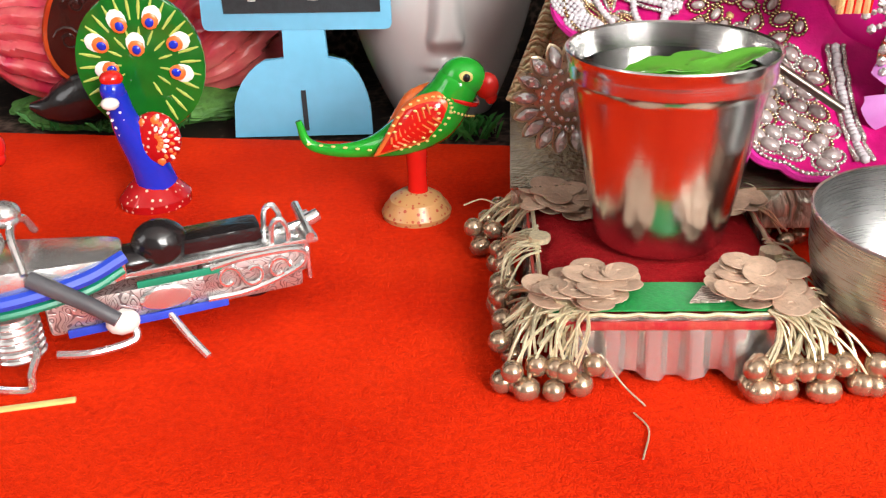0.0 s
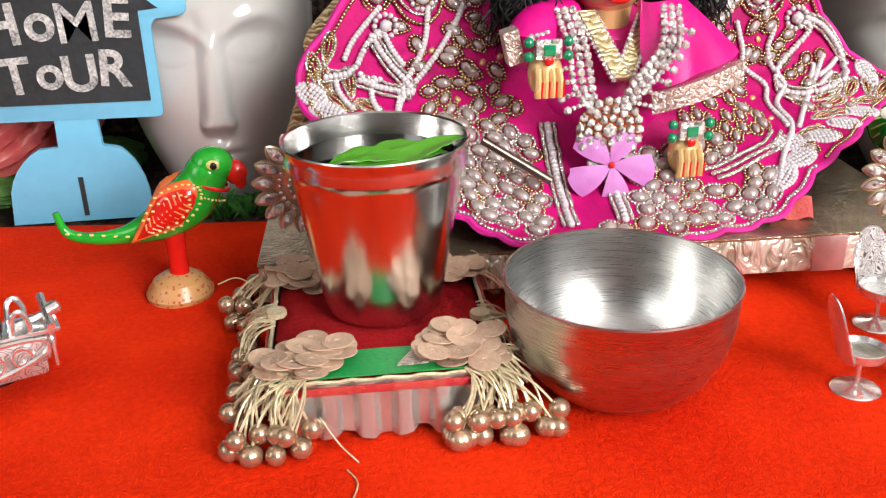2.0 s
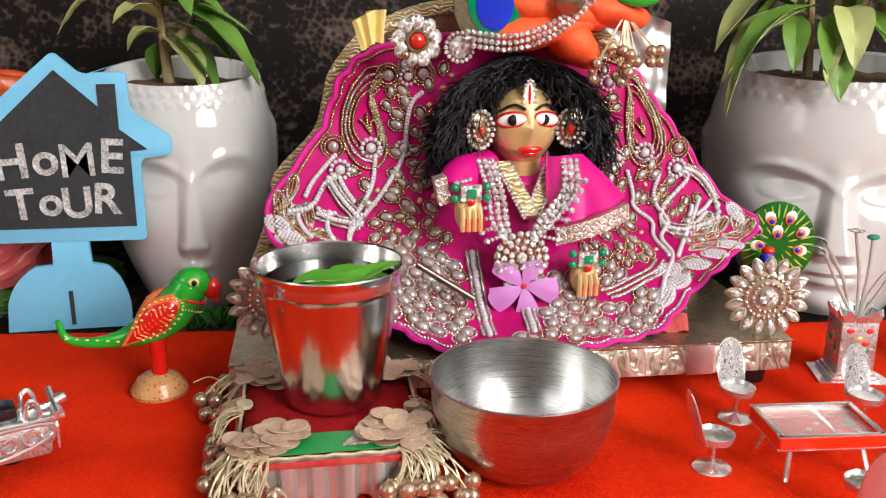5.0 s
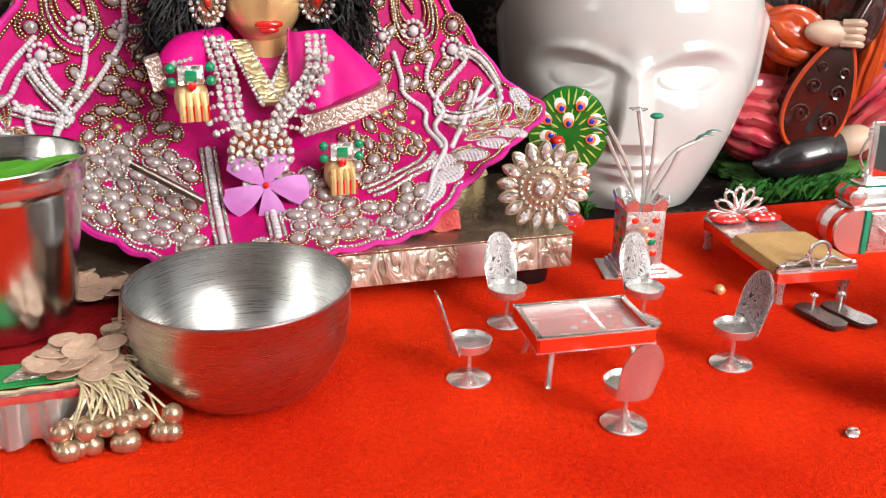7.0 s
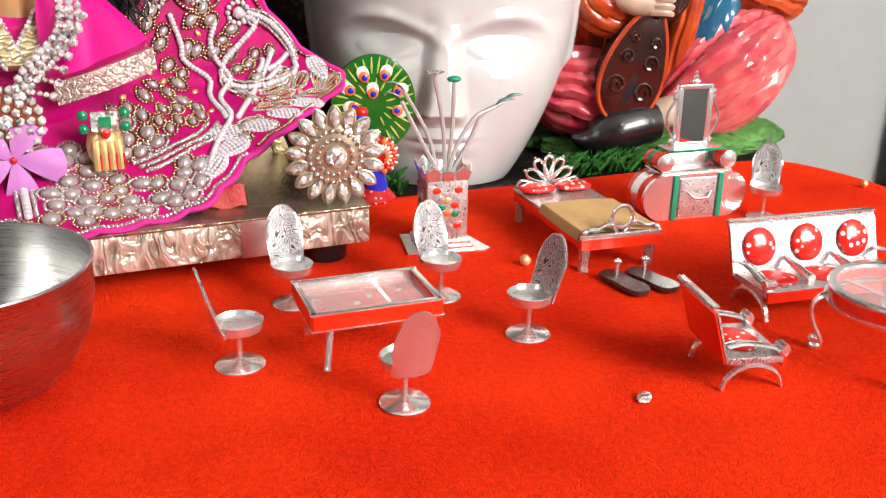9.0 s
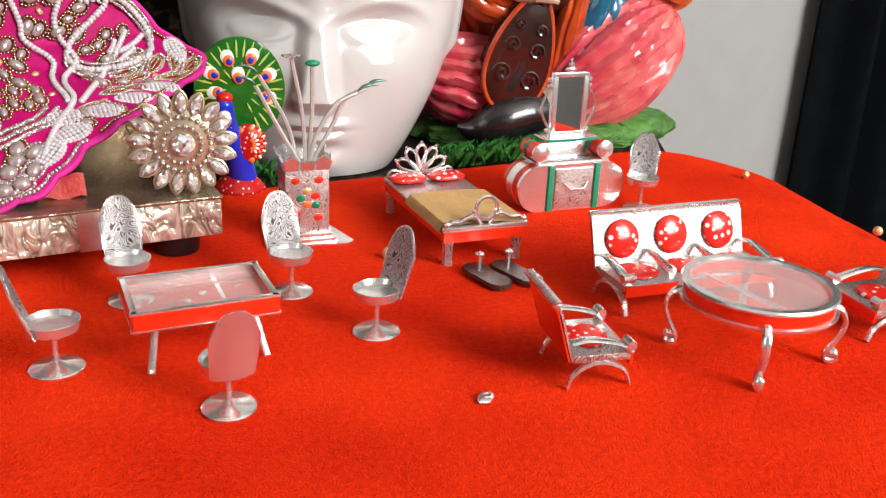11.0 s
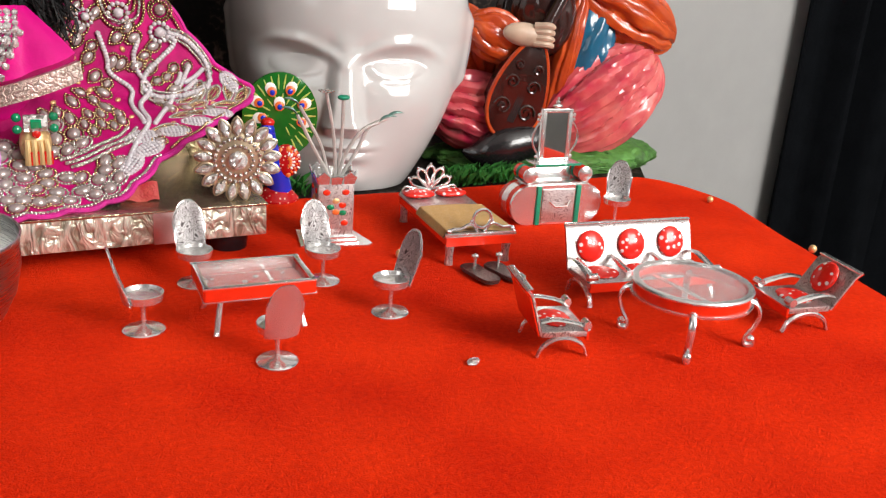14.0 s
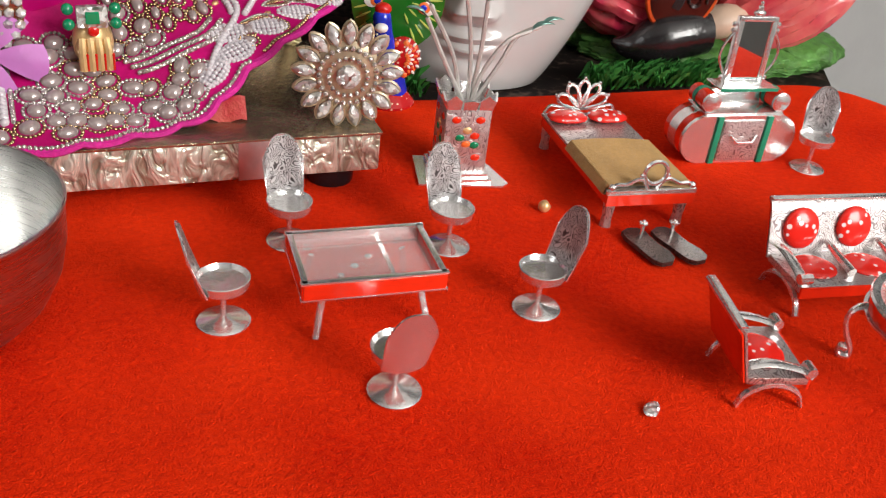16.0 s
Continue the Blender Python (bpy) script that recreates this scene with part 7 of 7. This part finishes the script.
neck = thing("rhinestone_necklace", "sparkling rhinestone necklace with a round pendant on the doll", "necklace", pose(0, 0, 0))
stones, small = Beads(1), Beads(1)
for s, x0 in ((-1, 0.1750), (1, 0.2150)):
    for row in range(3):
        dy = 0.006 * (s > 0)
        pts = curve([(x0 + s * 0.0036 * row, 0.390 - dy, 0.1210), (x0 - s * 0.0035 + s * 0.0038 * row, 0.379 - dy, 0.1060), (0.1870 + s * (0.0075 + 0.0038 * row), 0.370 - dy, 0.0900), (0.1870 + s * 0.0060, 0.366, 0.0790)], 6)
        (stones if row < 2 else small).string(pts, 0.0022 if row < 2 else 0.0018, 1.7)
    for k in range(7):
        q = Vector((0.1870 + s * (0.0120 + 0.0026 * k), 0.3665 + 0.001 * k - 0.004 * (s > 0), 0.0840 + 0.0052 * k))
        small.string([q, q + Vector((s * 0.0060, -0.001, -0.0016))], 0.0013, 1.9)
        stones.add(q + Vector((s * 0.0075, -0.001, -0.0022)), (0.0021, 0.0014, 0.0021))
for rr, n, r in ((0.0, 1, 0.0036), (0.0058, 9, 0.0020), (0.0098, 14, 0.0021), (0.0138, 19, 0.0022)):
    for k in range(n):
        a = 2 * math.pi * k / n
        stones.add((0.1870 + rr * math.cos(a), 0.3650 + 0.0006 * rr, 0.0715 + rr * math.sin(a)), (r, r * 0.7, r))
for k in range(9):
    stones.add((0.1870 + 0.002 * (k - 4), 0.366, 0.0570 - 0.0014 * (4 - abs(k - 4))), 0.0019)
part("pendant_plate", lathe(B(), [(0, 0), (0.0150, 0), (0.0150, 0.0012), (0, 0.0016)], 28, pose(0.1870, 0.3670, 0.0715, 90, 0, 0)), GOLD_BEAD, neck, "gold pendant plate")
stones.done("stone_setting", CRYSTAL, neck, "rhinestones", "stuff")
small.done("stone_fringe", CRYSTAL, neck, "fine rhinestones", "stuff")
collar = thing("lace_collar", "silver lace collar in a V round the doll's neck", "collar", pose(0, 0, 0))
for s in (-1, 1):
    part("lace_band", sheet(B(), lambda u, v: (0.1985 + s * (0.0150 * (1 - u) + 0.0075 * (v - 0.5)) - 0.004 * u, 0.3985 - 0.0235 * u, 0.1180 - 0.0260 * u), 10, 3, 0.002), GOLD_LACE, collar)

cb = Beads(1)
for s in (-1, 1):
    for off in (-0.0044, 0.0044):
        cb.string([(0.1985 + s * (0.0150 * (1 - u / 8) + off) - 0.004 * u / 8, 0.3975 - 0.0240 * u / 8, 0.1180 - 0.0260 * u / 8) for u in range(9)], 0.0013, 1.8)
cb.done("rhinestone_edge", CRYSTAL, collar, "", "stuff")
for x, tilt in ((0.1705, 12), (0.2235, -12)):
    e = thing("jewelled_earring", "round gold earring with rhinestones and a red stone", "earring", pose(x, 0.4010, 0.1370, 0, 0, tilt), "doll earrings")
    part("plate", ball(B(), (0, 0, 0), (0.0078, 0.0022, 0.0105), 2), GOLD_BEAD, e)
    rb = Beads(1)
    for k in range(20):
        a = 2 * math.pi * k / 20
        rb.add((0.0078 * math.cos(a), -0.0016, 0.0105 * math.sin(a)), 0.0015)
    for k in range(12):
        a = 2 * math.pi * k / 12
        rb.add((0.0046 * math.cos(a), -0.0026, 0.0060 * math.sin(a)), 0.0012)
    rb.done("rhinestone_ring", CRYSTAL, e, "", "stuff")
    part("red_stone", ball(B(), (0, -0.0030, 0), (0.0016, 0.0012, 0.0024), 2), GEM_RED, e)

for x, z in ((0.1585, 0.1090), (0.2255, 0.0690)):
    w = thing("jewelled_bracelet", "square rhinestone bracelet with green stones on the doll's wrist", "bracelet", pose(x, 0.3665, z), "doll bracelets")
    part("square_plate", box(B(), (0, 0, 0), (0.0115, 0.004, 0.0085), 0.001), CRYSTAL, w)
    part("green_stone", box(B(), (0, -0.0022, 0), (0.0052, 0.0014, 0.0048), 0.0005), GEM_GREEN, w)
    for s in (-1, 1):
        for q in (-1, 1):
            part("side_stone", ball(B(), (s * 0.0086, 0.0, q * 0.0030), 0.0024, 2), GEM_GREEN, w)

mark = thing("forehead_ornament", "narrow rhinestone forehead ornament with a red line", "ornament", pose(0.1978, 0.3965, 0.1555))
fb = Beads(1)
for k in range(16):
    a = 2 * math.pi * k / 16
    fb.add((0.0036 * math.cos(a), 0, 0.0088 * math.sin(a)), 0.0012)
fb.done("rhinestone_ring", CRYSTAL, mark, "", "stuff")
part("white_field", ball(B(), (0, 0.0008, 0), (0.0034, 0.0008, 0.0084), 2), PAINT_WHITE, mark)
part("red_line", ball(B(), (0, 0.0, 0.001), (0.0008, 0.0008, 0.0062), 2), PAINT_RED, mark)

flower = thing("periwinkle_flower", "fresh lilac periwinkle flower with five petals on the dress", "flower", pose(0.1880, 0.3640, 0.0560, -12, 0, 0))
for k in range(5):
    part("petal", sheet(B(), lambda u, v: (0.0205 * u * math.sin((v - 0.5) * 0.95 * (1.25 - 0.55 * u)) * 1.05 + 0.002 * u * u, -0.0015 * math.sin(u * 3) + 0.0022 * abs(v - 0.5) * u, 0.0205 * u * math.cos((v - 0.5) * 0.9) * (1 - 0.10 * (v > 0.8))), 10, 8, 0.0005), PETAL, flower, m=pose(0, 0, 0, 0, 72 * k + 24, 0))
part("eye", ball(B(), (0, -0.0012, 0), 0.0016, 2), PAINT_RED, flower, "dark pink flower eye")

solid("flute", lathe(B(), [(0.0012, 0), (0.0019, 0), (0.0020, 0.036), (0.0012, 0.036)], 14, Matrix.Translation((0.1290, 0.3640, 0.0715)) @ Vector((0.0255, -0.004, -0.0165)).to_track_quat("Z", "Y").to_matrix().to_4x4(), close=True), DARK_PIPE, Matrix.Identity(4), "small dark metal flute lying across the dress", "flute")

# turban with its feather, jewelled flower, pearl strings and bead tassels
turban = thing("turban", "orange cloth turban with pearl strings and a peacock feather", "turban", pose(0.2050, 0.4150, 0.1780))
for k, (x, z, rx, rz, tilt) in enumerate(((0.0, 0.014, 0.040, 0.012, -8), (0.006, 0.024, 0.038, 0.011, 10), (0.020, 0.006, 0.020, 0.012, 38), (0.038, 0.024, 0.030, 0.010, 14))):
    bm2 = ball(B(), (x, 0, z), (rx, 0.024, rz), 3, pose(0, 0, 0, 0, tilt, 0))
    for v in bm2.verts:
        v.co.z += 0.0012 * math.sin(v.co.x * 260 + k)
    part("fold", bm2, ORANGE_CLOTH, turban)
tb = Beads(1)
for row in range(3):
    tb.string(curve([(-0.044, -0.024, 0.006 + 0.0035 * row), (-0.020, -0.029, 0.004 + 0.0035 * row), (0.004, -0.028, 0.012 + 0.0035 * row), (0.026, -0.024, 0.030 + 0.0035 * row)], 6), 0.0017, 1.9)
tb.done("pearl_string", CRYSTAL, turban, "rhinestone strings", "stuff")
fe = part("feather", slab(B(), [(-0.028 + 0.022 * math.sin(t) * (1 + 0.2 * math.cos(t)), 0.034 - 0.030 * math.cos(t)) for t in [2 * math.pi * k / 28 for k in range(28)]], -0.0170, -0.0155, bevel=0.0003), FEATHER, turban, "peacock feather with a blue eye")
part("feather_ring", ball(B(), (-0.028, -0.0175, 0.030), (0.0150, 0.0010, 0.0200), 3), GEM_GREEN, fe)
part("feather_eye", ball(B(), (-0.028, -0.0185, 0.027), (0.0105, 0.0010, 0.0140), 3), PAINT_BLUE, fe)
part("green_jewel", ball(B(), (0.052, -0.022, 0.030), (0.0120, 0.005, 0.0045), 3), PAINT_GREEN, turban, "bright green oval jewel")
part("gold_medallion", lathe(B(), [(0, 0), (0.0085, 0), (0.0085, 0.002), (0.004, 0.004), (0, 0.004)], 20, pose(0.010, -0.028, 0.030, 90, 0, 0)), GOLD_BEAD, turban)

jf = thing("jewelled_flower", "silver flower ornament with a red stone on the throne back", "ornament", pose(0.1350, 0.4000, 0.1860))
for k in range(9):
    a = 360 * k / 9
    part("petal", ball(B(), pose(0, 0, 0, 0, a, 0) @ Vector((0, 0, 0.0098)), (0.0042, 0.0026, 0.0046), 2), CRYSTAL, jf)
part("ring", lathe(B(), [(0.0045, 0), (0.0066, 0), (0.0062, 0.003), (0.0048, 0.003)], 20, pose(0, 0, 0, 90, 0, 0), close=True), GOLD_BEAD, jf)
part("red_stone", ball(B(), (0, -0.002, 0), (0.0046, 0.0030, 0.0046), 2), GEM_RED, jf)
part("gold_stud", ball(B(), (-0.0065, -0.003, -0.0072), 0.0026, 2), GOLD_BEAD, jf)
cs = thing("round_brooch", "round clear crystal brooch ringed with beads", "brooch", pose(0.1580, 0.3980, 0.1825))
part("crystal", ball(B(), (0, 0, 0), (0.0064, 0.0034, 0.0064), 2), CRYSTAL, cs)
rb = Beads(1)
for k in range(18):
    a = 2 * math.pi * k / 18
    rb.add((0.0076 * math.cos(a), -0.0005, 0.0076 * math.sin(a)), 0.0014)
rb.done("bead_ring", CRYSTAL, cs, "", "stuff")
solid("yellow_tassel", sheet(B(), lambda u, v: (-0.0085 + 0.017 * u * (0.55 + 0.45 * v), 0.002 * math.sin(u * 12), -0.0075 + 0.016 * v + 0.002 * math.sin(u * 3)), 14, 6, 0.003), PAINT_YELLOW, pose(0.1140, 0.4050, 0.1910, 0, -18, 0), "pale yellow silk tassel on the throne back", "tassel")

tas = thing("bead_tassel", "hanging cluster of bronze pearl beads on gold threads", "tassel", pose(0.2470, 0.3960, 0.1760))
for k in range(17):
    q = Vector((hr.uniform(-0.013, 0.011), hr.uniform(-0.008, 0.004), hr.uniform(-0.016, 0.006))) if k < 13 else Vector((0.019 + 0.005 * (k % 2), -0.004, -0.002 + 0.006 * ((k - 13) // 2)))
    part("bead", ball(B(), q, 0.0035, 2), BRONZE_BEAD, tas)
    part("thread", tube(B(), curve([(0.004, 0, 0.024), (q.x * 0.6 + 0.002, -0.002, 0.010), q], 4), 0.0005, 5), THREAD, tas)

solid("silver_foil_sheet", sheet(B(), lambda u, v: (0.265 + 0.060 * u, 0.500 + 0.004 * noise.noise((u * 6, v * 6, 3)), 0.135 + 0.075 * v - 0.02 * u), 24, 24, 0.0006), surface("crumpled_foil", (0.42, 0.41, 0.40), 0.4, metal=0.8, vary=0.6, scale=60, bump=0.35, bump_scale=90), Matrix.Identity(4), "crumpled silver foil behind the throne", "foil")
solid("purple_blossom", ball(ball(ball(B(), (0, 0, 0), (0.010, 0.003, 0.007), 2), (0.010, 0.001, 0.003), (0.007, 0.003, 0.006), 2), (-0.004, 0.001, 0.008), (0.006, 0.003, 0.007), 2), PETAL, pose(0.0800, 0.4600, 0.0960), "pale purple blossom tucked beside the throne", "flower")


# ---- glazed clay musicians ----
def musician(m, label):
    bm = B()

    def blob(c, r, mat, rot=(0, 0, 0)):
        n0 = len(bm.faces)
        ball(bm, c, r, 3, pose(0, 0, 0, *rot))
        paint(bm, n0, mat)

    def drape(c, r, rot, mat, folds, depth, twist=0.0, nu=40, nv=120):
        """A swelling of cloth whose folds run from one end to the other along local x."""
        n0 = len(bm.faces)
        mm = pose(*c, *rot)
        rings = []
        for i in range(nu + 1):
            a = math.pi * (0.02 + 0.96 * i / nu)
            ring = []
            for k in range(nv):
                th = 2 * math.pi * k / nv
                d = Vector((math.cos(a), math.sin(a) * math.cos(th), math.sin(a) * math.sin(th)))
                ph = folds * th / 2 + twist * math.cos(a) + 1.5 * noise.noise(d * 1.6 + Vector(c) * 40) + 0.5 * noise.noise(d * 5)
                g = abs(math.sin(ph)) ** 0.7 - 0.62 + 0.25 * abs(math.sin(2.3 * ph + 1))
                f = 1 + depth * g * math.sin(a) ** 0.6
                ring.append(bm.verts.new(mm @ Vector((r[0] * d.x * (1 + 0.3 * depth * g), r[1] * d.y * f, r[2] * d.z * f))))
            rings.append(ring)
        for a, b in zip(rings, rings[1:]):
            for k in range(nv):
                bm.faces.new((a[k], a[(k + 1) % nv], b[(k + 1) % nv], b[k]))
        bm.faces.new(rings[0])
        bm.faces.new(rings[-1])
        paint(bm, n0, mat)

    # mossy base: a low uneven mound
    for c, r in (((0.0, 0.0, 0.004), (0.100, 0.050, 0.0150)), ((0.070, 0.006, 0.008), (0.044, 0.038, 0.0125))):
        n0 = len(bm.verts)
        ball(bm, (0, 0, 0), r, 5, mat=5)
        bm.verts.ensure_lookup_table()
        for v in bm.verts[n0:]:
            v.co = Vector(c) + v.co * (1 + 0.07 * noise.noise(v.co * 60) + 0.07 * noise.noise(v.co * 190))
    # spread skirt: folds sweep from the knee to the hip
    drape((0.048, -0.008, 0.056), (0.060, 0.038, 0.040), (0, -34, 0), 1, 17, 0.20, 1.2)
    drape((0.072, -0.002, 0.072), (0.034, 0.034, 0.035), (0, -60, 10), 1, 13, 0.18, 0.8)
    drape((-0.062, -0.004, 0.044), (0.046, 0.034, 0.031), (0, 16, 0), 1, 15, 0.20, 1.0)
    drape((-0.012, 0.010, 0.086), (0.070, 0.024, 0.030), (0, 80, 0), 3, 11, 0.16)
    drape((-0.064, 0.004, 0.094), (0.034, 0.018, 0.019), (0, 70, 0), 0, 9, 0.16)
    drape((-0.054, -0.026, 0.106), (0.026, 0.015, 0.019), (0, 24, 0), 0, 9, 0.18)
    drape((0.064, -0.004, 0.128), (0.054, 0.026, 0.026), (0, 28, 0), 0, 11, 0.22, 1.5)
    drape((0.030, -0.008, 0.094), (0.046, 0.020, 0.024), (0, -74, 0), 2, 9, 0.16)
    # scarf hanging over the chest, dark waistcoat behind the lute
    drape((0.010, -0.014, 0.088), (0.060, 0.014, 0.011), (0, -78, 0), 0, 7, 0.18)
    drape((-0.012, -0.016, 0.126), (0.036, 0.020, 0.026), (0, 80, 0), 3, 7, 0.10)
    # lute: pear-shaped body with a raised orange rim and carved scrolls
    mm = pose(-0.036, -0.036, 0.068, 0, 16, 0)
    rim_ = []
    for k in range(40):
        t = 2 * math.pi * k / 40
        rim_.append((0.0225 * math.sin(t) * (1 - 0.30 * math.cos(t)), 0.040 * math.cos(t)))
    slab(bm, rim_, -0.012, 0.004, mm, mat=3, bevel=0.002)
    tube(bm, [mm @ Vector((x, -0.0105, z)) for x, z in rim_], 0.0019, 6, loop=True, mat=0)
    for s_ in (-1, 1):
        for cz, r0 in ((-0.016, 0.0075), (0.004, 0.0058), (0.018, 0.0040)):
            tube(bm, [mm @ Vector((s_ * (0.0095 * (1 - cz * 8) + r0 * (1 - k / 22) * math.cos(k * 0.55)), -0.0124, cz + r0 * (1 - k / 22) * math.sin(k * 0.55))) for k in range(18)], 0.0011, 5, mat=3)
    tube(bm, [(-0.026, -0.044, 0.100), (0.006, -0.036, 0.160), (0.020, -0.030, 0.185)], [0.0060, 0.0045, 0.0050], 10, mat=3)
    for s_ in (-0.0024, -0.0008, 0.0008, 0.0024):
        tube(bm, [mm @ Vector((s_, -0.0128, -0.026)), (0.002 + s_, -0.0420, 0.160)], 0.0005, 5, mat=6)
    blob((-0.036, -0.046, 0.110), (0.019, 0.008, 0.0090), 4, (0, 6, 0))
    for k in range(4):
        tube(bm, curve([(-0.030, -0.050, 0.117 - 0.0042 * k), (-0.020, -0.0545, 0.118 - 0.0046 * k), (-0.0145, -0.050, 0.1165 - 0.0046 * k)], 3), [0.0030 - 0.00015 * q for q in range(7)], 8, mat=4)
    # pointed dark shoe and pale ankle
    tube(bm, curve([(-0.016, -0.038, 0.027), (-0.034, -0.042, 0.025), (-0.058, -0.044, 0.019), (-0.070, -0.044, 0.017), (-0.080, -0.044, 0.019)], 5), [0.0150 + 0.0002 * k for k in range(8)] + [0.0162 - 0.0012 * k for k in range(13)], 14, mat=6)
    blob((-0.004, -0.034, 0.033), (0.020, 0.013, 0.011), 4, (0, -14, 0))
    blob((-0.012, 0.006, 0.165), (0.018, 0.018, 0.024), 4)
    drape((-0.012, 0.008, 0.184), (0.026, 0.025, 0.016), (0, 10, 0), 0, 11, 0.12)
    return solid("musician_figurine", bm, [ORANGE_CLAY, PINK_CLAY, BLUE_CLAY, BROWN_CLAY, PALE_CLAY, MOSS_CLAY, BLACK_PAINT], m, label, "figurine", group="clay musicians")


musician(pose(0.6190, 0.4780, -0.006, 0, 0, -16) @ Matrix.Diagonal((0.94, 0.94, 0.98, 1)), "glazed clay musician figurine in orange and pink playing a brown lute")
musician(pose(-0.1700, 0.5750, -0.006, 0, 0, 14), "glazed clay musician figurine in orange and pink behind the sign")
grass_rng = random.Random(5)
gv, gf = [], []
for k in range(900):
    x = grass_rng.uniform(0.505, 0.61) if k % 3 else grass_rng.choice((grass_rng.uniform(-0.008, 0.03), grass_rng.uniform(0.36, 0.40), grass_rng.uniform(-0.24, -0.15)))
    y = cloth_edge_y(x) + grass_rng.uniform(0.006, 0.030)
    h, a, b = grass_rng.uniform(0.004, 0.010), grass_rng.uniform(0, 6.28), grass_rng.uniform(-0.009, 0.009)
    i = len(gv)
    w = 0.0008
    gv += [(x - w * math.cos(a), y - w * math.sin(a), -0.004), (x + w * math.cos(a), y + w * math.sin(a), -0.004), (x + b * 0.5, y - 0.003, h * 0.7), (x + b, y - 0.006, h)]
    gf += [(i, i + 1, i + 2), (i, i + 2, i + 3), (i + 1, i + 3, i + 2)]
gme = bpy.data.meshes.new("artificial_grass")
gme.from_pydata(gv, [], gf)
gme.materials.append(surface("plastic_grass", (0.035, 0.18, 0.03), 0.45, vary=0.4, scale=80))
tagged(new("artificial_grass", gme), "dark green artificial grass tufts behind the cloth", "grass", kind="stuff")
